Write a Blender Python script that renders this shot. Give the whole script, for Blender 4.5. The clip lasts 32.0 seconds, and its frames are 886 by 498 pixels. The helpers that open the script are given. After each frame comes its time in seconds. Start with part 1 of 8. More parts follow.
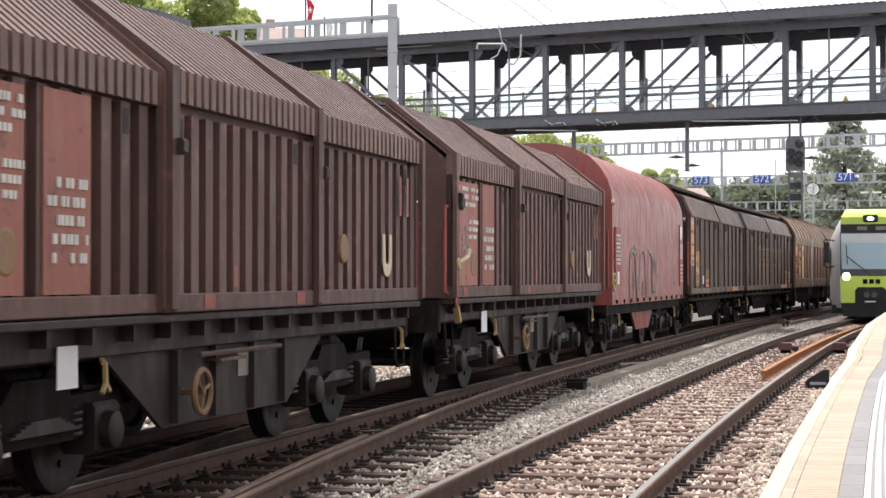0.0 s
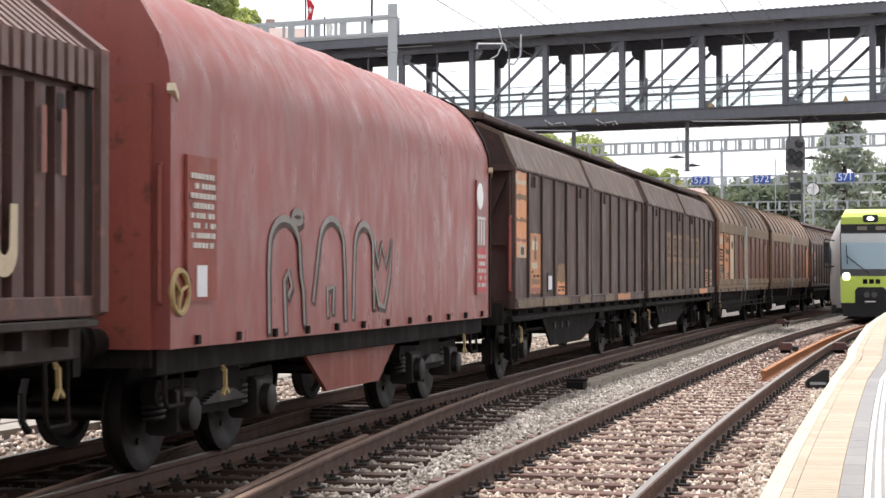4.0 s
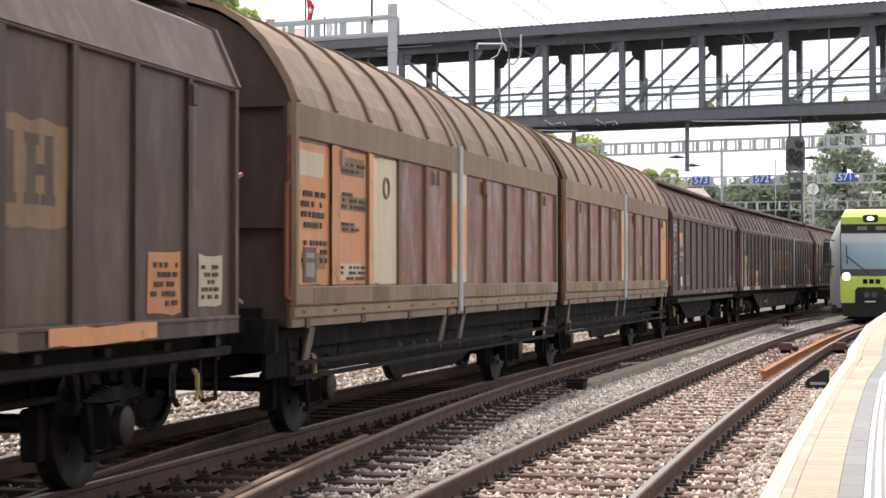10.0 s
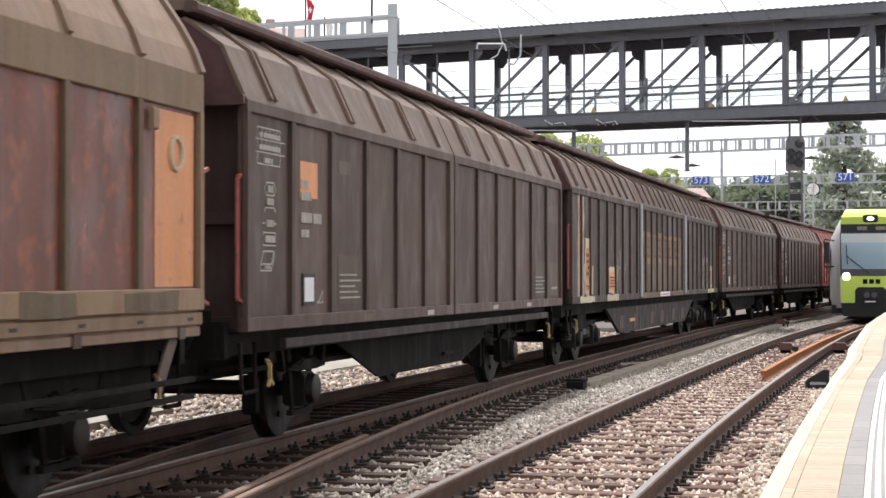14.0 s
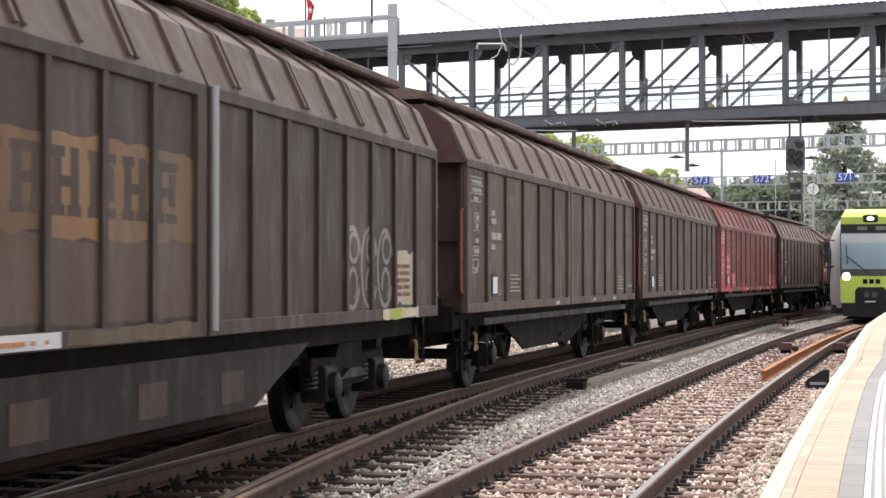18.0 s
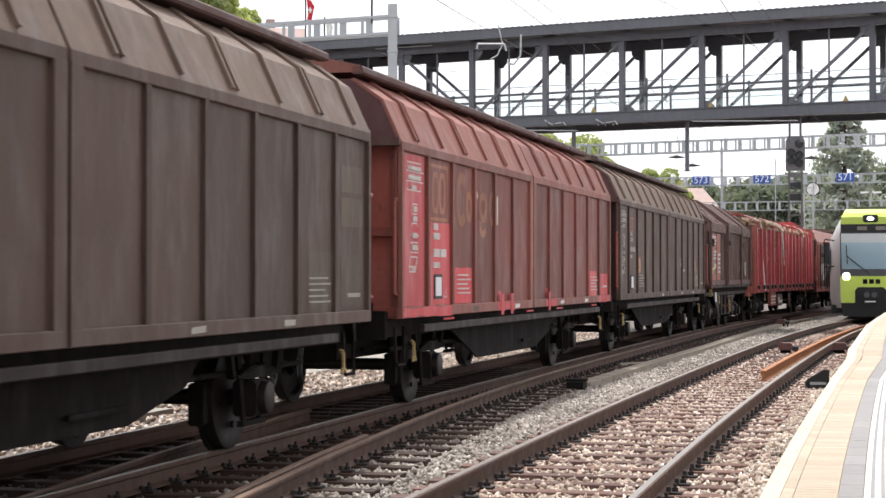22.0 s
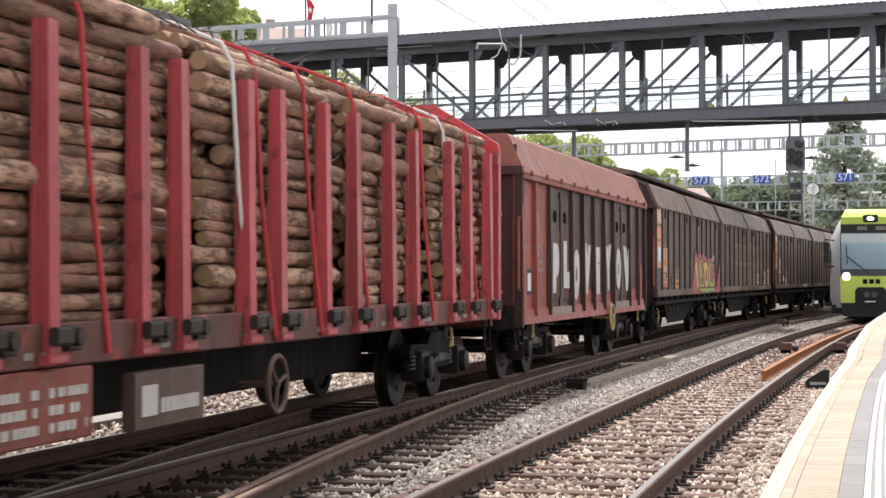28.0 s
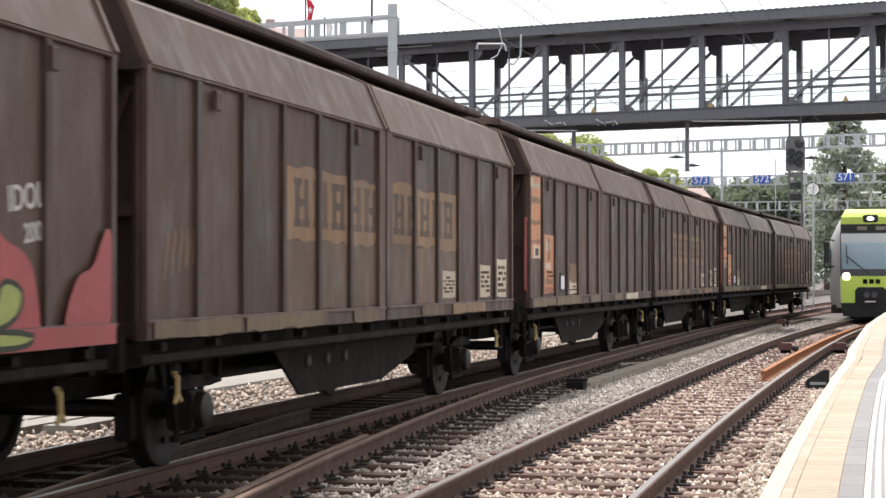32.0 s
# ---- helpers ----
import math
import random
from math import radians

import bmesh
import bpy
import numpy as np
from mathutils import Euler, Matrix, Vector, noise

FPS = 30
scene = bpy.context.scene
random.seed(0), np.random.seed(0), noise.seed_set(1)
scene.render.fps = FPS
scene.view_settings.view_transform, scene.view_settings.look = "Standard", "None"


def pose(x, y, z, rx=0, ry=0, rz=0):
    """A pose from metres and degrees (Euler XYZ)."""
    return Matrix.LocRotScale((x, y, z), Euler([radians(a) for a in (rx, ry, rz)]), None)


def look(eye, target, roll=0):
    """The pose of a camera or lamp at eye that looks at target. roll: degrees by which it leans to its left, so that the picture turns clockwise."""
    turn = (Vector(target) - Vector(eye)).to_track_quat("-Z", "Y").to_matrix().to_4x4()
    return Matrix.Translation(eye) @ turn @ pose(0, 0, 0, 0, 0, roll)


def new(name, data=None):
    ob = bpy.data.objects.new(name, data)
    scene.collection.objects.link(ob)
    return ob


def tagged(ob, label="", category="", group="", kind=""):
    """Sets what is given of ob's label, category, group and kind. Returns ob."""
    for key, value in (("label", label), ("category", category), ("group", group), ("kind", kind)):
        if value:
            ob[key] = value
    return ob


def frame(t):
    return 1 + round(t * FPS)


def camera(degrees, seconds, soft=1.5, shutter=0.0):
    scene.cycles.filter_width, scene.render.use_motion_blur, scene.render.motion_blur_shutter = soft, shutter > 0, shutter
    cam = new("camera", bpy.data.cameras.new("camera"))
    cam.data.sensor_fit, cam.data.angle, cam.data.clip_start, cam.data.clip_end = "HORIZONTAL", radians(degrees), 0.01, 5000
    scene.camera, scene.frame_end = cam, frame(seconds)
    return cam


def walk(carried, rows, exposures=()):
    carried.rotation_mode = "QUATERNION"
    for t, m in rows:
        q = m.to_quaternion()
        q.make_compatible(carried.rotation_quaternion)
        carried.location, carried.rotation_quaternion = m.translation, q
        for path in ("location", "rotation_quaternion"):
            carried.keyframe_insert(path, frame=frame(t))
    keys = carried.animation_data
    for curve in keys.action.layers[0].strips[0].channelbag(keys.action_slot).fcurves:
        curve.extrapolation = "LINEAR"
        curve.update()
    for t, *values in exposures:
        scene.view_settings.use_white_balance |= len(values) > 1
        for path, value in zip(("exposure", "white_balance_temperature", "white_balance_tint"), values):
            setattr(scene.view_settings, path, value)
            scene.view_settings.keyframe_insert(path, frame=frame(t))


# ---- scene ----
cam = camera(27.54, 32.0, soft=1.5, shutter=0.18)
EYE = (0.0, 0.0, 1.54)
AIM = (0.0, 100.0, 1.54 + 1.484)
walk(cam, [(0.0, look(EYE, AIM)), (32.0, look(EYE, AIM))], [(0.0, 0.20), (32.0, 0.20)])

# ---------------------------------------------------------------- world and sun
SUN_AZIMUTH, SUN_HEIGHT = -12.0, 63.0        # degrees from +y towards +x, and above the ground
world = bpy.data.worlds.new("world")
scene.world = world
world.use_nodes = True
wn, wl = world.node_tree.nodes, world.node_tree.links
wn.clear()
sky = wn.new("ShaderNodeTexSky")
sky.sky_type, sky.sun_disc = "NISHITA", False
sky.sun_elevation, sky.sun_rotation = radians(SUN_HEIGHT), radians(SUN_AZIMUTH)
sky.air_density, sky.dust_density = 1.0, 4.0
cloud = wn.new("ShaderNodeTexNoise")
cloud.inputs["Scale"].default_value, cloud.inputs["Detail"].default_value = 2.2, 6.0
ramp = wn.new("ShaderNodeValToRGB")
ramp.color_ramp.elements[0].position, ramp.color_ramp.elements[1].position = 0.25, 0.5
ramp.color_ramp.elements[0].color = (0.82, 0.82, 0.82, 1)
ramp.color_ramp.elements[1].color = (1, 1, 1, 1)
veil = wn.new("ShaderNodeMix")
veil.data_type = "RGBA"
veil.inputs[7].default_value = (10.05, 10.15, 10.6, 1)
back = wn.new("ShaderNodeBackground")
back.inputs["Strength"].default_value = 0.117
coord = wn.new("ShaderNodeTexCoord")
wl.new(coord.outputs["Generated"], cloud.inputs["Vector"])
wl.new(cloud.outputs["Fac"], ramp.inputs["Fac"])
wl.new(ramp.outputs["Color"], veil.inputs[0])
wl.new(sky.outputs["Color"], veil.inputs[6])
wl.new(veil.outputs[2], back.inputs["Color"])
wl.new(back.outputs[0], wn.new("ShaderNodeOutputWorld").inputs["Surface"])

sun_lamp = new("sun", bpy.data.lights.new("sun", "SUN"))
sun_lamp.data.energy, sun_lamp.data.angle, sun_lamp.data.color = 4.6, radians(3.0), (1.0, 0.975, 0.95)
az, el = radians(SUN_AZIMUTH), radians(SUN_HEIGHT)
sun_lamp.matrix_world = look((math.sin(az) * math.cos(el) * 100, math.cos(az) * math.cos(el) * 100, math.sin(el) * 100), (0, 0, 0))

# ---------------------------------------------------------------- the line of the railway
# heading of the near rail of the freight track along its length, in radians from +y towards +x
STEP = 0.1
S0, S1 = -90.0, 420.0
grid_s = np.arange(S0, S1, STEP)
q_ = np.clip(grid_s, -12, 52) / 50
head_ = 0.23474 + 0.11165 * q_ - 0.24654 * q_ ** 2 + 0.19489 * q_ ** 3
gx_ = np.concatenate([[0], np.cumsum(np.sin(head_[:-1] + np.diff(head_) / 2) * STEP)])
gy_ = np.concatenate([[0], np.cumsum(np.cos(head_[:-1] + np.diff(head_) / 2) * STEP)])
i0_ = int(round(-S0 / STEP))
gx_ += -3.20471 - gx_[i0_]
gy_ += 11.08132 - gy_[i0_]


def line_at(s, off=0.0):
    """The plan point s metres along the near rail, off metres to its right, and the heading there."""
    h = float(np.interp(s, grid_s, head_))
    x, y = float(np.interp(s, grid_s, gx_)), float(np.interp(s, grid_s, gy_))
    return x + off * math.cos(h), y - off * math.sin(h), h


def off_b(s):
    """Offset of the middle of the platform track."""
    d = s - 9.2
    if d > 50:
        return 3.27 + 0.00038 * 2500 + (d - 50) * 0.045
    return 3.27 + 0.00038 * d * d


def travelled(t):
    q = t / 16
    return 16 * (4.8114 * q + 1.4874 * q * q - 0.0274 * q ** 3)


# ---------------------------------------------------------------- materials
def nodes_of(name):
    m = bpy.data.materials.new(name)
    m.use_nodes = True
    n, l = m.node_tree.nodes, m.node_tree.links
    return m, n, l, n["Principled BSDF"]


def noise_node(n, l, scale, detail=4.0, stretch=None, kind="Object", rough=0.6):
    c = n.new("ShaderNodeTexCoord")
    t = n.new("ShaderNodeTexNoise")
    t.inputs["Scale"].default_value, t.inputs["Detail"].default_value = scale, detail
    t.inputs["Roughness"].default_value = rough
    src = c.outputs[kind]
    if stretch:
        mp = n.new("ShaderNodeMapping")
        mp.inputs["Scale"].default_value = stretch
        l.new(src, mp.inputs["Vector"])
        src = mp.outputs["Vector"]
    l.new(src, t.inputs["Vector"])
    return t


def ramp_node(n, l, src, stops):
    r = n.new("ShaderNodeValToRGB")
    e = r.color_ramp.elements
    while len(e) > 1:
        e.remove(e[0])
    for i, (p, c) in enumerate(stops):
        el_ = e[0] if i == 0 else e.new(p)
        el_.position = p
        el_.color = (*c, 1) if len(c) == 3 else c
    l.new(src, r.inputs["Fac"])
    return r


def mix_node(n, l, fac, a, b, blend="MIX"):
    m = n.new("ShaderNodeMix")
    m.data_type, m.blend_type = "RGBA", blend
    for sock, v in ((m.inputs[0], fac), (m.inputs[6], a), (m.inputs[7], b)):
        if isinstance(v, (int, float)):
            sock.default_value = v
        elif isinstance(v, tuple):
            sock.default_value = (*v, 1)
        else:
            l.new(v, sock)
    return m.outputs[2]


def bump_node(n, l, bsdf, src, strength=0.2, dist=0.01):
    b = n.new("ShaderNodeBump")
    b.inputs["Strength"].default_value, b.inputs["Distance"].default_value = strength, dist
    l.new(src, b.inputs["Height"])
    l.new(b.outputs["Normal"], bsdf.inputs["Normal"])


def tone(c, k):
    return tuple(min(1.0, v * k) for v in c)


def grimy_paint(name, base, grime, amount=0.5, rough=0.6, rust=0.0, metal=0.0, chip=(0.15, 0.068, 0.038), gloss=0.35):
    """Old paint with soot, run-down streaks, dust and worn spots."""
    m, n, l, b = nodes_of(name)
    big = noise_node(n, l, 0.7, 6.0)
    streak = noise_node(n, l, 2.4, 6.0, (3.2, 3.2, 0.16))
    dust = noise_node(n, l, 3.0, 6.0, (1.6, 1.6, 0.5))
    fine = noise_node(n, l, 24.0, 5.0)
    f1 = ramp_node(n, l, big.outputs["Fac"], [(0.36, (0, 0, 0)), (0.66, (1, 1, 1))])
    f2 = ramp_node(n, l, streak.outputs["Fac"], [(0.42, (0, 0, 0)), (0.66, (1, 1, 1))])
    f4 = ramp_node(n, l, dust.outputs["Fac"], [(0.54, (0, 0, 0)), (0.74, (1, 1, 1))])
    f = mix_node(n, l, 0.45, f1.outputs[0], f2.outputs[0])
    blot = noise_node(n, l, 1.7, 7.0, (1.0, 1.0, 0.55), rough=0.7)
    f = mix_node(n, l, ramp_node(n, l, blot.outputs["Fac"], [(0.5, (0, 0, 0)), (0.68, (0.75, 0.75, 0.75))]).outputs[0], f, (1, 1, 1))
    f = mix_node(n, l, min(1.0, 0.45 + amount), (0, 0, 0), f)
    c = mix_node(n, l, f, base, grime)
    pale = tuple(0.55 * v * 1.7 + 0.45 * 0.16 for v in base)
    c = mix_node(n, l, mix_node(n, l, 0.38, (0, 0, 0), f4.outputs[0]), c, pale)
    c = mix_node(n, l, 0.30, c, mix_node(n, l, fine.outputs["Fac"], tone(grime, 0.6), tone(base, 1.35)))
    if rust > 0:
        rs = noise_node(n, l, 5.0, 6.0)
        f3 = ramp_node(n, l, rs.outputs["Fac"], [(0.62 - 0.12 * rust, (0, 0, 0)), (0.74, (1, 1, 1))])
        c = mix_node(n, l, f3.outputs[0], c, chip)
    own = ramp_node(n, l, n.new("ShaderNodeObjectInfo").outputs["Random"], [(0.0, (0.80, 0.80, 0.80)), (1.0, (1.16, 1.15, 1.14))])
    c = mix_node(n, l, 1.0, c, own.outputs[0], "MULTIPLY")
    l.new(c, b.inputs["Base Color"])
    rr = ramp_node(n, l, dust.outputs["Fac"], [(0.3, (max(0.2, rough - 0.2),) * 3), (0.7, (min(1, rough + 0.15),) * 3)])
    l.new(rr.outputs[0], b.inputs["Roughness"])
    b.inputs["Metallic"].default_value, b.inputs["Specular IOR Level"].default_value = metal, gloss
    bump_node(n, l, b, mix_node(n, l, 0.4, fine.outputs["Fac"], dust.outputs["Fac"]), 0.25, 0.006)
    return m


def plain(name, base, rough=0.5, metal=0.0, var=0.25, scale=8.0, bump=0.08):
    m, n, l, b = nodes_of(name)
    a = noise_node(n, l, scale, 5.0)
    z = noise_node(n, l, scale * 0.12, 3.0)
    c = mix_node(n, l, a.outputs["Fac"], tone(base, 1 - var), tone(base, 1 + var))
    c = mix_node(n, l, ramp_node(n, l, z.outputs["Fac"], [(0.35, (0, 0, 0)), (0.7, (0.6, 0.6, 0.6))]).outputs[0], c, tone(base, 1 - var))
    l.new(c, b.inputs["Base Color"])
    b.inputs["Roughness"].default_value, b.inputs["Metallic"].default_value = rough, metal
    bump_node(n, l, b, a.outputs["Fac"], bump, 0.004)
    return m


def pieces(name, stops, rough=0.85, scale=30.0, island=True, bump=0.3):
    """Stone-like pieces, each with a tone of its own."""
    m, n, l, b = nodes_of(name)
    src = n.new("ShaderNodeNewGeometry").outputs["Random Per Island"] if island else n.new("ShaderNodeObjectInfo").outputs["Random"]
    r = ramp_node(n, l, src, stops)
    a = noise_node(n, l, scale, 4.0)
    z = noise_node(n, l, 0.5, 4.0)
    c = mix_node(n, l, 0.45, r.outputs[0], mix_node(n, l, a.outputs["Fac"], tone(stops[0][1], 0.5), tone(stops[-1][1], 1.1)))
    c = mix_node(n, l, ramp_node(n, l, z.outputs["Fac"], [(0.4, (0, 0, 0)), (0.7, (0.5, 0.5, 0.5))]).outputs[0], c, tone(stops[0][1], 0.8))
    l.new(c, b.inputs["Base Color"])
    b.inputs["Roughness"].default_value = rough
    bump_node(n, l, b, a.outputs["Fac"], bump, 0.01)
    return m


M_UNDER = grimy_paint("underframe soot", (0.0166, 0.0133, 0.0126), (0.007, 0.00613, 0.00595), 0.6, 0.85, 0.15, chip=(0.03, 0.016, 0.012), gloss=0.15)
M_SOOT = grimy_paint("sooty frame paint", (0.0408, 0.0288, 0.0264), (0.0192, 0.0144, 0.0132), 0.5, 0.7, 0.15, chip=(0.07, 0.035, 0.028))
M_WHEEL = grimy_paint("wheel steel", (0.026, 0.021, 0.019), (0.010, 0.008, 0.0075), 0.5, 0.6, 0.1, 0.3)
M_SPRING = grimy_paint("greasy spring steel", (0.034, 0.031, 0.031), (0.014, 0.012, 0.012), 0.5, 0.55, 0.1, 0.2)
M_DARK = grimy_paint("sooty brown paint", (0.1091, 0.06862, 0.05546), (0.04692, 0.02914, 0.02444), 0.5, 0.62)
# wall brown made lighter, with the sky light on the roof slopes included
M_DARK_ROOF = grimy_paint("sooty sky-lit roof paint", (0.1479, 0.09964, 0.07896), (0.0816, 0.05452, 0.04324), 0.5, 0.6)
M_DARK_RIB = grimy_paint("sooty rib paint", (0.07344, 0.047, 0.0376), (0.0357, 0.02256, 0.01786), 0.5, 0.6)
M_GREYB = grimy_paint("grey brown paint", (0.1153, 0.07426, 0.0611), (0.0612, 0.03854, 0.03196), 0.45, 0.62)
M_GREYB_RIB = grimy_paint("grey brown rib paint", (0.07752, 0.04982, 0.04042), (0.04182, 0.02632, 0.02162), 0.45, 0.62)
# end paint: soot, and extra dark because the wagon ends face away from the sun
M_END_SHADE = grimy_paint("sooty end wall paint with shade", (0.0623, 0.034, 0.0308), (0.0288, 0.0171, 0.0159), 0.6, 0.7, 0.15, chip=(0.09, 0.04, 0.032))
# dusty roof tone, lifted above the wall paint for sky light
M_ROOFTAN = grimy_paint("dusty sky-lit brown roof paint", (0.185, 0.128, 0.099), (0.105, 0.070, 0.055), 0.5, 0.6)
M_GABLE = grimy_paint("maroon end paint", (0.105, 0.046, 0.047), (0.060, 0.030, 0.032), 0.5, 0.6)
M_GUTTER = grimy_paint("reddish brown roof rail", (0.105, 0.052, 0.046), (0.052, 0.030, 0.028), 0.5, 0.6)
M_DATA = grimy_paint("faded red data panel", (0.36, 0.138, 0.108), (0.204, 0.0864, 0.0696), 0.5, 0.6, 0.2, chip=(0.10, 0.06, 0.05))
M_BEAM = grimy_paint("dirty red beam", (0.169, 0.0624, 0.0546), (0.0585, 0.0364, 0.0325), 0.6, 0.65, 0.55, chip=(0.42, 0.065, 0.06))
M_TAN = grimy_paint("dusty tan paint", (0.31, 0.215, 0.135), (0.165, 0.108, 0.068), 0.45, 0.65)
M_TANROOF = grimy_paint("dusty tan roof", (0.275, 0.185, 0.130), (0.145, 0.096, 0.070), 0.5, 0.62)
M_TANRIB = grimy_paint("sooty tan rib", (0.20, 0.135, 0.085), (0.105, 0.070, 0.046), 0.5, 0.65)
M_LONG = grimy_paint("soot black-brown wall", (0.083, 0.057, 0.047), (0.040, 0.028, 0.024), 0.5, 0.62)
M_MAROON = grimy_paint("faded maroon panel", (0.215, 0.066, 0.043), (0.088, 0.048, 0.040), 0.7, 0.45, 0.8, chip=(0.36, 0.105, 0.042))
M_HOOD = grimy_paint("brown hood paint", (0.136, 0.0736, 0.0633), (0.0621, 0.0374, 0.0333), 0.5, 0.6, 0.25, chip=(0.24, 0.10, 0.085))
# lighter copy of the hood paint; sky light from above is in the tone
M_HOOD_ROOF = grimy_paint("sky-lit brown hood roof", (0.198, 0.122, 0.104), (0.111, 0.0702, 0.0624), 0.5, 0.55)
M_REDP = grimy_paint("red wagon paint", (0.60, 0.058, 0.070), (0.44, 0.062, 0.066), 0.4, 0.5)
M_REDDIRT = grimy_paint("sooty red wagon paint", (0.225, 0.068, 0.054), (0.115, 0.050, 0.041), 0.7, 0.6)
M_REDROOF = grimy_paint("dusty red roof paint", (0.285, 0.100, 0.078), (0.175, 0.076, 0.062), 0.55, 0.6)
M_TARP = grimy_paint("faded red tarpaulin", (0.315, 0.082, 0.073), (0.21, 0.080, 0.070), 0.6, 0.42)
M_OXIDE = grimy_paint("oxide red paint", (0.33, 0.084, 0.064), (0.19, 0.060, 0.048), 0.5, 0.6, 0.35, chip=(0.06, 0.032, 0.026))
M_OXROOF = grimy_paint("dusty oxide roof", (0.29, 0.115, 0.090), (0.17, 0.080, 0.065), 0.6, 0.6)
M_OXDARK = grimy_paint("dark oxide wall", (0.080, 0.043, 0.036), (0.034, 0.022, 0.019), 0.6, 0.6, 0.1, chip=(0.13, 0.042, 0.034))
M_STAKE = grimy_paint("red stanchion paint", (0.546, 0.0884, 0.101), (0.26, 0.0624, 0.0676), 0.55, 0.5, 0.3, chip=(0.12, 0.036, 0.036))
M_ORANGE = grimy_paint("orange panel", (0.70, 0.30, 0.125), (0.46, 0.23, 0.125), 0.45, 0.55, 0.2, chip=(0.25, 0.15, 0.10))
M_PALE = grimy_paint("pale panel", (0.62, 0.54, 0.40), (0.42, 0.34, 0.24), 0.45, 0.6)
M_WHITEMARK = plain("white marking", (0.62, 0.6, 0.57), 0.6, 0, 0.25, 30)
M_GREYMARK = plain("faded marking", (0.32, 0.29, 0.26), 0.7, 0, 0.3, 20)
M_GREENG = plain("green spray paint", (0.30, 0.37, 0.085), 0.5, 0, 0.3, 10)
M_YELLOWG = plain("yellow spray paint", (0.62, 0.45, 0.08), 0.5, 0, 0.25, 10)
M_PINKG = plain("crimson spray paint", (0.36, 0.052, 0.058), 0.5, 0, 0.3, 10)
M_FADETAN = grimy_paint("faded tan patch", (0.277, 0.159, 0.0732), (0.118, 0.0826, 0.059), 0.7, 0.6)
M_HANDLE = plain("yellow handle paint", (0.40, 0.29, 0.12), 0.5, 0, 0.3)
M_BLACK = plain("black rubber", (0.025, 0.025, 0.027), 0.6, 0, 0.3)
M_PAPER = plain("paper label", (0.75, 0.76, 0.8), 0.6, 0, 0.1)
M_RAILSIDE = grimy_paint("rail web rust", (0.1275, 0.06768, 0.04794), (0.0561, 0.03478, 0.0282), 0.5, 0.7)
M_RAILRUST = grimy_paint("bright rust", (0.46, 0.185, 0.065), (0.30, 0.12, 0.05), 0.5, 0.75)
# oil plus the shade under the freight train, both in the sleeper colour
M_SLEEPER_DARK = grimy_paint("oily steel sleeper with train shade", (0.058, 0.032, 0.023), (0.016, 0.011, 0.009), 0.5, 0.8, 0.2, chip=(0.10, 0.05, 0.03), gloss=0.2)
M_MAGNET = grimy_paint("dull red cover paint", (0.17, 0.075, 0.068), (0.085, 0.045, 0.042), 0.5, 0.6)
M_LANTERN = plain("black lantern paint", (0.016, 0.018, 0.019), 0.5, 0, 0.3)
M_RAILTOP = plain("polished rail head", (0.33, 0.295, 0.27), 0.34, 0.8, 0.2, 12)
M_RAILDULL = plain("dull rail head", (0.23, 0.145, 0.105), 0.5, 0.4, 0.25, 12)
M_SLEEPER = grimy_paint("rusty steel sleeper", (0.1377, 0.06688, 0.04928), (0.0714, 0.03784, 0.02992), 0.5, 0.8, 0.3, chip=(0.2, 0.10, 0.06))
M_CLIP = grimy_paint("dark clip steel", (0.039, 0.0312, 0.0286), (0.0195, 0.0156, 0.0143), 0.5, 0.7)
M_STONE = pieces("ballast stones", [(0.0, (0.085, 0.064, 0.048)), (0.4, (0.175, 0.140, 0.112)), (0.75, (0.31, 0.262, 0.22)), (1.0, (0.70, 0.64, 0.58))])
# stones and bed: oily, and darkened further for the shade under the train
M_STONE_DARK = pieces("oily ballast stones with train shade", [(0.0, (0.040, 0.029, 0.023)), (0.5, (0.085, 0.063, 0.051)), (1.0, (0.19, 0.15, 0.125))])
M_OILY_SHADE = plain("oily track bed with train shade", (0.0297, 0.023, 0.0196), 0.9, 0, 0.5, 10.0, 0.5)
M_STONE_RUST = pieces("rusty ballast stones", [(0.0, (0.15, 0.068, 0.038)), (0.3, (0.36, 0.20, 0.115)), (0.65, (0.52, 0.36, 0.24)), (0.9, (0.74, 0.62, 0.50)), (1.0, (0.92, 0.87, 0.80))])
M_GROUND = plain("gravel ground", (0.13, 0.108, 0.093), 0.9, 0, 0.55, 14.0, 0.6)
M_CONCRETE = plain("concrete", (0.46, 0.44, 0.41), 0.8, 0, 0.2, 6.0, 0.2)
M_PATH = plain("weathered path concrete", (0.27, 0.245, 0.21), 0.85, 0, 0.3, 4.0, 0.3)
M_EDGE = plain("cream platform edge", (0.48, 0.43, 0.33), 0.75, 0, 0.1, 5.0)
M_PAVER = pieces("beige pavers", [(0.0, (0.36, 0.285, 0.205)), (0.5, (0.43, 0.345, 0.255)), (1.0, (0.48, 0.40, 0.31))], 0.8, 12.0, False, 0.1)
M_PAVERG = pieces("grey pavers", [(0.0, (0.215, 0.205, 0.20)), (1.0, (0.29, 0.275, 0.27))], 0.8, 12.0, False, 0.1)
M_LINE = plain("white line paint", (0.84, 0.83, 0.82), 0.6, 0, 0.05, 9.0)
M_BRIDGE = grimy_paint("dark grey steel paint", (0.139, 0.146, 0.172), (0.0944, 0.0968, 0.111), 0.4, 0.5)
M_GALV = plain("galvanised steel", (0.45, 0.475, 0.495), 0.5, 0.2, 0.15, 4.0)
M_WIRE = plain("copper wire", (0.06, 0.06, 0.06), 0.6, 0.2, 0.2)
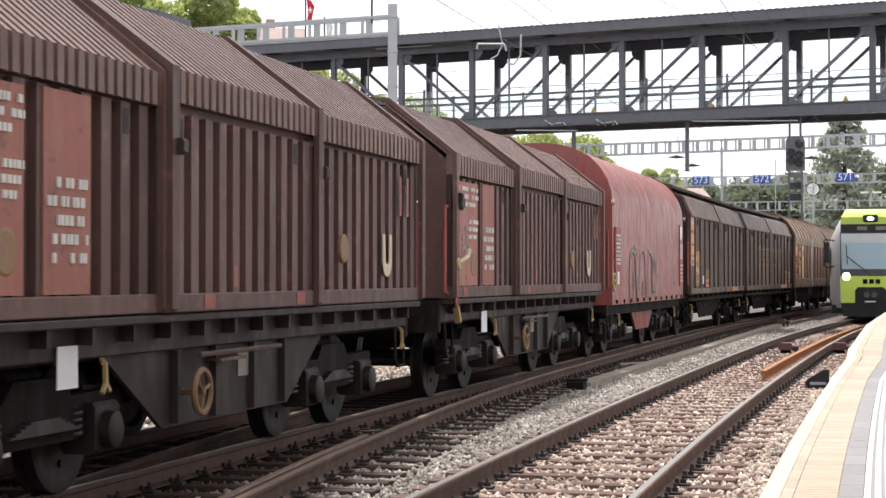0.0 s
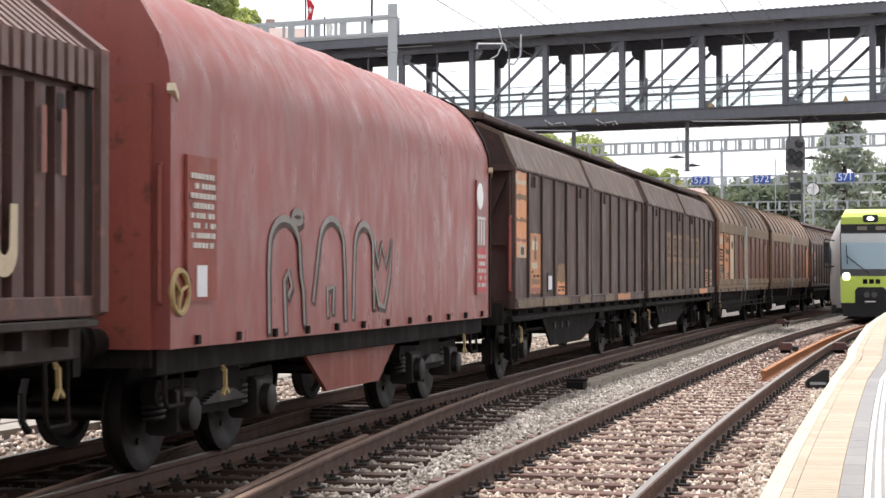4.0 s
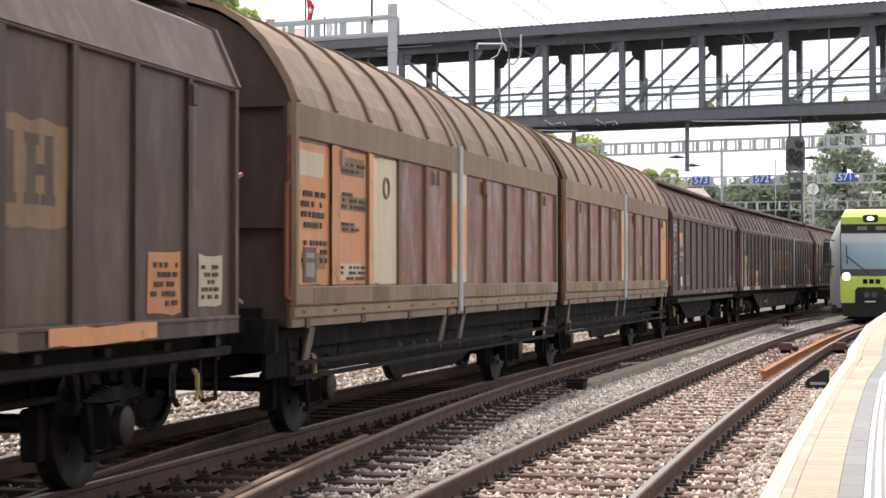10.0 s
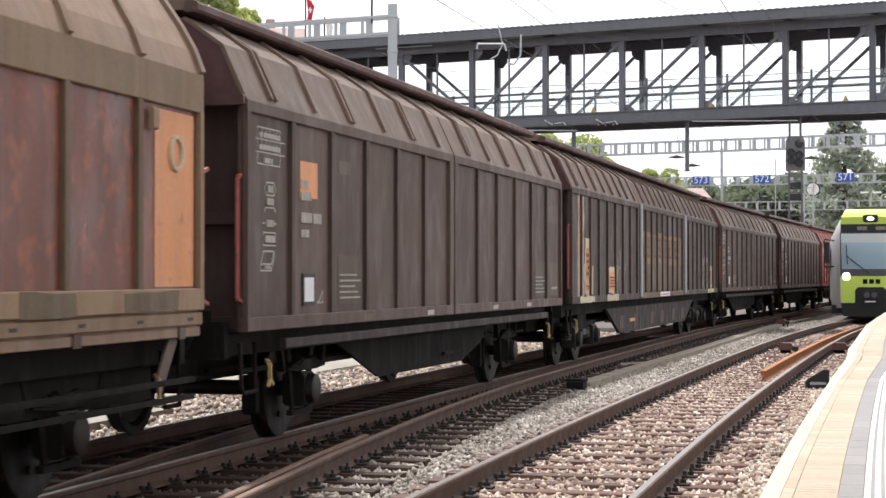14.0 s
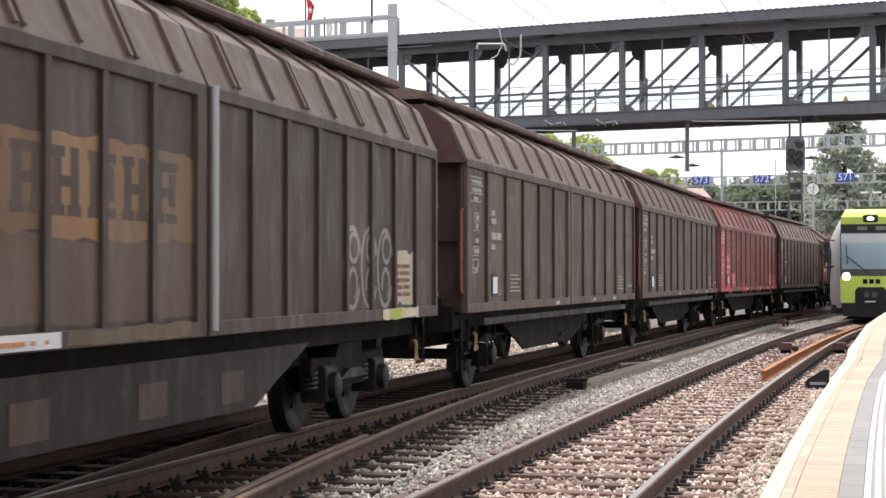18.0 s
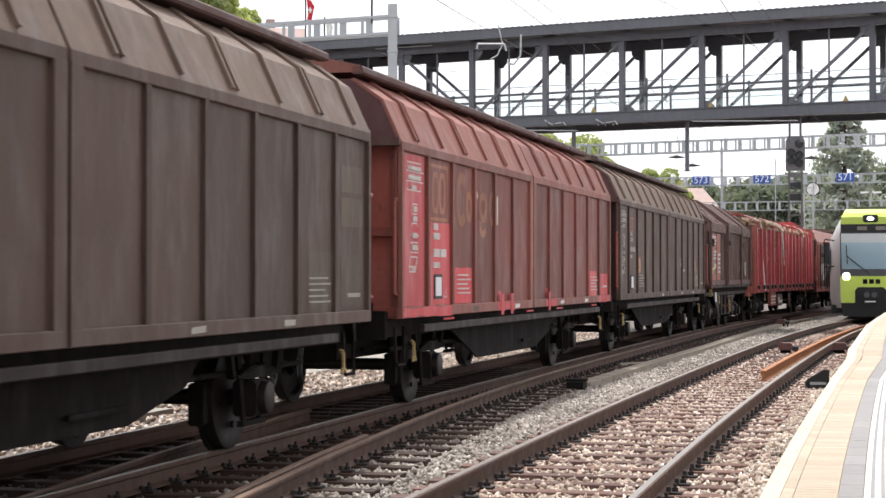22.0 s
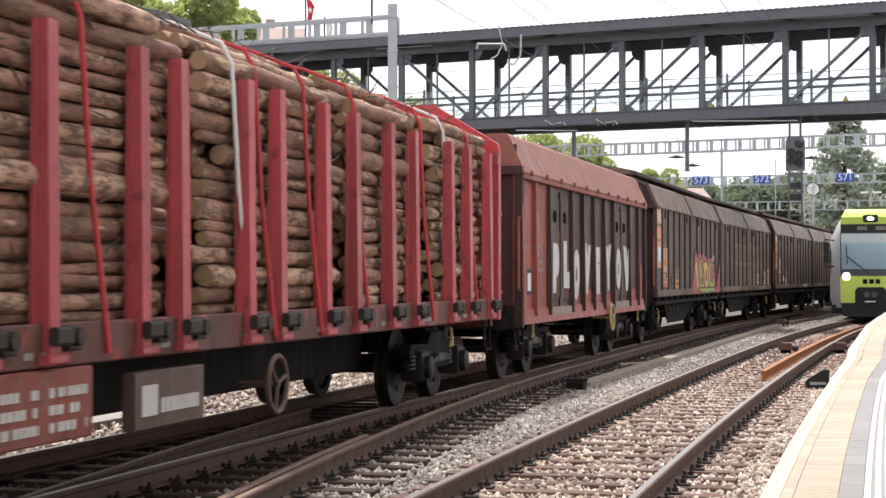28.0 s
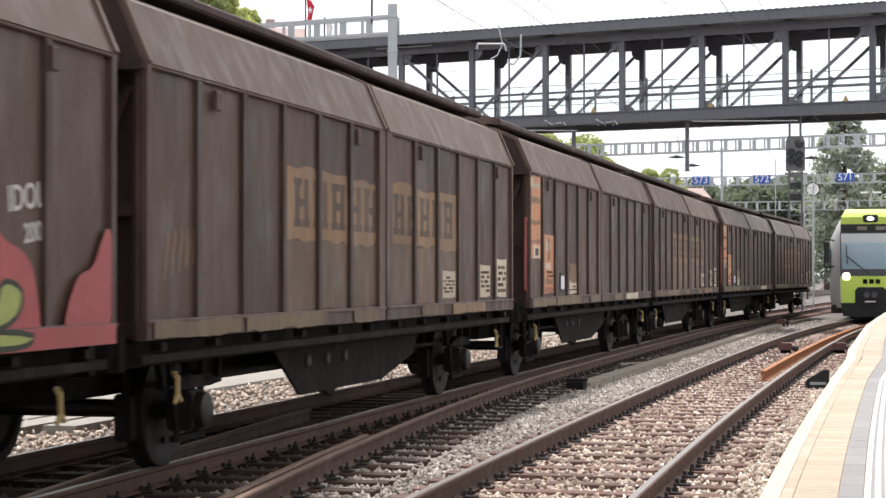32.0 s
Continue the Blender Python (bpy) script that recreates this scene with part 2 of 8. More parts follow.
M_GREEN = plain("lime green train paint", (0.64, 0.82, 0.13), 0.3, 0, 0.06, 2.0)
M_SILVER = plain("silver train paint", (0.66, 0.66, 0.67), 0.35, 0.1, 0.1, 2.0)
M_COUPLER = plain("dark coupler steel", (0.014, 0.015, 0.017), 0.5, 0.2, 0.3)
M_BLUE = plain("blue sign enamel", (0.03, 0.10, 0.42), 0.4, 0, 0.06)
M_SIGNW = plain("white sign enamel", (0.82, 0.82, 0.82), 0.4, 0, 0.04)
M_SCREENEDGE = plain("dark grey surround", (0.075, 0.08, 0.09), 0.4, 0, 0.15)
M_BLIND = plain("pale sun blind", (0.70, 0.76, 0.78), 0.35, 0, 0.06)
M_FLAG = plain("red flag cloth", (0.62, 0.03, 0.05), 0.8, 0, 0.12)
M_BARK = grimy_paint("tree bark", (0.13, 0.09, 0.065), (0.07, 0.05, 0.04), 0.5, 0.9)
def bark(name, island):
    """Flaking bark with strips of bare wood, each log with a tone of its own."""
    m, n, l, b = nodes_of(name)
    src = n.new("ShaderNodeNewGeometry").outputs["Random Per Island"] if island else n.new("ShaderNodeObjectInfo").outputs["Random"]
    r = ramp_node(n, l, src, [(0.0, (0.20, 0.088, 0.058)), (0.4, (0.33, 0.160, 0.104)), (0.75, (0.46, 0.25, 0.165)), (1.0, (0.68, 0.45, 0.31))])
    flake = noise_node(n, l, 9.0, 7.0, (0.45, 1.3, 1.3), rough=0.72)
    grain = noise_node(n, l, 60.0, 3.0, (0.15, 1.0, 1.0))
    bare = noise_node(n, l, 3.6, 5.0, (0.35, 1.6, 1.6))
    knot = noise_node(n, l, 4.5, 3.0)
    c = mix_node(n, l, ramp_node(n, l, flake.outputs["Fac"], [(0.44, (0, 0, 0)), (0.54, (1, 1, 1))]).outputs[0], (0.11, 0.058, 0.042), r.outputs[0])
    c = mix_node(n, l, ramp_node(n, l, bare.outputs["Fac"], [(0.60, (0, 0, 0)), (0.64, (0.8, 0.8, 0.8))]).outputs[0], c, (0.76, 0.54, 0.37))
    c = mix_node(n, l, ramp_node(n, l, knot.outputs["Fac"], [(0.62, (0, 0, 0)), (0.72, (0.7, 0.7, 0.7))]).outputs[0], c, (0.10, 0.06, 0.045))
    c = mix_node(n, l, 0.25, c, mix_node(n, l, grain.outputs["Fac"], (0.12, 0.07, 0.05), (0.6, 0.42, 0.3)))
    l.new(c, b.inputs["Base Color"])
    b.inputs["Roughness"].default_value = 0.9
    bump_node(n, l, b, mix_node(n, l, 0.3, flake.outputs["Fac"], grain.outputs["Fac"]), 1.0, 0.05)
    return m


M_LOG = bark("log bark", True)
M_LOG_ONE = bark("log bark single", False)
M_LOGEND = pieces("sawn log ends", [(0.0, (0.19, 0.115, 0.070)), (0.5, (0.34, 0.215, 0.125)), (1.0, (0.54, 0.37, 0.21))], 0.85, 25.0, True, 0.4)
M_STRAP = plain("white lashing strap", (0.80, 0.80, 0.79), 0.7, 0, 0.1)
M_STRAPR = plain("red lashing strap", (0.55, 0.05, 0.06), 0.7, 0, 0.15)
def foliage(name, stops, thin=0.5):
    """Thin leaves that let some light through."""
    m = pieces(name, stops, 0.65, 6.0)
    n, l = m.node_tree.nodes, m.node_tree.links
    b = n["Principled BSDF"]
    src = b.inputs["Base Color"].links[0].from_socket
    t = n.new("ShaderNodeBsdfTranslucent")
    mx = n.new("ShaderNodeMixShader")
    mx.inputs[0].default_value = thin
    l.new(mix_node(n, l, 1.0, src, (1.25, 1.2, 0.7), "MULTIPLY"), t.inputs["Color"])
    out = n["Material Output"]
    l.new(b.outputs[0], mx.inputs[1])
    l.new(t.outputs[0], mx.inputs[2])
    l.new(mx.outputs[0], out.inputs["Surface"])
    return m


M_LEAF = foliage("broad leaves", [(0.0, (0.22, 0.285, 0.13)), (0.5, (0.36, 0.43, 0.20)), (1.0, (0.54, 0.58, 0.30))], 0.5)
# distance haze is mixed into these two greens as a pale grey-blue tint
M_LEAF_HAZE = foliage("far leaves with haze tint", [(0.0, (0.13, 0.165, 0.135)), (0.5, (0.19, 0.235, 0.185)), (1.0, (0.27, 0.31, 0.23))], 0.25)
M_NEEDLE_HAZE = foliage("conifer needles with haze tint", [(0.0, (0.30, 0.345, 0.32)), (0.6, (0.40, 0.445, 0.41)), (1.0, (0.50, 0.55, 0.49))], 0.3)
M_STENCIL = plain("worn stencil paint", (0.46, 0.43, 0.40), 0.7, 0, 0.35, 26)
M_WASH = grimy_paint("brown worn wash", (0.168, 0.11, 0.0739), (0.0918, 0.0616, 0.047), 0.7, 0.62)
M_WORD = grimy_paint("faded dark lettering", (0.072, 0.050, 0.042), (0.125, 0.082, 0.055), 0.5, 0.65)
M_SILLTAN = grimy_paint("worn tan sill", (0.205, 0.150, 0.090), (0.085, 0.060, 0.045), 0.7, 0.65)
M_SILVERG = grimy_paint("silver spray paint", (0.30, 0.285, 0.27), (0.15, 0.125, 0.11), 0.5, 0.5)
M_OUTLINE = plain("dark spray outline", (0.022, 0.028, 0.014), 0.6, 0, 0.3, 9.0)
M_LIME = plain("lime spray paint", (0.45, 0.52, 0.07), 0.6, 0, 0.2, 9.0)
M_FADEORANGE = grimy_paint("faded orange lettering", (0.37, 0.155, 0.085), (0.24, 0.098, 0.060), 0.6, 0.6)
M_SPRAY = plain("white spray paint", (0.58, 0.565, 0.56), 0.6, 0, 0.35, 7.0)
M_SIGNAL = plain("weathered signal grey", (0.125, 0.122, 0.125), 0.6, 0, 0.3, 5.0)
M_LENS = plain("dark signal lens", (0.02, 0.022, 0.024), 0.2, 0, 0.1)
M_FADEGREY = grimy_paint("faded grey patch", (0.155, 0.115, 0.088), (0.075, 0.055, 0.045), 0.6, 0.65)
M_LID = plain("brown concrete lid", (0.31, 0.26, 0.205), 0.85, 0, 0.35, 5.0, 0.2)
M_SAND = plain("joint sand", (0.40, 0.335, 0.255), 0.9, 0, 0.15, 9.0)
M_WALL = plain("house render", (0.55, 0.5, 0.43), 0.85, 0, 0.1, 3.0)
# tile red washed out to include the haze of distance
M_TILE_HAZE = plain("red roof tile with haze tint", (0.40, 0.29, 0.26), 0.8, 0, 0.25, 9.0)


def glass(name, tint, rough=0.04):
    m, n, l, b = nodes_of(name)
    b.inputs["Base Color"].default_value = (*tint, 1)
    b.inputs["Roughness"].default_value, b.inputs["IOR"].default_value = rough, 1.5
    b.inputs["Transmission Weight"].default_value = 1.0
    return m


M_GLASS = glass("bridge glass", (0.93, 0.98, 0.975), 0.0)
# opaque pane; the pale blue base colour stands in for reflected sky
M_SCREEN, n_, l_, b_ = nodes_of("window glass with sky reflection colour")
b_.inputs["Base Color"].default_value = (0.36, 0.52, 0.62, 1)
b_.inputs["Roughness"].default_value, b_.inputs["Coat Weight"].default_value = 0.06, 1.0


def lamp_glow(name, colour, strength):
    m, n, l, b = nodes_of(name)
    b.inputs["Base Color"].default_value = (*colour, 1)
    b.inputs["Emission Color"].default_value = (*colour, 1)
    b.inputs["Emission Strength"].default_value = strength
    return m


M_HEADLAMP = lamp_glow("lit headlamp", (1.0, 0.97, 0.92), 3.0)


# ---------------------------------------------------------------- shapes
class Shape:
    """Collects faces of one mesh."""

    def __init__(self):
        self.v, self.f = [], []

    def add(self, verts, faces):
        k = len(self.v)
        self.v += verts
        self.f += [tuple(i + k for i in f) for f in faces]
        return self

    def box(self, x0, x1, y0, y1, z0, z1, c=0.0):
        x0, x1 = min(x0, x1), max(x0, x1)
        y0, y1 = min(y0, y1), max(y0, y1)
        z0, z1 = min(z0, z1), max(z0, z1)
        if c > 0:
            return self.prism([(y0 + c, z0), (y1 - c, z0), (y1, z0 + c), (y1, z1 - c), (y1 - c, z1), (y0 + c, z1), (y0, z1 - c), (y0, z0 + c)], x0, x1)
        v = [(x, y, z) for x in (x0, x1) for y in (y0, y1) for z in (z0, z1)]
        return self.add(v, [(0, 1, 3, 2), (4, 6, 7, 5), (0, 4, 5, 1), (2, 3, 7, 6), (0, 2, 6, 4), (1, 5, 7, 3)])

    def prism(self, pts, x0, x1, ends=True):
        """A closed outline of (y, z), anticlockwise seen from +x, pushed from x0 to x1."""
        n = len(pts)
        area = sum(pts[i][0] * pts[(i + 1) % n][1] - pts[(i + 1) % n][0] * pts[i][1] for i in range(n))
        if area < 0:
            pts = pts[::-1]
        v = [(x0, y, z) for y, z in pts] + [(x1, y, z) for y, z in pts]
        f = [(i, (i + 1) % n, n + (i + 1) % n, n + i) for i in range(n)]
        if ends:
            f += [tuple(range(n - 1, -1, -1)), tuple(range(n, 2 * n))]
        return self.add(v, f)

    def prism_y(self, pts, y0, y1):
        """A closed outline of (x, z) pushed from y0 to y1."""
        n = len(pts)
        area = sum(pts[i][0] * pts[(i + 1) % n][1] - pts[(i + 1) % n][0] * pts[i][1] for i in range(n))
        if (area > 0) != (y0 > y1):
            pts = pts[::-1]
        v = [(x, y0, z) for x, z in pts] + [(x, y1, z) for x, z in pts]
        f = [(i, (i + 1) % n, n + (i + 1) % n, n + i) for i in range(n)]
        f += [tuple(range(n - 1, -1, -1)), tuple(range(n, 2 * n))]
        return self.add(v, f)

    def rod(self, a, b, r0, r1=None, n=8, caps=True):
        a, b = Vector(a), Vector(b)
        r1 = r0 if r1 is None else r1
        d = (b - a).normalized()
        u = d.orthogonal().normalized()
        w = d.cross(u)
        ring = [u * math.cos(2 * math.pi * i / n) + w * math.sin(2 * math.pi * i / n) for i in range(n)]
        v = [tuple(a + e * r0) for e in ring] + [tuple(b + e * r1) for e in ring]
        f = [(i, (i + 1) % n, n + (i + 1) % n, n + i) for i in range(n)]
        if caps:
            f += [tuple(range(n - 1, -1, -1)), tuple(range(n, 2 * n))]
        return self.add(v, f)

    def bar(self, a, b, w, h=None, up=(0, 0, 1)):
        """A square bar from a to b, w wide and h high."""
        a, b = Vector(a), Vector(b)
        h = w if h is None else h
        d = (b - a).normalized()
        side = d.cross(Vector(up))
        side = side.normalized() if side.length > 1e-4 else d.orthogonal().normalized()
        top = side.cross(d)
        o = [side * w / 2 * i + top * h / 2 * j for i, j in ((-1, -1), (1, -1), (1, 1), (-1, 1))]
        v = [tuple(a + e) for e in o] + [tuple(b + e) for e in o]
        return self.add(v, [(0, 1, 5, 4), (1, 2, 6, 5), (2, 3, 7, 6), (3, 0, 4, 7), (3, 2, 1, 0), (4, 5, 6, 7)])

    def lathe_y(self, prof, cx, cz, n=20):
        """A round body about an axis along y; prof is (y, radius)."""
        k = len(prof)
        v = [(cx + r * math.cos(2 * math.pi * j / n), y, cz + r * math.sin(2 * math.pi * j / n)) for y, r in prof for j in range(n)]
        f = [(i * n + j, (i + 1) * n + j, (i + 1) * n + (j + 1) % n, i * n + (j + 1) % n) for i in range(k - 1) for j in range(n)]
        f += [tuple(range(n)), tuple((k - 1) * n + j for j in range(n - 1, -1, -1))]
        return self.add(v, f)

    def tube(self, pts, radii, n=10, caps=False, flat=1.0):
        """One bent round body through the points."""
        k = len(pts)
        v = []
        for i, p in enumerate(pts):
            a, b = Vector(pts[max(0, i - 1)]), Vector(pts[min(k - 1, i + 1)])
            d = (b - a).normalized()
            u = d.cross(Vector((0, 0, 1)))
            u = u.normalized() if u.length > 1e-3 else Vector((1, 0, 0))
            w = d.cross(u)
            for j in range(n):
                t = 2 * math.pi * j / n
                v.append(tuple(Vector(p) + (u * math.cos(t) + w * math.sin(t) * flat) * radii[i]))
        f = [(i * n + j, i * n + (j + 1) % n, (i + 1) * n + (j + 1) % n, (i + 1) * n + j) for i in range(k - 1) for j in range(n)]
        if caps:
            f += [tuple(range(n - 1, -1, -1)), tuple((k - 1) * n + j for j in range(n))]
        return self.add(v, f)

    def ring(self, c, r, tube, axis="y", n=16, m=6):
        v, f = [], []
        for i in range(n):
            a = 2 * math.pi * i / n
            for j in range(m):
                b = 2 * math.pi * j / m
                p, q = (r + tube * math.cos(b)) * math.cos(a), (r + tube * math.cos(b)) * math.sin(a)
                e = tube * math.sin(b)
                v.append((c[0] + p, c[1] + e, c[2] + q) if axis == "y" else (c[0] + e, c[1] + p, c[2] + q))
        for i in range(n):
            for j in range(m):
                f.append((i * m + j, ((i + 1) % n) * m + j, ((i + 1) % n) * m + (j + 1) % m, i * m + (j + 1) % m))
        return self.add(v, f)

    def mesh(self, name, smooth=False):
        me = bpy.data.meshes.new(name)
        me.from_pydata(self.v, [], self.f)
        if smooth:
            me.polygons.foreach_set("use_smooth", [True] * len(me.polygons))
            me.set_sharp_from_angle(angle=radians(40))
        me.update()
        return me


def part(name, shape, material, parent=None, label="", smooth=False):
    """One mesh object under a thing or a part; shape is a Shape or a ready mesh."""
    me = shape if isinstance(shape, bpy.types.Mesh) else shape.mesh(name, smooth)
    if not me.materials:
        me.materials.append(material)
    ob = new(name, me)
    ob.parent = parent
    if label:
        ob["label"] = label
    return ob


def thing(name, label, category, group="", kind="", at=None):
    ob = new(name)
    ob.empty_display_size = 0.2
    if at is not None:
        ob.matrix_basis = at
    return tagged(ob, label, category, group, kind)


def letters(text, size, depth=0.01, fat=0.0):
    """A flat lettering mesh in the x-z plane, centred."""
    cu = bpy.data.curves.new("letters", "FONT")
    cu.body, cu.size, cu.extrude, cu.offset = text, size, depth / 2, fat
    cu.align_x, cu.align_y = "CENTER", "CENTER"
    ob = bpy.data.objects.new("letters", cu)
    me = bpy.data.meshes.new_from_object(ob)
    me.transform(Matrix.Rotation(radians(90), 4, "X"))
    bpy.data.objects.remove(ob)
    bpy.data.curves.remove(cu)
    return me


# ---------------------------------------------------------------- ground, tracks and platform
RAIL_Z = 0.0
BED = -0.235
big = Shape()
big.add([(-3000, -3000, BED), (3000, -3000, BED), (3000, 3000, BED), (-3000, 3000, BED)], [(0, 1, 2, 3)])
ground = tagged(part("ground", big, M_GROUND), "grey gravel ground of a station yard", "ground", kind="structure")


def sweep(profile, s_list, off, z=0.0):
    """A (lateral, z) outline carried along the line at a varying offset."""
    sh = Shape()
    n = len(profile)
    v = []
    for s in s_list:
        x, y, h = line_at(s, off(s) if callable(off) else off)
        for a, b in profile:
            v.append((x + a * math.cos(h), y - a * math.sin(h), z + b))
    f = []
    for i in range(len(s_list) - 1):
        for j in range(n):
            k = (j + 1) % n
            f.append((i * n + j, i * n + k, (i + 1) * n + k, (i + 1) * n + j))
    f.append(tuple(range(n)))
    f.append(tuple((len(s_list) - 1) * n + j for j in range(n - 1, -1, -1)))
    return sh.add(v, f)


RAIL_PROFILE = [(-0.07, -0.165), (0.07, -0.165), (0.07, -0.152), (0.012, -0.135), (0.012, -0.05), (0.036, -0.035), (0.036, -0.008), (0.028, 0.0),
                (-0.028, 0.0), (-0.036, -0.008), (-0.036, -0.035), (-0.012, -0.05), (-0.012, -0.135), (-0.07, -0.152)]
RUN_PROFILE = [(-0.026, 0.0008), (0.026, 0.0008), (0.024, 0.0042), (-0.024, 0.0042)]


def stops(a, b, d):
    n = max(1, int(round((b - a) / d)))
    return [a + (b - a) * i / n for i in range(n + 1)]


def rail(parent, a, b, off, top, side=None, label=""):
    r = part("rail", sweep(RAIL_PROFILE, stops(a, b, 1.0), off), side or M_RAILSIDE, parent, label)
    if top:
        part("running_surface", sweep(RUN_PROFILE, stops(a, b, 1.0), off), top, r, "worn steel running surface")
    return r


def off_c(s):
    return float(np.interp(s, [-8, 2.0, 5.0, 7.7, 10.5, 15.0, 20.0, 60.0], [2.45, 1.37, 1.09, 0.89, 0.69, 0.49, 0.42, 0.42]))


track_1 = thing("track_1", "railway track with rusty rails under the freight train", "track", kind="structure")
track_2 = thing("track_2", "platform track with shiny rails on rusty steel sleepers", "track", kind="structure")
track_3 = thing("track_3", "far sidings track behind the freight train", "track", kind="structure")
rail(track_1, -40, 200, 0.0, M_RAILTOP)
rail(track_1, -40, 200, -1.505, M_RAILTOP)
rail(track_1, -8, 60, off_c, M_RAILDULL, label="rusty diverging rail of the turnout")
rail(track_1, -8, 10, lambda s: off_c(s) - 1.505, M_RAILDULL)
rail(track_1, -2, 6.9, lambda s: off_c(s) - 0.115, M_RAILDULL, M_RAILSIDE, "rusty check rail beside the diverging rail")
rail(track_2, -30, 200, lambda s: off_b(s) - 0.7525, M_RAILTOP)
rail(track_2, -30, 200, lambda s: off_b(s) + 0.7525, M_RAILTOP)
for base in (-6.3, -11.0):
    rail(track_3, -20, 160, base, M_RAILTOP)
    rail(track_3, -20, 160, base - 1.505, M_RAILTOP)
rusty = thing("spare_rail", "rust-orange spare rail lying beside the running rail", "rail")
part("rail", sweep([(o * 1.25, z * 1.05 - 0.01) for o, z in RAIL_PROFILE], stops(20.0, 58.0, 1.0), lambda s: off_b(s) + 0.34 + 0.004 * (s - 20)), M_RAILRUST, rusty)


def sleeper_mesh(w0, w1, width=0.26, top=-0.168):
    """A folded steel sleeper with sloping flanks, across the track from w0 to w1."""
    sh = Shape()
    pts = [(-width / 2, top - 0.075), (width / 2, top - 0.075), (width / 2 - 0.035, top - 0.006), (width / 2 - 0.05, top), (-width / 2 + 0.05, top), (-width / 2 + 0.035, top - 0.006)]
    n = len(pts)
    v = [(w0, a, b) for a, b in pts] + [(w1, a, b) for a, b in pts]
    f = [(i, n + i, n + (i + 1) % n, (i + 1) % n) for i in range(n)] + [tuple(range(n)), tuple(range(2 * n - 1, n - 1, -1))]
    return sh.add(v, f).mesh("sleeper")


def clip_mesh():
    """A bolted rail clip: plate, bolt and nut."""
    sh = Shape()
    sh.box(-0.055, 0.055, -0.05, 0.05, -0.17, -0.145, 0.008)
    sh.rod((0.0, 0.0, -0.145), (0.0, 0.0, -0.115), 0.028, n=6)
    sh.rod((0.0, 0.0, -0.115), (0.0, 0.0, -0.085), 0.013, n=5)
    sh.bar((-0.05, 0.045, -0.14), (-0.05, -0.045, -0.125), 0.03)
    return sh.mesh("clip")


CLIP = clip_mesh()
CLIP.materials.append(M_CLIP)


def place(ob, s, off, z=0.0, turn=0.0):
    x, y, h = line_at(s, off)
    ob.matrix_basis = pose(x, y, z, 0, 0, -math.degrees(h) + turn)
    return ob


def stuff_copies(shape, mesh, s, off, z=0.0):
    """Adds a mesh at a place of the line to a joined shape."""
    x, y, h = line_at(s, off)
    m = pose(x, y, z, 0, 0, -math.degrees(h))
    shape.add([tuple(m @ v.co) for v in mesh.vertices], [tuple(p.vertices) for p in mesh.polygons])


SLEEPER_B = sleeper_mesh(-1.25, 1.25)
SLEEPER_B.materials.append(M_SLEEPER)
SLEEPER_A = sleeper_mesh(-1.30, 1.30)
SLEEPER_A.materials.append(M_SLEEPER)
rest_sl, rest_cl = Shape(), Shape()

# ---------------------------------------------------------------- ballast
def stones(name, count, s_rng, off_fn, size, seed, material, label, z=BED):
    """Loose broken stones, as one object."""
    rng = np.random.default_rng(seed)
    s = rng.uniform(*s_rng, count)
    lo, hi = off_fn
    k = rng.uniform(0, 1, count)
    ss = np.linspace(s_rng[0], s_rng[1], 60)
    lo_v = np.interp(s, ss, [lo(a) for a in ss])
    hi_v = np.interp(s, ss, [hi(a) for a in ss])
    off = lo_v + (hi_v - lo_v) * k
    h = np.interp(s, grid_s, head_)
    x = np.interp(s, grid_s, gx_) + off * np.cos(h)
    y = np.interp(s, grid_s, gy_) - off * np.sin(h)
    r = rng.uniform(0.55, 1.0, count) ** 1.3 * size
    base = np.array([(1, 0, 0), (-0.6, 0.75, 0.05), (-0.55, -0.8, -0.05), (0.3, 0.9, 0.35), (0.15, -0.35, 0.95), (-0.25, 0.3, -0.9)], float)
    tri = np.array([(0, 3, 4), (3, 1, 4), (1, 2, 4), (2, 0, 4), (3, 0, 5), (1, 3, 5), (2, 1, 5), (0, 2, 5)])
    q = rng.normal(size=(count, 4))
    q /= np.linalg.norm(q, axis=1)[:, None]
    w, a, b, c = q.T
    rot = np.stack([np.stack([1 - 2 * (b * b + c * c), 2 * (a * b - c * w), 2 * (a * c + b * w)], -1),
                    np.stack([2 * (a * b + c * w), 1 - 2 * (a * a + c * c), 2 * (b * c - a * w)], -1),
                    np.stack([2 * (a * c - b * w), 2 * (b * c + a * w), 1 - 2 * (a * a + b * b)], -1)], 1)
    v = base[None] * rng.uniform(0.7, 1.25, (count, 6, 1)) * rng.uniform(0.6, 1.1, (count, 1, 3))
    v = np.einsum("nij,nkj->nki", rot, v) * r[:, None, None]
    v += np.stack([x, y, np.full(count, z) + rng.uniform(0.0, 0.035, count)], -1)[:, None, :]
    me = bpy.data.meshes.new(name)
    faces = (tri[None] + (np.arange(count) * 6)[:, None, None]).reshape(-1, 3)
    me.vertices.add(count * 6)
    me.vertices.foreach_set("co", v.reshape(-1))
    me.loops.add(len(faces) * 3)
    me.loops.foreach_set("vertex_index", faces.reshape(-1))
    me.polygons.add(len(faces))
    me.polygons.foreach_set("loop_start", np.arange(len(faces)) * 3)
    me.polygons.foreach_set("loop_total", np.full(len(faces), 3))
    me.update(calc_edges=True)
    me.materials.append(material)
    return tagged(new(name, me), label, "ballast", kind="stuff")


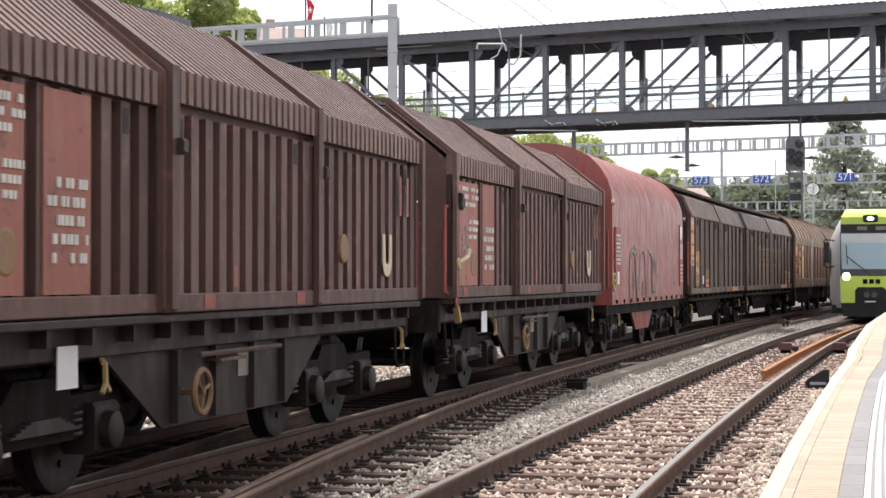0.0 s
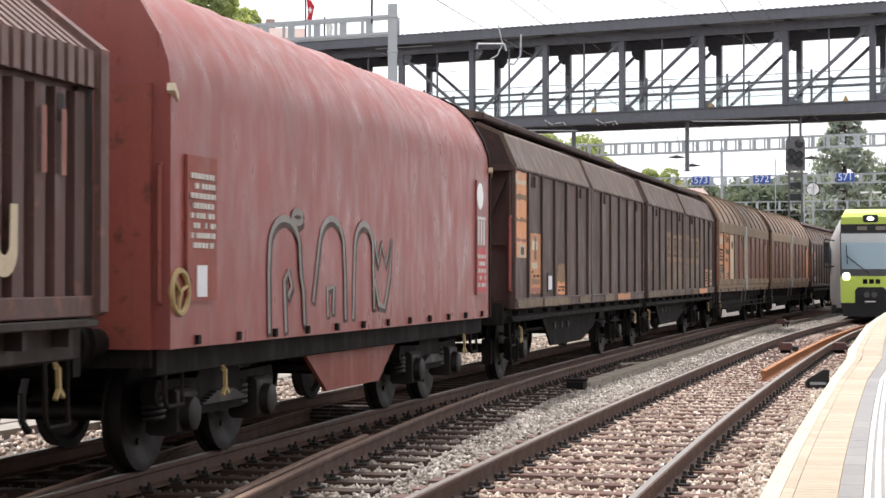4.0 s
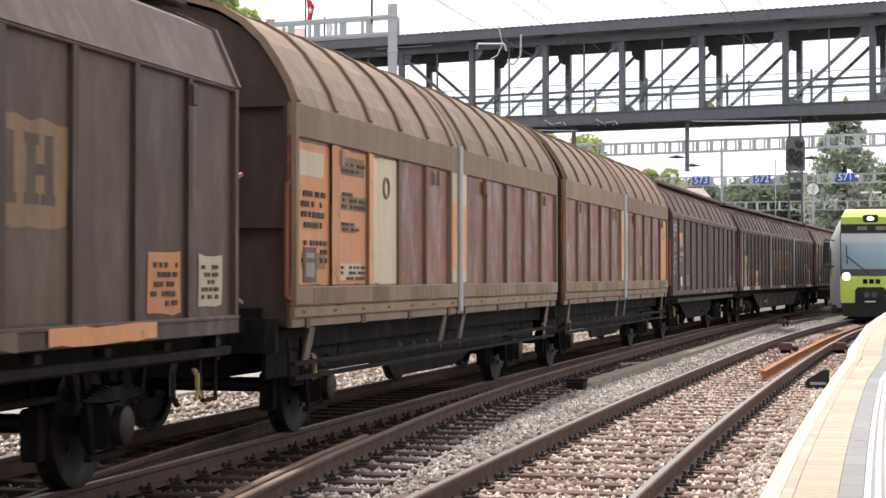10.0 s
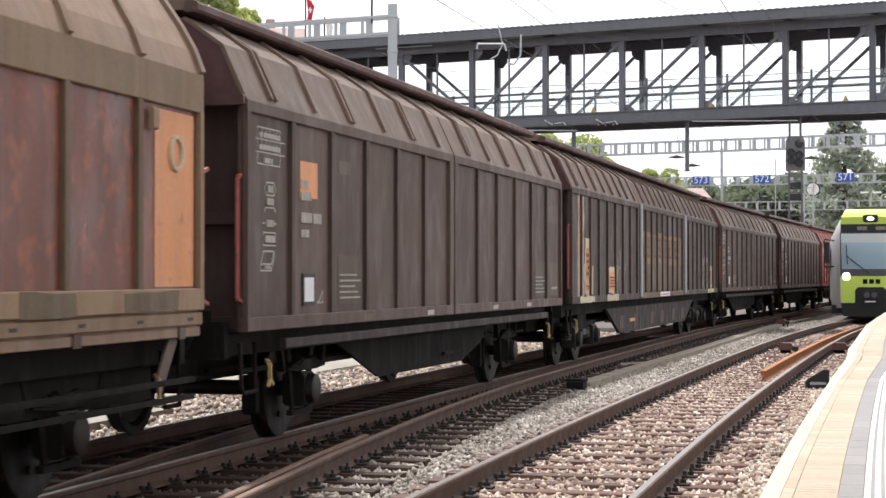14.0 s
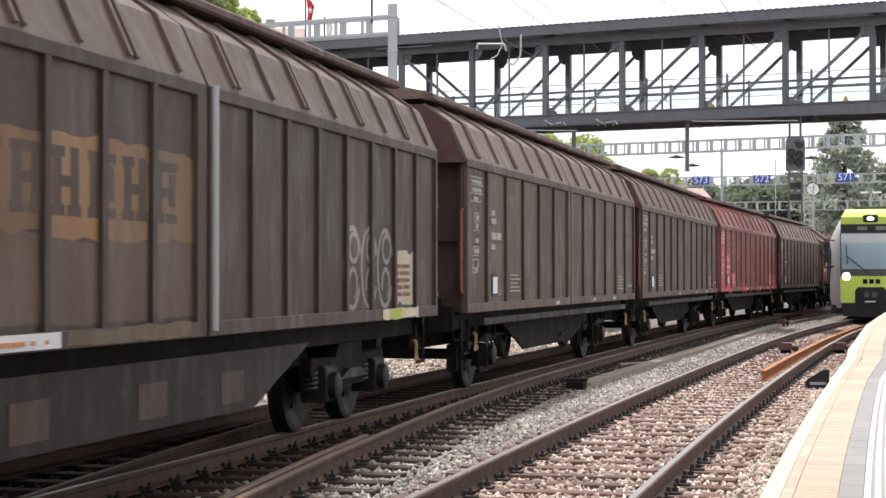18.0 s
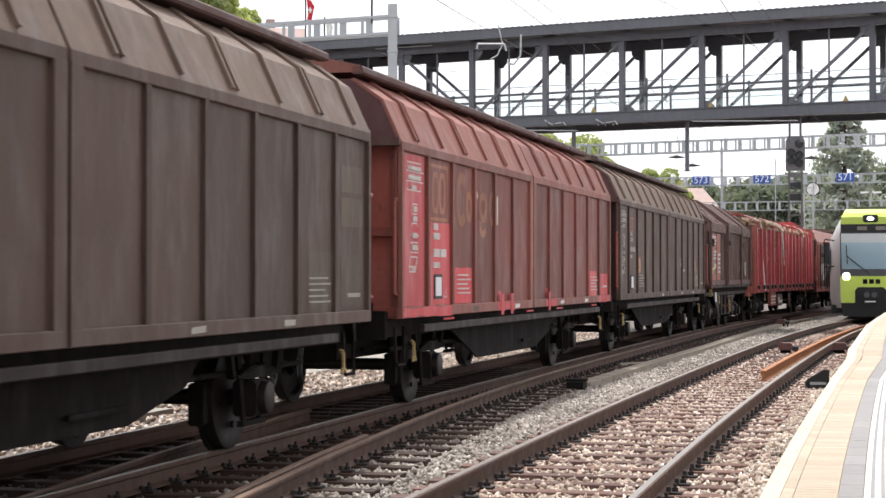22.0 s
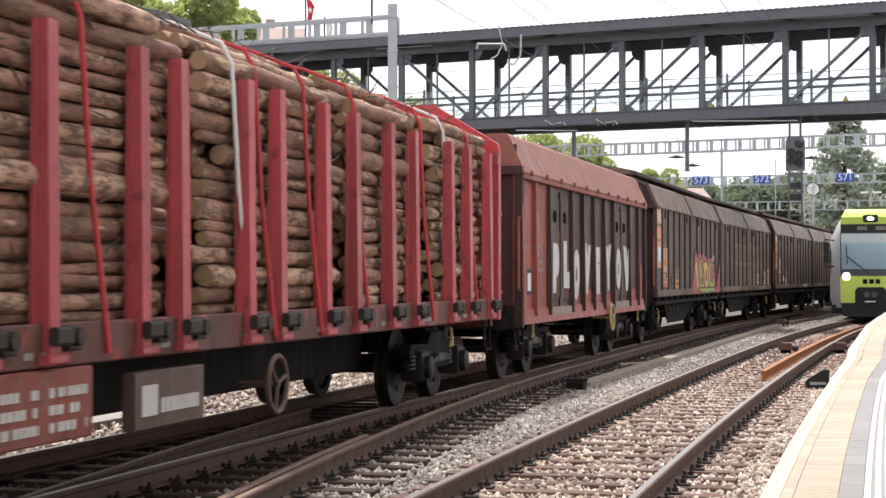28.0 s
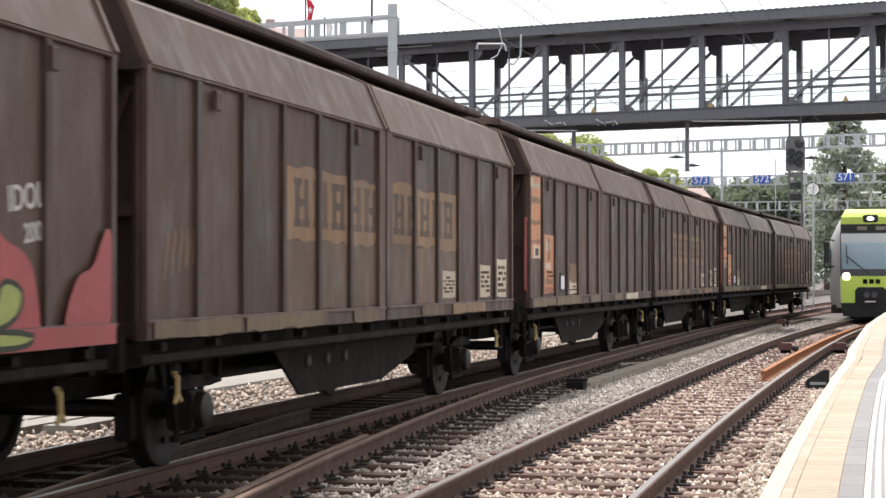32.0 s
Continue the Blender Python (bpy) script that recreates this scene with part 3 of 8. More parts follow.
part("oily_shade_bed", sweep([(-2.3, BED - 0.05), (0.55, BED - 0.05), (0.45, BED + 0.006), (-2.2, BED + 0.006)], stops(-12, 150, 2.0), 0.0), M_OILY_SHADE, track_1, "oily bed between the rails, darkened for the train's shade")
stones("ballast", 5000, (-3, 22), (lambda s: 0.05, lambda s: 0.95), 0.042, 7, M_STONE_DARK, "oily ballast under the freight train, darkened for its shade")
stones("ballast", 30000, (-3, 22), (lambda s: 0.55, lambda s: off_b(s) - 0.8), 0.05, 1, M_STONE, "grey broken stone ballast between the tracks")
stones("ballast", 26000, (-3, 22), (lambda s: off_b(s) - 0.72, lambda s: 5.1), 0.05, 2, M_STONE_RUST, "rust-tinted pale ballast in the platform track", BED + 0.012)
stones("ballast", 20000, (22, 62), (lambda s: 0.5, lambda s: off_b(s) - 0.8), 0.055, 3, M_STONE, "grey broken stone ballast between the tracks")
stones("ballast", 16000, (22, 60), (lambda s: off_b(s) - 0.72, lambda s: off_b(s) + 1.9), 0.055, 4, M_STONE_RUST, "rust-tinted pale ballast in the platform track", BED + 0.012)
stones("ballast", 9000, (-6, 40), (lambda s: -1.45, lambda s: -0.05), 0.045, 5, M_STONE_DARK, "oily ballast under the freight train, darkened for its shade")
stones("ballast", 24000, (-4, 45), (lambda s: -9.0, lambda s: -1.6), 0.07, 6, M_STONE_RUST, "pale ballast behind the freight train")

# ---------------------------------------------------------------- platform
def plat_z(s):
    return float(np.interp(s, [-40, 12.3, 14.2, 120], [0.30, 0.30, 0.58, 0.60]))


def plat_off(s):
    return float(np.interp(s, [-40, 12.3, 13.6, 26, 41, 60], [5.05, 5.05, 5.20, 5.15, 5.32, 5.9]))


platform = thing("platform", "station platform with cream edge, beige pavers and white guide lines", "platform", kind="structure")
PS = stops(-14, 12.3, 1.0) + stops(12.3, 14.2, 0.2)[1:] + stops(14.2, 70, 1.0)[1:]


def strip(name, o0, o1, top, bottom, material, parent, s_list=PS, label=""):
    sh = Shape()
    v, f = [], []
    for s in s_list:
        for o, zz in ((o0, bottom), (o1, bottom), (o1, top), (o0, top)):
            x, y, h = line_at(s, plat_off(s) + o)
            v.append((x, y, plat_z(s) + zz))
    for i in range(len(s_list) - 1):
        for j in range(4):
            k = (j + 1) % 4
            f.append((i * 4 + j, (i + 1) * 4 + j, (i + 1) * 4 + k, i * 4 + k))
    f += [(0, 1, 2, 3), tuple((len(s_list) - 1) * 4 + j for j in (3, 2, 1, 0))]
    return part(name, sh.add(v, f), material, parent, label)


strip("platform_wall", 0.05, 0.20, -0.09, -0.9, M_CONCRETE, platform, label="grey concrete platform wall")
strip("paving_bed", 0.20, 7.0, -0.009, -0.9, M_SAND, platform, label="grey platform surface")
strip("paving", 0.94, 7.0, -0.004, -0.05, M_PAVERG, platform, label="grey platform paving")
for k in range(6):
    strip("guide_line", 0.580 + 0.058 * k, 0.613 + 0.058 * k, 0.004, -0.05, M_LINE, platform, label="white tactile guide line")
strip("guide_bed", 0.577, 0.94, -0.002, -0.045, M_PAVERG, platform, label="grey strip between the guide lines")

# ---------------------------------------------------------------- cable trough and small trackside things
trough = thing("cable_trough", "concrete cable trough with grey lids between the tracks", "cable trough")


def trough_off(s):
    return float(np.interp(s, [17, 18, 33, 44, 54, 70], [1.06, 1.06, 1.3, 1.3, 1.12, 1.3]))


lid = Shape().box(-0.13, 0.13, -0.485, 0.485, -0.24, -0.115, 0.012).mesh("lid")
lid.materials.append(M_LID)
for i in range(44):
    s = 18.3 + i
    o = part("lid", lid, M_LID, trough)
    place(o, s, trough_off(s), 0.0, math.degrees(math.atan2(trough_off(s + 0.5) - trough_off(s - 0.5), 1)) * -1)

mag = thing("cable_box", "small dark cable box on the ballast", "junction box", at=place(new("spot"), 17.3, 1.06).matrix_basis)
part("box", Shape().box(-0.13, 0.13, -0.16, 0.16, -0.24, -0.06, 0.02), M_UNDER, mag)
part("cap", Shape().box(-0.16, 0.16, -0.1, 0.1, -0.06, -0.03, 0.01), M_UNDER, mag)
for s, o in ((30.9, 3.30), (31.2, 4.46), (53.3, 1.2)):
    post = thing("marker_block", "dull red track magnet on a dark bracket", "track magnet", "track magnets", at=place(new("spot"), s, o).matrix_basis)
    part("block", Shape().prism_y([(-0.15, -0.10), (0.15, -0.10), (0.15, 0.02), (0.11, 0.055), (-0.11, 0.055), (-0.15, 0.02)], -0.17, 0.17), M_MAGNET, post, "dull red rounded cover")
    part("side_arm", Shape().box(0.15, 0.28, -0.08, 0.08, -0.12, -0.01, 0.02).rod((0.22, 0, -0.1), (0.22, 0, -0.25), 0.03, n=6), M_BLACK, post)
    part("foot", Shape().box(-0.11, 0.11, -0.13, 0.13, -0.25, -0.10, 0.02), M_UNDER, post)
shoe = thing("signal_magnet", "black triangular point lantern box beside the rail", "signal lantern", at=place(new("spot"), 18.5, 4.62, 0, 4).matrix_basis)
part("housing", Shape().prism_y([(-0.19, -0.24), (0.14, -0.24), (0.15, 0.09), (0.07, 0.09), (-0.19, -0.08)], -0.10, 0.16), M_LANTERN, shoe, "black folded steel housing")
part("rim", Shape().bar((-0.19, -0.115, -0.08), (0.07, -0.115, 0.085), 0.03).bar((0.07, -0.115, 0.085), (0.15, -0.115, 0.085), 0.03).bar((0.145, -0.115, 0.085), (0.14, -0.115, -0.23), 0.03).bar((-0.185, -0.115, -0.08), (-0.185, -0.115, -0.23), 0.03), M_BLACK, shoe)
part("plate", Shape().box(-0.13, 0.11, -0.125, -0.105, -0.13, -0.09), M_GALV, shoe, "pale grey plate")
plank = thing("steel_ducts", "grey steel duct lying over the sleepers", "duct", at=place(new("spot"), 25.3, 0.95, 0, 60).matrix_basis)
part("duct", Shape().box(-0.75, 0.75, -0.035, 0.035, -0.20, -0.14, 0.01), M_LID, plank)
path = thing("walkway_slab", "pale concrete service path beyond the freight track", "path")
part("path", sweep([(-5.7, BED - 0.05), (-4.15, BED - 0.05), (-4.2, BED + 0.075), (-5.65, BED + 0.075)], stops(-6.0, 48.0, 2.0), 0.0), M_PATH, path, "pale concrete surface")
for k in range(2):
    part("plank", sweep([(-3.95 + 0.5 * k, BED - 0.05), (-3.55 + 0.5 * k, BED - 0.05), (-3.55 + 0.5 * k, BED + 0.10), (-3.95 + 0.5 * k, BED + 0.10)], stops(7.6 + k, 10.4 + k, 0.7), 0.0), M_PATH, path, "loose concrete plank")
for ob in [o for o in bpy.data.objects if o.name.startswith("spot")]:
    bpy.data.objects.remove(ob)


def lay_sleepers():
    """Sleepers and clips: the near ones singly, the far ones joined."""
    for i in range(-14, 270):
        s = i * 0.6
        if -3 < s < 62:
            place(part("sleeper", SLEEPER_B, M_SLEEPER, track_2), s, off_b(s))
        elif s >= 62:
            stuff_copies(rest_sl, SLEEPER_B, s, off_b(s))
        for e in (-0.7525, 0.7525):
            for d in (-0.115, 0.115):
                if 0 < s < 34:
                    place(part("clip", CLIP, M_CLIP, track_2), s, off_b(s) + e + d)
                elif -6 < s < 62:
                    stuff_copies(rest_cl, CLIP, s, off_b(s) + e + d)
    for i in range(-14, 200):
        s = 0.3 + i * 0.6
        w = off_c(s) if s < 20 else 0.42
        if -2 < s < 60:
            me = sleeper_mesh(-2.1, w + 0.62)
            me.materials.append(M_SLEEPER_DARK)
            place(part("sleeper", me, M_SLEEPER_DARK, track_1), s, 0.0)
        else:
            stuff_copies(rest_sl, SLEEPER_A, s, -0.75)
        for o in ([off_c(s) - 0.115, off_c(s) + 0.115, 0.115, -0.115] if s < 62 else [0.115]):
            if 0 < s < 30 and o > 0.1:
                place(part("clip", CLIP, M_CLIP, track_1), s, o)
            elif -6 < s < 70:
                stuff_copies(rest_cl, CLIP, s, o)
    for i in range(-10, 90):
        s = i * 0.6
        for base in (-7.05, -11.75):
            stuff_copies(rest_sl, SLEEPER_A, s, base)
    tagged(part("far_sleepers", rest_sl, M_SLEEPER, track_1), kind="stuff")
    tagged(part("far_clips", rest_cl, M_CLIP, track_2), kind="stuff")


def lay_pavers():
    """Edge stones and pavers along the platform edge."""
    s = -4.0
    while s < 62:
        if not 11.6 < s < 14.2:
            sh = Shape()
            v = []
            for a in (s + 0.004, s + 0.996):
                for o, zz in ((0.0, -0.10), (0.115, -0.10), (0.115, 0.0), (0.012, 0.0), (0.0, -0.012)):
                    x, y, h = line_at(a, plat_off(a) + o)
                    v.append((x, y, plat_z(a) + zz))
            sh.add(v, [(0, 5, 6, 1), (1, 6, 7, 2), (2, 7, 8, 3), (3, 8, 9, 4), (4, 9, 5, 0), (0, 1, 2, 3, 4), (9, 8, 7, 6, 5)])
            part("edge_stone", sh, M_EDGE, platform)
        s += 1.0
    strip("edge_stone", 0.0, 0.115, 0.0, -0.1, M_EDGE, platform, stops(12.0, 15.0, 0.25))
    n = 0
    for row, (o0, o1, mat, size) in enumerate(((0.118, 0.190, M_PAVER, 0.5), (0.190, 0.435, M_PAVER, 0.25), (0.438, 0.575, M_PAVERG, 0.6))):
        s = -3.0 + 0.2 * row
        bulk = Shape()
        while s < 60:
            d = size if s > 11 or row == 2 else (0.25, 0.125)[row]
            v = []
            for a in (s + 0.0025, s + d - 0.0025):
                for o, zz in ((o0, -0.06), (o1 - 0.003, -0.06), (o1 - 0.003, 0.0), (o0, 0.0)):
                    x, y, h = line_at(a, plat_off(a) + o)
                    v.append((x, y, plat_z(a) + zz))
            f = [(0, 1, 5, 4), (1, 2, 6, 5), (2, 3, 7, 6), (3, 0, 4, 7), (0, 3, 2, 1), (4, 5, 6, 7)]
            if s < 22:
                part("paver", Shape().add(v, f), mat, platform)
                n += 1
            else:
                bulk.add(v, f)
            s += d
        tagged(part("far_pavers", bulk, mat, platform), kind="stuff")


# unseen plain wall added beside the camera; it blocks sky light from near wagons
wall_sh = Shape().box(7.6, 8.0, -40.0, 15.0, -0.3, 9.5)
tagged(part("blocker_wall", wall_sh, M_WALL), "unseen plain wall added to block sky light", "wall", kind="structure")

# ---------------------------------------------------------------- footbridge
BE = Vector((-0.8878, 0.4602, 0.0))              # along the bridge, away to the left
BN = Vector((0.4602, 0.8878, 0.0))               # across it, away from the platform
B0 = Vector((8.591, 59.848, 0.0))                # a point under the near truss
bridge = thing("footbridge", "dark grey steel truss footbridge with a roof over the tracks", "footbridge")


def bp(a, b, z):
    p = B0 + BE * a + BN * b
    return (p.x, p.y, z)


def bridge_beam(name, a0, a1, b, z, w, h, label="", parent=None, mat=None):
    return part(name, Shape().bar(bp(a0, b, z), bp(a1, b, z), w, h), mat or M_BRIDGE, parent or bridge, label)


A0, A1 = -19.0, 43.0
BAY, FIRST, WIDE, SKEW = 2.837, 0.0, 2.76, 0.336
for b, zc, hh in ((0.0, 6.91, 0.32), (WIDE, 6.91, 0.32)):
    bridge_beam("lower_chord", A0, A1, b, zc, 0.22, hh)
    bridge_beam("chord_flange", A0, A1, b, zc + hh / 2 + 0.02, 0.32, 0.04)
    bridge_beam("chord_flange", A0, A1, b, zc - hh / 2 - 0.02, 0.32, 0.04)
    bridge_beam("upper_chord", A0, A1, b, 9.64, 0.20, 0.28)
part("deck", Shape().bar(bp(A0, WIDE / 2, 6.98), bp(A1, WIDE / 2, 6.98), WIDE - 0.3, 0.10), M_BRIDGE, bridge, "dark walkway deck")
roof_sh = Shape()
n_wave = int((A1 - A0) / 0.12)
rv, rf = [], []
for i in range(n_wave + 1):
    a = A0 + (A1 - A0) * i / n_wave
    dz = 0.03 if i % 2 else 0.0
    for b, z in ((-0.75, 10.07), (-0.75, 10.11), (WIDE + 0.75, 10.11), (WIDE + 0.75, 10.07)):
        rv.append(bp(a, b, z + dz))
for i in range(n_wave):
    for j in range(4):
        k = (j + 1) % 4
        rf.append((i * 4 + j, i * 4 + k, (i + 1) * 4 + k, (i + 1) * 4 + j))
part("roof_sheet", roof_sh.add(rv, rf), M_BRIDGE, bridge, "corrugated steel roof sheet")
bridge_beam("fascia", A0, A1, -0.70, 9.93, 0.06, 0.30)
bridge_beam("fascia", A0, A1, WIDE + 0.70, 9.93, 0.06, 0.30)
part("roof_deck", Shape().bar(bp(A0, WIDE / 2, 9.98), bp(A1, WIDE / 2, 9.98), WIDE + 0.6, 0.10), M_BRIDGE, bridge, "dark ceiling under the roof")
n0 = int((A0 - FIRST) / BAY)
n1 = int((A1 - FIRST) / BAY)
for i in range(n0, n1 + 1):
    a = FIRST + i * BAY
    for b in (0.0, WIDE):
        c = a + (SKEW if b else 0.0)
        part("truss_post", Shape().bar(bp(c, b, 7.05), bp(c, b, 9.52), 0.18, 0.18, up=tuple(BE)), M_BRIDGE, bridge)
        side = 1 if a < 8.0 else -1
        part("gusset_plate", Shape().prism_y([(-0.09, 9.52), (side * 0.40, 9.52), (side * 0.40, 9.36), (side * 0.22, 9.16), (-0.09, 9.16)], -0.02, 0.02), M_BRIDGE, bridge, "riveted gusset plate").matrix_basis = Matrix.Translation(bp(c, b, 0.0)) @ Matrix.Rotation(math.atan2(BE.y, BE.x), 4, "Z")
        part("gusset_plate", Shape().prism_y([(-0.09, 7.08), (-side * 0.42, 7.08), (-side * 0.42, 7.18), (-side * 0.20, 7.34), (-0.09, 7.34)], -0.02, 0.02), M_BRIDGE, bridge, "riveted gusset plate").matrix_basis = Matrix.Translation(bp(c, b, 0.0)) @ Matrix.Rotation(math.atan2(BE.y, BE.x), 4, "Z")
        if a > 8.0:
            part("diagonal", Shape().bar(bp(c + BAY, b, 9.45), bp(c + 0.1, b, 7.14), 0.085, 0.095), M_BRIDGE, bridge)
        else:
            part("diagonal", Shape().bar(bp(c + BAY - 0.1, b, 7.14), bp(c + 0.1, b, 9.45), 0.085, 0.095), M_BRIDGE, bridge)
    part("roof_joist", Shape().bar(bp(a, -0.7, 9.88), bp(a, WIDE + 0.7, 9.88), 0.10, 0.14), M_BRIDGE, bridge)
    part("cross_girder", Shape().bar(bp(a, 0.0, 6.93), bp(a, WIDE, 6.93), 0.12, 0.14), M_BRIDGE, bridge)
    part("hanger", Shape().bar(bp(a + BAY / 2, 0.05, 7.05), bp(a + BAY / 2, 0.05, 9.62), 0.05, 0.05, up=tuple(BE)), M_BRIDGE, bridge)
    for b in (0.22, WIDE - 0.22):
        part("railing_post", Shape().bar(bp(a + BAY * 0.72, b, 7.03), bp(a + BAY * 0.72, b, 8.22), 0.06, 0.06, up=tuple(BE)), M_BRIDGE, bridge)
        pane = part("glass_pane", Shape().bar(bp(a + 0.14, b, 7.62), bp(a + BAY - 0.14, b, 7.62), 0.012, 1.02), M_GLASS, bridge, "pale green glass parapet pane")
        pane.visible_shadow = False
for b in (0.22, WIDE - 0.22):
    for z, d in ((7.68, 0.02), (7.88, 0.07), (8.13, 0.02)):
        bridge_beam("handrail", A0, A1, b, z, d, d)
for a in (-17.5, 21.0, 35.0):
    for b in (0.1, WIDE - 0.1):
        part("bridge_column", Shape().bar(bp(a, b, BED - 0.1), bp(a, b, 6.6), 0.34, 0.34, up=tuple(BE)), M_BRIDGE, bridge)
for a in (-0.35, 3.82, -4.85):
    w = thing("warning_plate", "small yellow triangular high-voltage warning plate", "sign", "warning plates")
    p = [bp(a - 0.10, -0.18, 7.10), bp(a + 0.10, -0.18, 7.10), bp(a, -0.18, 7.30)]
    q = [bp(a - 0.10, -0.16, 7.10), bp(a + 0.10, -0.16, 7.10), bp(a, -0.16, 7.30)]
    part("plate", Shape().add(p + q, [(0, 1, 2), (5, 4, 3), (0, 3, 4, 1), (1, 4, 5, 2), (2, 5, 3, 0)]), M_HANDLE, w)
# drop posts under the bridge for the contact line
for a, z in ((4.75, 5.5), (0.63, 5.05), (-3.24, 5.9), (-2.88, 5.9)):
    d = thing("drop_post", "dark steel drop post hanging from the footbridge", "post", "drop posts")
    part("post", Shape().bar(bp(a, 0.3, z), bp(a, 0.3, 6.74), 0.11 if a > 0 else 0.06, 0.11 if a > 0 else 0.06, up=tuple(BE)), M_BRIDGE, d)
    part("foot_plate", Shape().bar(bp(a - 0.09, 0.3, z), bp(a + 0.09, 0.3, z), 0.16, 0.03), M_BRIDGE, d)
for a0, a1, z0, z1 in ((9.9, 12.2, 9.72, 9.72), (-3.35, 0.2, 6.52, 6.64), (4.3, 6.6, 6.48, 6.58)):
    t = thing("fluorescent_tube", "pale tube fitting under the footbridge", "light fitting", "tube fittings")
    part("tube", Shape().rod(bp(a0, -0.4, z0), bp(a1, -0.4, z1), 0.022, n=6), M_GALV, t)

# ---------------------------------------------------------------- catenary masts and beams
def lattice_beam(name, p0, p1, h, w, n, label):
    """A ladder-like steel beam with two chords a side and upright battens."""
    t = thing(name, label, "catenary beam", "catenary beams")
    p0, p1 = Vector(p0), Vector(p1)
    d = (p1 - p0).normalized()
    side = d.cross(Vector((0, 0, 1))).normalized() * w / 2
    for sg in (-1, 1):
        for z in (-h / 2, h / 2):
            o = side * sg + Vector((0, 0, z))
            part("chord", Shape().bar(p0 + o, p1 + o, 0.065, 0.065), M_GALV, t)
        for i in range(n + 1):
            q = p0 + (p1 - p0) * i / n + side * sg
            part("batten", Shape().bar(q - Vector((0, 0, h / 2)), q + Vector((0, 0, h / 2)), 0.03, 0.19 if sg > 0 else 0.08, up=tuple(d)), M_GALV, t)
    for i in range(n):
        q0, q1 = p0 + (p1 - p0) * i / n, p0 + (p1 - p0) * (i + 1) / n
        part("lace", Shape().bar(q0 + side - Vector((0, 0, h / 2)), q1 - side - Vector((0, 0, h / 2)), 0.04, 0.02), M_GALV, t)
    return t


def mast(x, y, top, w, label="galvanised steel catenary mast on the yard"):
    t = thing("catenary_mast", label, "mast", "catenary masts", at=pose(x, y, 0))
    for sg in (-1, 1):
        part("flange", Shape().box(-w / 2, w / 2, sg * w / 2 - 0.012, sg * w / 2 + 0.012, BED - 0.05, top), M_GALV, t)
        part("side_channel", Shape().box(sg * w / 2 - 0.015, sg * w / 2 + 0.015, -w / 2 + 0.014, w / 2 - 0.014, BED - 0.05, top), M_GALV, t)
    for z in np.arange(1.0, top - 0.2, 0.9):
        part("clamp", Shape().box(-w / 2 - 0.03, w / 2 + 0.03, -w / 2 - 0.03, w / 2 + 0.03, z, z + 0.05), M_GALV, t)
    part("footing", Shape().box(-0.45, 0.45, -0.45, 0.45, BED - 0.1, BED + 0.18, 0.03), M_CONCRETE, t)
    return t


mast(-1.30, 46.6, 8.55, 0.21)
lattice_beam("catenary_beam", (-1.30, 46.7, 8.02), (-9.8, 50.6, 8.02), 0.44, 0.40, 12, "galvanised lattice catenary beam on a mast")
rod_t = thing("aerial_rod", "thin lightning rod on the catenary beam", "rod")
part("rod", Shape().rod((-1.85, 46.9, 8.1), (-1.85, 46.9, 9.1), 0.03, n=6), M_WIRE, rod_t)
lattice_beam("catenary_beam", (23.33, 85.7, 8.10), (4.9, 96.0, 8.10), 0.56, 0.6, 28, "far galvanised lattice catenary beam across the yard")
lattice_beam("catenary_beam", (33.5, 124.0, 8.34), (12.2, 133.0, 8.34), 0.60, 0.6, 24, "far lattice catenary beam carrying the track numbers")
lattice_beam("catenary_beam", (44.0, 168.0, 8.2), (20.0, 176.0, 8.2), 0.80, 0.6, 24, "distant lattice catenary beam across the yard")
mast(15.2, 98.5, 8.5, 0.10)
mast(5.2, 98.6, 8.5, 0.14)
mast(12.0, 133.5, 8.5, 0.14)
mast(24.9, 90.4, 8.5, 0.22)
mast(34.0, 124.4, 8.5, 0.22)
for text, k in (("571", 0.2228), ("572", 0.1766), ("573", 0.1428), ("574", 0.1128)):
    y = 137.70 / (1 + 0.4225 * k)
    t = thing("track_number_sign", "blue enamel sign with white track number", "sign", "track number signs", at=pose(k * y, y, 8.40, 0, 0, -22.9))
    part("bracket", Shape().box(-0.3, 0.3, 0.03, 0.16, -0.25, -0.18), M_GALV, t)
    part("panel", Shape().box(-0.62, 0.62, -0.03, 0.03, -0.30, 0.30, 0.01), M_BLUE, t)
    me = letters(text, 0.70)
    me.transform(Matrix.Translation((0, -0.045, 0)))
    me.materials.append(M_SIGNW)
    part("number", me, M_SIGNW, t, "white number " + text)

# signal, clock and lamps
sig = thing("colour_light_signal", "black colour-light signal on a steel mast with a ladder", "signal", at=pose(17.05, 87.4, 0, 0, 0, -10))
for sg in (-0.30, 0.30):
    part("mast_leg", Shape().box(sg - 0.05, sg + 0.05, -0.06, 0.06, BED, 6.75), M_SIGNAL, sig, "grey steel mast leg")
for k in range(11):
    part("mast_tie", Shape().box(-0.30, 0.30, -0.03, 0.03, 0.6 + k * 0.55, 0.66 + k * 0.55), M_SIGNAL, sig)
part("signal_head", Shape().prism_y([(-0.46, 6.62), (0.46, 6.62), (0.46, 8.05), (0.34, 8.30), (-0.34, 8.30), (-0.46, 8.05)], -0.1, 0.12), M_SIGNAL, sig, "dark grey signal backboard")
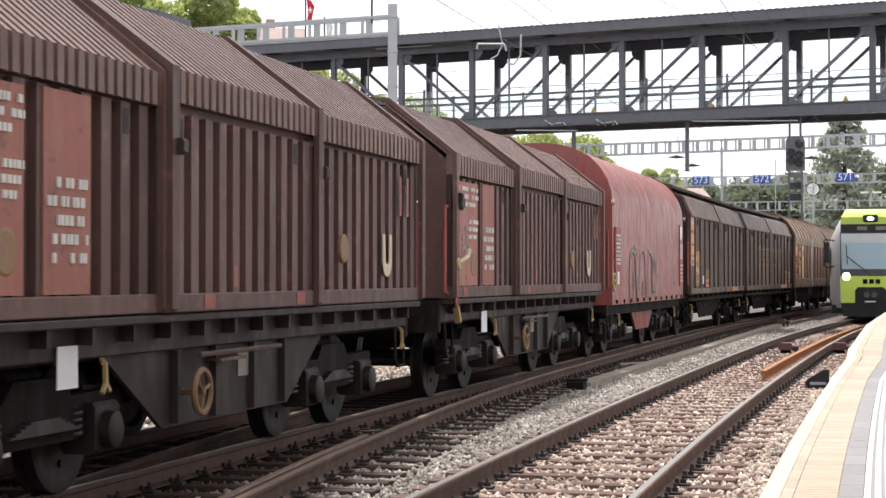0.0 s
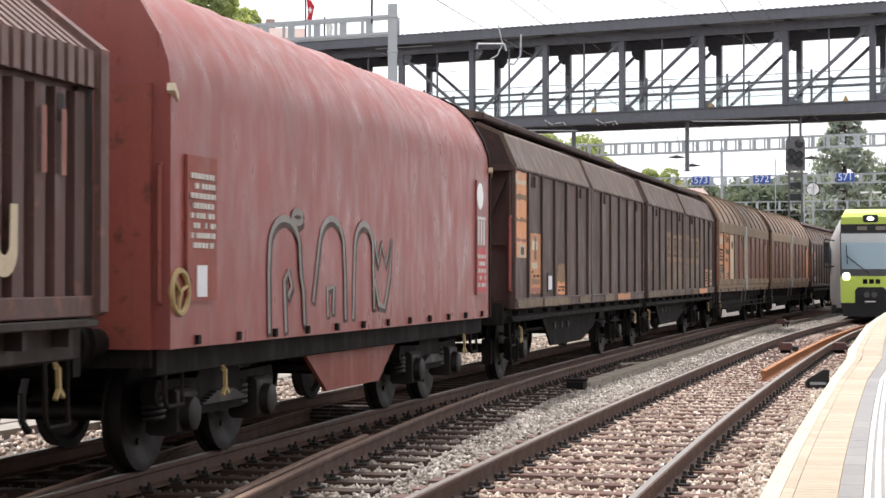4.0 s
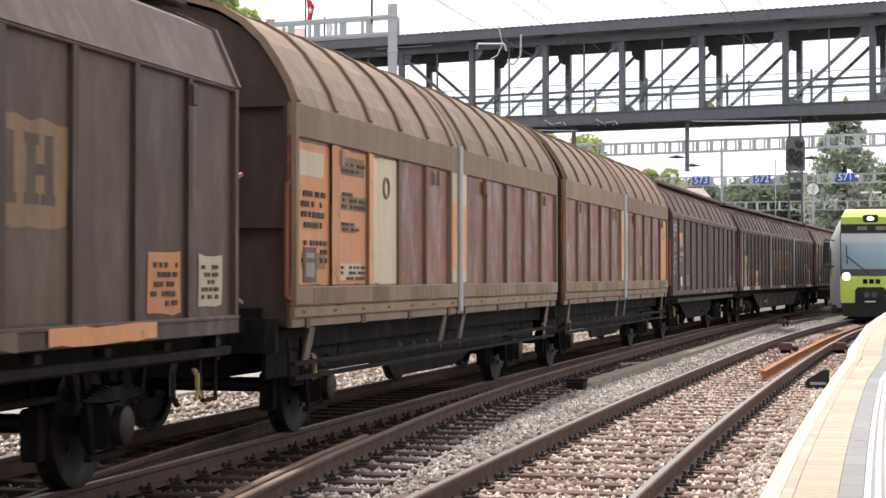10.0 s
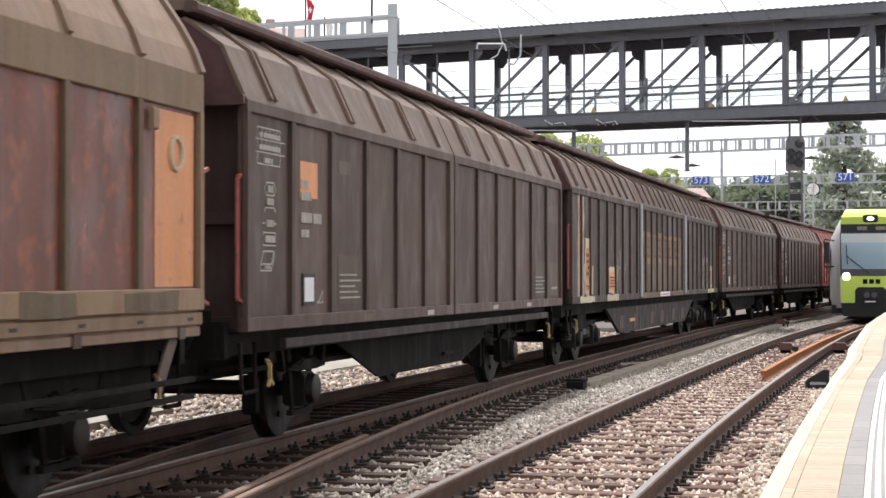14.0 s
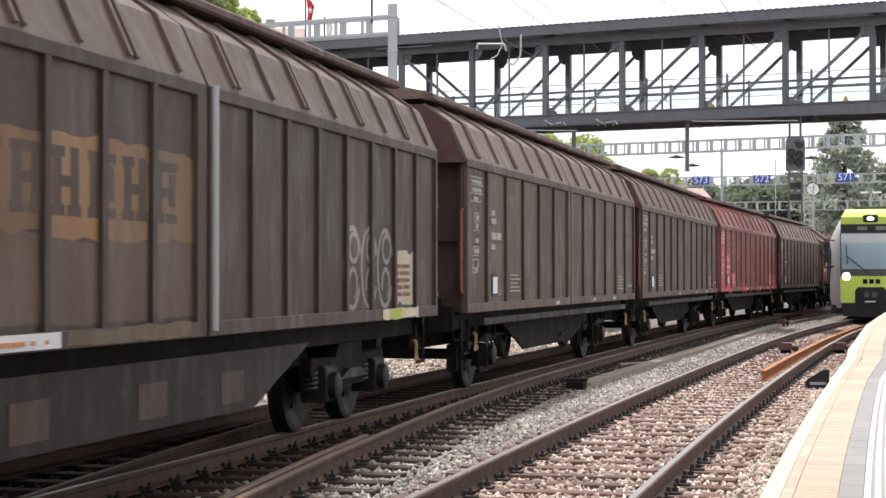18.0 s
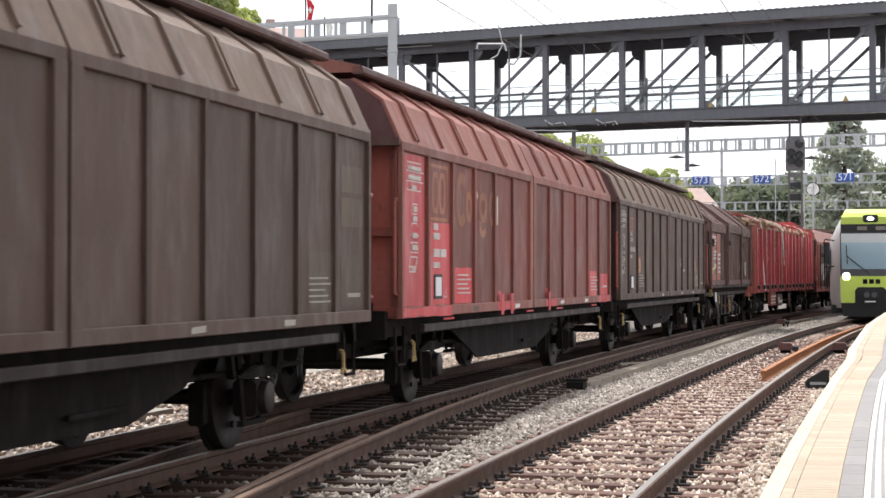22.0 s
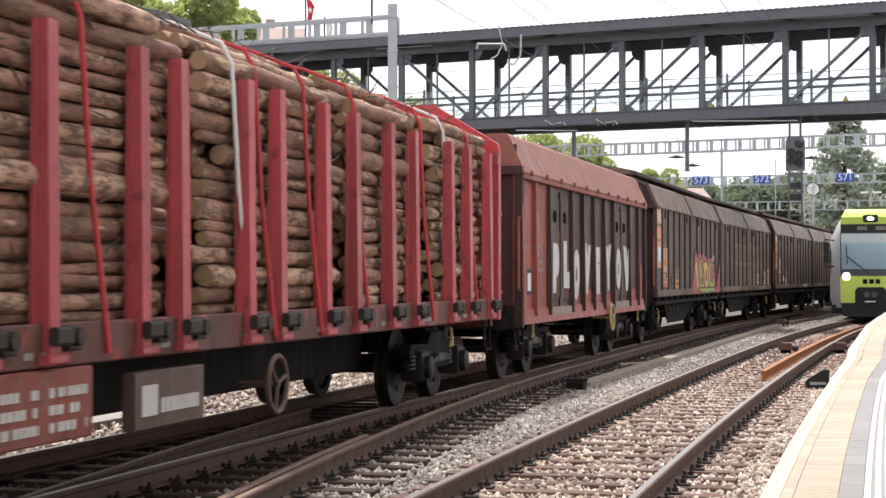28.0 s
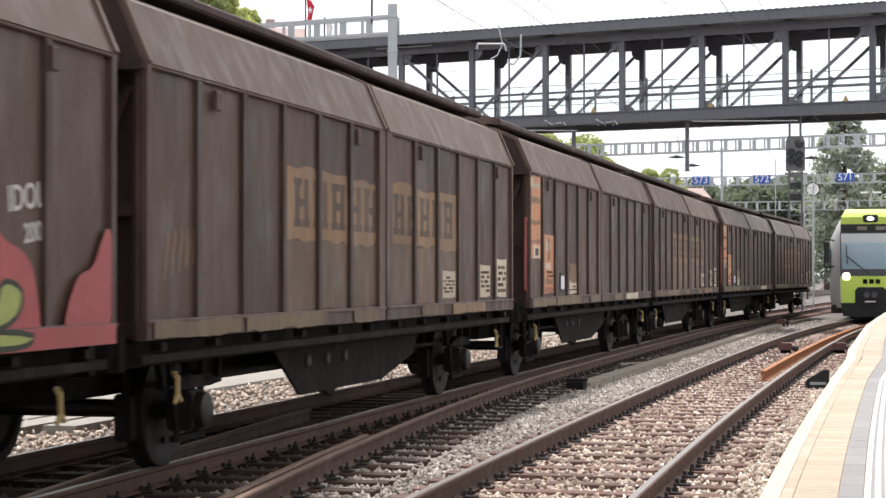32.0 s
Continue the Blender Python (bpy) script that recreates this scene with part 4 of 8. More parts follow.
for ix, iz in ((-0.20, 7.10), (-0.20, 7.50), (0.18, 7.00), (0.18, 7.38), (0.18, 7.92)):
    part("lens_hood", Shape().ring((ix, -0.16, iz), 0.17, 0.03, n=14), M_LENS, sig)
    part("lens", Shape().lathe_y([(-0.14, 0.16), (-0.10, 0.16)], ix, iz, 14), M_LENS, sig, "dark unlit lens")
for z, h in ((6.30, 0.22), (5.72, 0.34), (5.20, 0.30)):
    part("number_board", Shape().box(-0.26, 0.26, -0.12, -0.06, z, z + h, 0.01), M_LENS if z < 6 else M_SIGNAL, sig, "dark indicator board")
for sg in (0.42, 0.86):
    part("ladder_rail", Shape().box(sg - 0.025, sg + 0.025, -0.03, 0.03, BED, 6.5), M_GALV, sig)
for k in range(20):
    part("rung", Shape().box(0.42, 0.86, -0.018, 0.018, 0.2 + k * 0.31, 0.235 + k * 0.31), M_GALV, sig)
clock = thing("platform_clock", "round white station clock on a bracket", "clock", at=pose(21.42, 104.6, 0, 0, 0, -12))
part("face", Shape().lathe_y([(-0.09, 0.36), (-0.10, 0.33), (0.1, 0.33), (0.09, 0.36)], 0, 6.55, 24), M_SIGNW, clock, "white clock face")
part("rim", Shape().ring((0, -0.08, 6.55), 0.365, 0.025, n=24), M_UNDER, clock)
for ang, ln in ((35, 0.27), (205, 0.20)):
    a = radians(ang)
    part("clock_hand", Shape().bar((0, -0.115, 6.55), (math.sin(a) * ln, -0.115, 6.55 + math.cos(a) * ln), 0.05, 0.01), M_BLACK, clock)
part("post", Shape().rod((0.0, 0.0, BED), (0.0, 0.0, 6.20), 0.04, n=8), M_GALV, clock)
for x, y, z in ((31.5, 133.0, 7.6), (34.5, 138.0, 7.5)):
    lt = thing("yard_lamp", "twin-armed white yard lamp on a pole", "street lamp", "yard lamps", at=pose(x, y, 0, 0, 0, -12))
    part("pole", Shape().rod((0, 0, BED), (0, 0, z), 0.07, 0.05, n=8), M_GALV, lt)
    for sg in (-1, 1):
        part("lamp_head", Shape().box(sg * 0.15, sg * 0.75, -0.14, 0.14, z, z + 0.13, 0.03), M_SIGNW, lt)
far_post = thing("vent_pipe", "grey pipe on the far platform", "pipe", at=pose(18.4, 100.0, 0))
part("pipe", Shape().rod((0, 0, BED), (0, 0, 8.0), 0.03, n=8), M_GALV, far_post)

# ---------------------------------------------------------------- overhead wires
def wire(points, r=0.006):
    t = thing("contact_wire", "thin dark overhead wire", "wire", "overhead wires")
    sh = Shape()
    n = 4
    v, f = [], []
    for p in points:
        v += [(p[0] + r, p[1], p[2]), (p[0], p[1], p[2] + r), (p[0] - r, p[1], p[2]), (p[0], p[1], p[2] - r)]
    for i in range(len(points) - 1):
        f += [(i * n + j, i * n + (j + 1) % n, (i + 1) * n + (j + 1) % n, (i + 1) * n + j) for j in range(n)]
    sh.add(v, f)
    part("strand", sh, M_WIRE, t)


def sag(p, q, d, n=10):
    p, q = Vector(p), Vector(q)
    return [tuple(p + (q - p) * i / n - Vector((0, 0, d * 4 * (i / n) * (1 - i / n)))) for i in range(n + 1)]


for off, z in ((-0.75, 5.6), (-0.75, 6.4)):
    pts = []
    for s in stops(-30, 150, 12):
        x, y, h = line_at(s, off)
        pts.append((x, y, z + (0.0 if z < 6 else 0.25 * math.cos(s / 12))))
    wire(pts)
for z in (5.6, 6.5):
    pts = []
    for s in stops(-30, 150, 12):
        x, y, h = line_at(s, off_b(s))
        pts.append((x, y, z))
    wire(pts)
wire(sag((-2.6, 30.0, 9.6), (7.6, 58.4, 6.9), 0.1), 0.007)
wire(sag((-1.6, 46.6, 7.3), (0.7, 62.6, 8.6), 0.1), 0.007)
wire(sag((3.9, 44.0, 9.0), (11.6, 57.8, 8.2), 0.1), 0.007)
ins = thing("insulator_arm", "bent white steady arm with insulators", "insulator", at=pose(0, 0, 0))
part("arm", Shape().rod((1.02, 53.0, 8.35), (1.8, 53.0, 8.35), 0.03, n=6).rod((1.02, 53.0, 8.35), (1.0, 53.0, 8.2), 0.03, n=6).rod((1.8, 53.0, 8.35), (1.86, 53.0, 8.15), 0.03, n=6), M_GALV, ins)
part("loop", Shape().rod((1.75, 53.0, 8.35), (1.6, 53.0, 8.02), 0.02, n=6).rod((1.6, 53.0, 8.02), (1.4, 53.0, 7.9), 0.02, n=6).rod((1.62, 53.0, 8.9), (1.75, 53.0, 8.35), 0.02, n=6), M_GALV, ins)
ins2 = thing("insulator_arm", "hooked pale steady arm", "insulator")
part("hook", Shape().rod((2.38, 55.0, 8.9), (2.36, 55.0, 8.25), 0.03, n=6).rod((2.36, 55.0, 8.25), (2.15, 55.0, 7.97), 0.03, n=6).rod((2.15, 55.0, 7.97), (1.95, 55.0, 8.05), 0.03, n=6), M_GALV, ins2)

for x, y, z, ln in ((10.6, 82.0, 6.92, 0.75), (11.6, 84.0, 6.66, 0.75), (15.9, 78.0, 6.62, 0.7)):
    t = thing("line_insulator", "small dark insulator in the overhead line", "insulator", "line insulators")
    part("core", Shape().tube([(x - ln / 2, y, z), (x - ln * 0.2, y, z + 0.01), (x, y, z + 0.03), (x + ln * 0.2, y, z + 0.01), (x + ln / 2, y, z)], [0.02, 0.05, 0.085, 0.05, 0.02], 8, True), M_WIRE, t, "ribbed insulator body", True)
    part("hanger_wire", Shape().rod((x, y, z), (x + 0.1, y, z + 1.4), 0.008, n=4), M_WIRE, t)
for a, z in ((5.25, 6.80), (3.35, 6.76)):
    t = thing("wire_clamp", "pale wire clamp bolted under the footbridge", "clamp", "wire clamps")
    part("arm", Shape().tube([bp(a + 0.35, -0.25, z + 0.10), bp(a + 0.1, -0.25, z - 0.05), bp(a - 0.35, -0.25, z), bp(a - 0.45, -0.25, z - 0.12)], [0.025] * 4, 6, True), M_GALV, t)
    for d in (-0.3, 0.0, 0.25):
        part("cap", Shape().rod(bp(a + d, -0.25, z - 0.14), bp(a + d, -0.25, z + 0.05), 0.04, 0.03, 8), M_SIGNAL, t)

# ---------------------------------------------------------------- roof at the far side, houses, flags
shelter = thing("stair_roof", "dark pitched roof over the footbridge stairs", "roof")
p0, p1 = Vector((-6.45, 41.0, 7.57)), Vector((-13.6, 44.0, 9.15))
d = (p1 - p0)
wv = Vector((0.5, 1.6, 0.0))
part("roof_sheet", Shape().add([tuple(p0), tuple(p1), tuple(p1 + wv), tuple(p0 + wv), tuple(p0 - Vector((0, 0, 0.14))), tuple(p1 - Vector((0, 0, 0.14))), tuple(p1 + wv - Vector((0, 0, 0.14))), tuple(p0 + wv - Vector((0, 0, 0.14)))],
     [(0, 1, 2, 3), (7, 6, 5, 4), (0, 4, 5, 1), (1, 5, 6, 2), (2, 6, 7, 3), (3, 7, 4, 0)]), M_BRIDGE, shelter)
for k in range(9):
    q = p0 + d * (0.03 + k * 0.115) - Vector((0, 0, 0.20))
    part("purlin", Shape().bar(q, q + wv, 0.07, 0.12), M_BRIDGE, shelter)
for k in (0.02, 0.18, 0.40, 0.65, 0.9):
    q = p0 + d * k + wv * 0.3
    part("post", Shape().bar((q.x, q.y, BED), (q.x, q.y, q.z - 0.1), 0.12, 0.12, up=(1, 0, 0)), M_BRIDGE, shelter)
part("side_beam", Shape().bar(p0 + Vector((0, 0.2, -0.55)), p1 + Vector((0, 0.2, -0.55)), 0.08, 0.16), M_BRIDGE, shelter)


def house(x, y, w, d, h, rh, turn, label, wall=M_WALL):
    t = thing("house", label, "house", "houses", at=pose(x, y, 0, 0, 0, turn))
    part("wall", Shape().box(-w / 2, w / 2, -d / 2, d / 2, BED, h), wall, t)
    part("roof", Shape().prism([(-d / 2 - 0.5, h), (d / 2 + 0.5, h), (d / 2 + 0.5, h + 0.15), (0, h + rh), (-d / 2 - 0.5, h + 0.15)], -w / 2 - 0.4, w / 2 + 0.4), M_TILE_HAZE, t)
    part("chimney", Shape().box(-0.4, 0.4, 0.6, 1.4, h + rh * 0.4, h + rh + 0.9), M_TILE_HAZE, t)
    for k in range(int(w / 2.6)):
        for z in np.arange(1.4, h - 1.4, 2.9):
            wx = -w / 2 + 1.3 + k * 2.6
            wd = part("window", Shape().box(wx - 0.55, wx + 0.55, -d / 2 - 0.05, -d / 2 - 0.004, z, z + 1.5), M_SIGNW, t)
            part("pane", Shape().box(wx - 0.45, wx + 0.45, -d / 2 - 0.07, -d / 2 - 0.054, z + 0.1, z + 1.4), M_SCREEN, wd)
    return t


house(-16.2, 170.0, 5.5, 8, 21.5, 3.4, 10, "tall house with a red tiled roof behind the yard")
house(25.2, 190.0, 4, 6, 8.6, 2.2, 20, "pale house with a red tiled roof among trees")
for x, y, z0, z1, red in ((-8.0, 105.0, 16.0, 17.8, True), (-6.9, 105.0, 15.5, 16.6, False)):
    fl = thing("flag", "red flag with white cross on a pole" if red else "small pale flag on a pole", "flag", "flags", at=pose(x, y, 0))
    part("pole", Shape().rod((0, 0, BED), (0, 0, z1), 0.05, n=6), M_WIRE, fl)
    v, f = [], []
    for i in range(9):
        q = i / 8
        for j in range(5):
            r = j / 4
            v.append((0.05 + q * 0.55 * (0.35 + 0.65 * (1 - r)) + 0.08 * math.sin(q * 5 + r * 2), 0.10 * math.sin(q * 7 + r), z1 - 0.1 - r * 1.15 - q * 0.45))
    for i in range(8):
        for j in range(4):
            f.append((i * 5 + j, i * 5 + j + 1, (i + 1) * 5 + j + 1, (i + 1) * 5 + j))
    part("cloth", Shape().add(v, f), M_FLAG if red else M_SIGNW, fl, smooth=True)
    if red:
        part("cross_bar", Shape().box(0.16, 0.40, -0.14, -0.13, z1 - 0.86, z1 - 0.76), M_SIGNW, fl)
        part("cross_bar", Shape().box(0.24, 0.33, -0.145, -0.135, z1 - 0.98, z1 - 0.64), M_SIGNW, fl)


# ---------------------------------------------------------------- trees
def leaves(count, rng, centres, radii, size, flat=0.6):
    """Many small leaf clumps inside rounded masses."""
    k = rng.integers(0, len(centres), count)
    d = rng.normal(size=(count, 3))
    d /= np.linalg.norm(d, axis=1)[:, None]
    rad = rng.uniform(0.55, 1.0, count) ** 0.5
    p = np.array(centres)[k] + d * (np.array(radii)[k] * rad)[:, None] * np.array([1, 1, flat + 0.25])
    v, f = [], []
    for i in range(count):
        a, b = rng.normal(size=3), rng.normal(size=3)
        a /= np.linalg.norm(a)
        b -= a * (a @ b)
        b /= np.linalg.norm(b)
        s = size * rng.uniform(0.6, 1.4)
        c = p[i]
        n = len(v)
        v += [tuple(c - a * s), tuple(c + b * s * 0.5), tuple(c + a * s), tuple(c - b * s * 0.5 + np.cross(a, b) * s * 0.3)]
        f.append((n, n + 1, n + 2, n + 3))
    return Shape().add(v, f)


def broad_tree(x, y, h, r, seed, z0=BED, count=1600, label="leafy green deciduous tree in full summer leaf", leaf=None):
    rng = np.random.default_rng(seed)
    t = thing("tree", label, "tree", "trees", at=pose(x, y, z0))
    sh = Shape().rod((0, 0, -0.2), (0, 0, h * 0.45), r * 0.09, r * 0.06, 8)
    cs, rs = [], []
    for i in range(16):
        a = rng.uniform(0, 6.28)
        q = rng.uniform(0.15, 0.75)
        c = (math.cos(a) * r * q, math.sin(a) * r * q, h * rng.uniform(0.5, 0.93))
        cs.append(c)
        rs.append(r * rng.uniform(0.28, 0.48))
        sh.rod((0, 0, h * rng.uniform(0.25, 0.45)), tuple(0.8 * np.array(c)), r * 0.035, r * 0.012, 5)
    part("trunk", sh, M_BARK, t)
    part("crown", leaves(int(count * 1.5), rng, cs, rs, r * 0.06), leaf or M_LEAF, t)
    return t


def conifer(x, y, h, r, seed, count=5200):
    rng = np.random.default_rng(seed)
    t = thing("tree", "tall dark green conifer with drooping branches", "tree", "trees", at=pose(x, y, BED))
    sh = Shape().rod((0, 0, -0.2), (0, 0, h * 0.97), r * 0.10, r * 0.01, 8)
    v, f = [], []
    for i in range(150):
        q = (i / 150) ** 0.8
        z = h * (0.10 + 0.88 * q)
        ln = r * (1 - q) ** 0.52 * rng.uniform(0.55, 1.14) + 0.25
        a = rng.uniform(0, 6.28)
        tip = np.array([math.cos(a) * ln, math.sin(a) * ln, z - ln * 0.18])
        base = np.array([0, 0, z])
        sh.rod(tuple(base), tuple(tip), 0.06, 0.015, 4, False)
        for j in range(count // 150):
            w = rng.uniform(0.15, 1.08) ** 0.6
            c = base + (tip - base) * w + rng.normal(size=3) * ln * 0.07 + np.array([0, 0, -0.25 * rng.random()])
            e, g = rng.normal(size=3), rng.normal(size=3)
            e[2] -= 0.8
            e /= np.linalg.norm(e)
            g -= e * (e @ g)
            g /= np.linalg.norm(g)
            s = rng.uniform(0.18, 0.42)
            n = len(v)
            v += [tuple(c - e * s), tuple(c + g * s * 0.4), tuple(c + e * s), tuple(c - g * s * 0.4)]
            f.append((n, n + 1, n + 2, n + 3))
    part("trunk", sh, M_BARK, t)
    part("foliage", Shape().add(v, f), M_NEEDLE_HAZE, t)


conifer(41.6, 187.0, 19.2, 5.9, 11, 14000)
for i, (px, y, top, r) in enumerate(((1330, 210, 330, 6.0), (1375, 205, 322, 6.5), (1418, 215, 318, 6.0), (1465, 230, 335, 6.0), (1545, 215, 330, 6.5), (1255, 230, 322, 5.5), (1290, 250, 342, 5.0), (1600, 200, 315, 8.0))):
    h = (488.5 - top) / 3200 * y + 1.54 + 0.24
    broad_tree((px - 784) / 3200 * y, y, h, r, 20 + i, count=5000, label="dark green trees behind the station", leaf=M_LEAF_HAZE)
for i, (px, y, top, r) in enumerate(((1150, 150, 292, 2.6), (1185, 155, 302, 2.4), (965, 100, 236, 2.0), (1010, 104, 240, 2.6), (1045, 108, 264, 1.6), (885, 100, 198, 2.8), (735, 92, 148, 1.7), (765, 98, 160, 1.8), (600, 88, 112, 2.4), (560, 90, 118, 2.2), (648, 86, 130, 1.4))):
    h = (488.5 - top) / 3200 * y + 1.54 + 0.24
    broad_tree((px - 784) / 3200 * y, y, h, r, 40 + i, count=4200)
for i, (px, y, top, r) in enumerate(((306, 85, -42, 3.2), (368, 88, -14, 2.4), (245, 84, -28, 2.8))):
    h = (488.5 - top) / 3200 * y + 1.54 + 0.24
    broad_tree((px - 784) / 3200 * y, y, h, r, 60 + i, count=9000, label="sunlit yellow-green deciduous tree")

# ---------------------------------------------------------------- freight wagons
# local axes of a wagon: x along the train away from its front end, y to the far side, z up from the rail head
WAGONS = []
SPIN = []
R_WHEEL = 0.46


def wheelset_mesh():
    sh = Shape()
    for sg in (-1, 1):
        y = sg * 0.75
        prof = [(-0.065, 0.16), (-0.065, 0.36), (-0.075, 0.40), (-0.07, R_WHEEL), (0.045, R_WHEEL), (0.05, R_WHEEL + 0.028), (0.075, R_WHEEL + 0.026), (0.075, 0.40), (0.03, 0.36), (0.03, 0.16), (0.09, 0.12)]
        prof = [(y - sg * a if sg > 0 else y + a, r) for a, r in prof]
        sh.lathe_y(prof, 0, 0, 24)
    sh.rod((0, -1.02, 0), (0, 1.02, 0), 0.075, n=10)
    for sg in (-1, 1):
        for k in range(4):
            a = k * math.pi / 2
            sh.rod((0.25 * math.cos(a), sg * 0.81, 0.25 * math.sin(a)), (0.25 * math.cos(a), sg * 0.835, 0.25 * math.sin(a)), 0.03, n=6)
    return sh.mesh("wheelset", True)


MESHES = {}


def shared(key, make, material):
    if key not in MESHES:
        me = make()
        me.materials.append(material)
        MESHES[key] = me
    return MESHES[key]


def sub(name, key, make, material, parent, m=None, label=""):
    """A part on a shared mesh."""
    ob = part(name, shared(key, make, material), material, parent, label)
    if m is not None:
        ob.matrix_basis = m
    return ob


def wheelset(w, x):
    ob = sub("wheelset", "wheelset", wheelset_mesh, M_WHEEL, w, pose(x, 0, R_WHEEL), "sooty steel wheelset")
    SPIN.append((ob, x))
    return ob


def axle_box():
    return Shape().box(-0.16, 0.16, -1.12, -0.90, 0.30, 0.62, 0.03).lathe_y([(-1.20, 0.12), (-1.19, 0.14), (-1.12, 0.15), (-1.0, 0.15)], 0, R_WHEEL, 14).mesh("axle_box", True)


def leaf_spring():
    """A pack of curved leaves, shorter towards the top."""
    sh = Shape()
    for k in range(6):
        h = 0.56 - k * 0.075
        sh.prism_y([(-h, 0.665 + 0.017 * k), (-h * 0.5, 0.64 + 0.017 * k), (h * 0.5, 0.64 + 0.017 * k), (h, 0.665 + 0.017 * k), (h, 0.682 + 0.017 * k), (h * 0.5, 0.657 + 0.017 * k), (-h * 0.5, 0.657 + 0.017 * k), (-h, 0.682 + 0.017 * k)], -1.10, -0.98)
    for sg in (-1, 1):
        sh.bar((sg * 0.56, -1.04, 0.66), (sg * 0.66, -1.04, 0.92), 0.06)
    return sh.mesh("leaf_spring", True)


def axle_guard():
    sh = Shape()
    for sg in (-1, 1):
        sh.prism_y([(sg * 0.17, 0.25), (sg * 0.24, 0.25), (sg * 0.42, 0.92), (sg * 0.30, 0.92)], -1.03, -1.00)
    sh.box(-0.30, 0.30, -1.05, -0.99, 0.22, 0.27)
    return sh.mesh("axle_guard", True)


def bogie_frame():
    """The side frame of a bogie with two axle boxes and springs, on the near side."""
    sh = Shape()
    sh.prism_y([(-1.35, 0.62), (-1.25, 0.50), (-0.55, 0.42), (0.55, 0.42), (1.25, 0.50), (1.35, 0.62), (1.30, 0.74), (0.5, 0.72), (0.35, 0.86), (-0.35, 0.86), (-0.5, 0.72), (-1.30, 0.74)], -1.10, -0.98)
    return sh.mesh("bogie_side", True)


def bogie_box():
    return Shape().box(-0.2, 0.2, -1.18, -0.92, 0.30, 0.66, 0.03).lathe_y([(-1.26, 0.11), (-1.25, 0.13), (-1.18, 0.14), (-1.0, 0.14)], 0, R_WHEEL, 14).mesh("axle_box", True)


def bogie_pack():
    sh = Shape()
    pts = [(-0.5, 0.50), (0.5, 0.50)]
    for k in range(5):
        h = 0.5 - k * 0.07
        pts += [(h, 0.517 + 0.02 * k), (h - 0.07, 0.517 + 0.02 * k)]
    for k in range(4, -1, -1):
        h = 0.5 - k * 0.07
        pts += [(-h + 0.07, 0.517 + 0.02 * k), (-h, 0.517 + 0.02 * k)]
    return sh.prism_y(pts, -1.16, -1.04).mesh("spring_pack", True)


def coil_spring():
    """A stout coil spring between its seats, wound as one body."""
    pts = [(0.078 * math.cos(k * 0.7), -1.09 + 0.078 * math.sin(k * 0.7), 0.42 + k * 0.0052) for k in range(43)]
    return Shape().tube(pts, [0.019] * len(pts), 6, True).mesh("coil_spring", True)


def buffer_mesh():
    sh = Shape()
    sh.rod((0, 0, 0), (-0.34, 0, 0), 0.11, 0.10, 12)
    sh.rod((-0.34, 0, 0), (-0.58, 0, 0), 0.075, 0.075, 12)
    sh.rod((-0.58, 0, 0), (-0.605, 0, 0), 0.20, 0.225, 16)
    sh.box(0, 0.04, -0.2, 0.2, -0.2, 0.2)
    return sh.mesh("buffer", True)


def hook_mesh():
    sh = Shape()
    sh.box(-0.35, 0.0, -0.04, 0.04, -0.06, 0.06, 0.015)
    sh.ring((-0.38, 0, -0.16), 0.12, 0.022, n=10)
    sh.rod((-0.38, 0, -0.28), (-0.30, 0, -0.52), 0.03, n=6)
    sh.ring((-0.30, 0, -0.58), 0.09, 0.02, n=10)
    return sh.mesh("coupling", True)


def hose_mesh():
    sh = Shape()
    pts = [(0, 0, 0), (-0.12, 0, -0.05), (-0.2, 0, -0.22), (-0.2, 0, -0.42), (-0.1, 0, -0.5)]
    for a, b in zip(pts[:-1], pts[1:]):
        sh.rod(a, b, 0.03, n=6)
    return sh.mesh("brake_hose", True)


def end_gear(w, half, inner=(False, False)):
    """Buffers, coupling and hoses at both ends; a close coupled end has a bar instead."""
    for e, tight in zip((-1, 1), inner):
        turn = 0 if e < 0 else 180
        x = e * (half - 0.02)
        if tight:
            sub("drawbar", "drawbar", lambda: Shape().box(-0.4, 0.3, -0.09, 0.09, -0.08, 0.08, 0.02).mesh("drawbar"), M_UNDER, w, pose(x, 0, 0.98, 0, 0, turn))
            continue
        for y in (-0.875, 0.875):
            sub("buffer", "buffer", buffer_mesh, M_UNDER, w, pose(x, y, 1.05, 0, 0, turn), "greasy steel buffer")
        sub("coupling", "coupling", hook_mesh, M_UNDER, w, pose(x, 0, 1.05, 0, 0, turn))
        sub("brake_hose", "hose", hose_mesh, M_BLACK, w, pose(x, -0.32, 0.88, 0, 0, turn))
        sub("grab_handle", "grab", lambda: Shape().bar((0, -1.36, 1.35), (0, -1.36, 2.35), 0.03).bar((0, -1.36, 2.35), (0.12, -1.36, 2.38), 0.03).bar((0, -1.36, 1.35), (0.12, -1.36, 1.32), 0.03).mesh("grab_handle"), M_HANDLE if e > 0 else M_OXIDE, w, pose(x + 0.10 * e, 0, 0) if e < 0 else pose(x + 0.12, 0, 0))
        sub("step", "step", lambda: Shape().tube([(-0.17, -1.28, 0.98), (-0.17, -1.29, 0.62), (-0.15, -1.30, 0.56), (0.15, -1.30, 0.56), (0.17, -1.29, 0.62), (0.17, -1.28, 0.98)], [0.019] * 6, 6, True).mesh("step", True), M_UNDER, w, pose(x - e * 0.35, 0, 0))


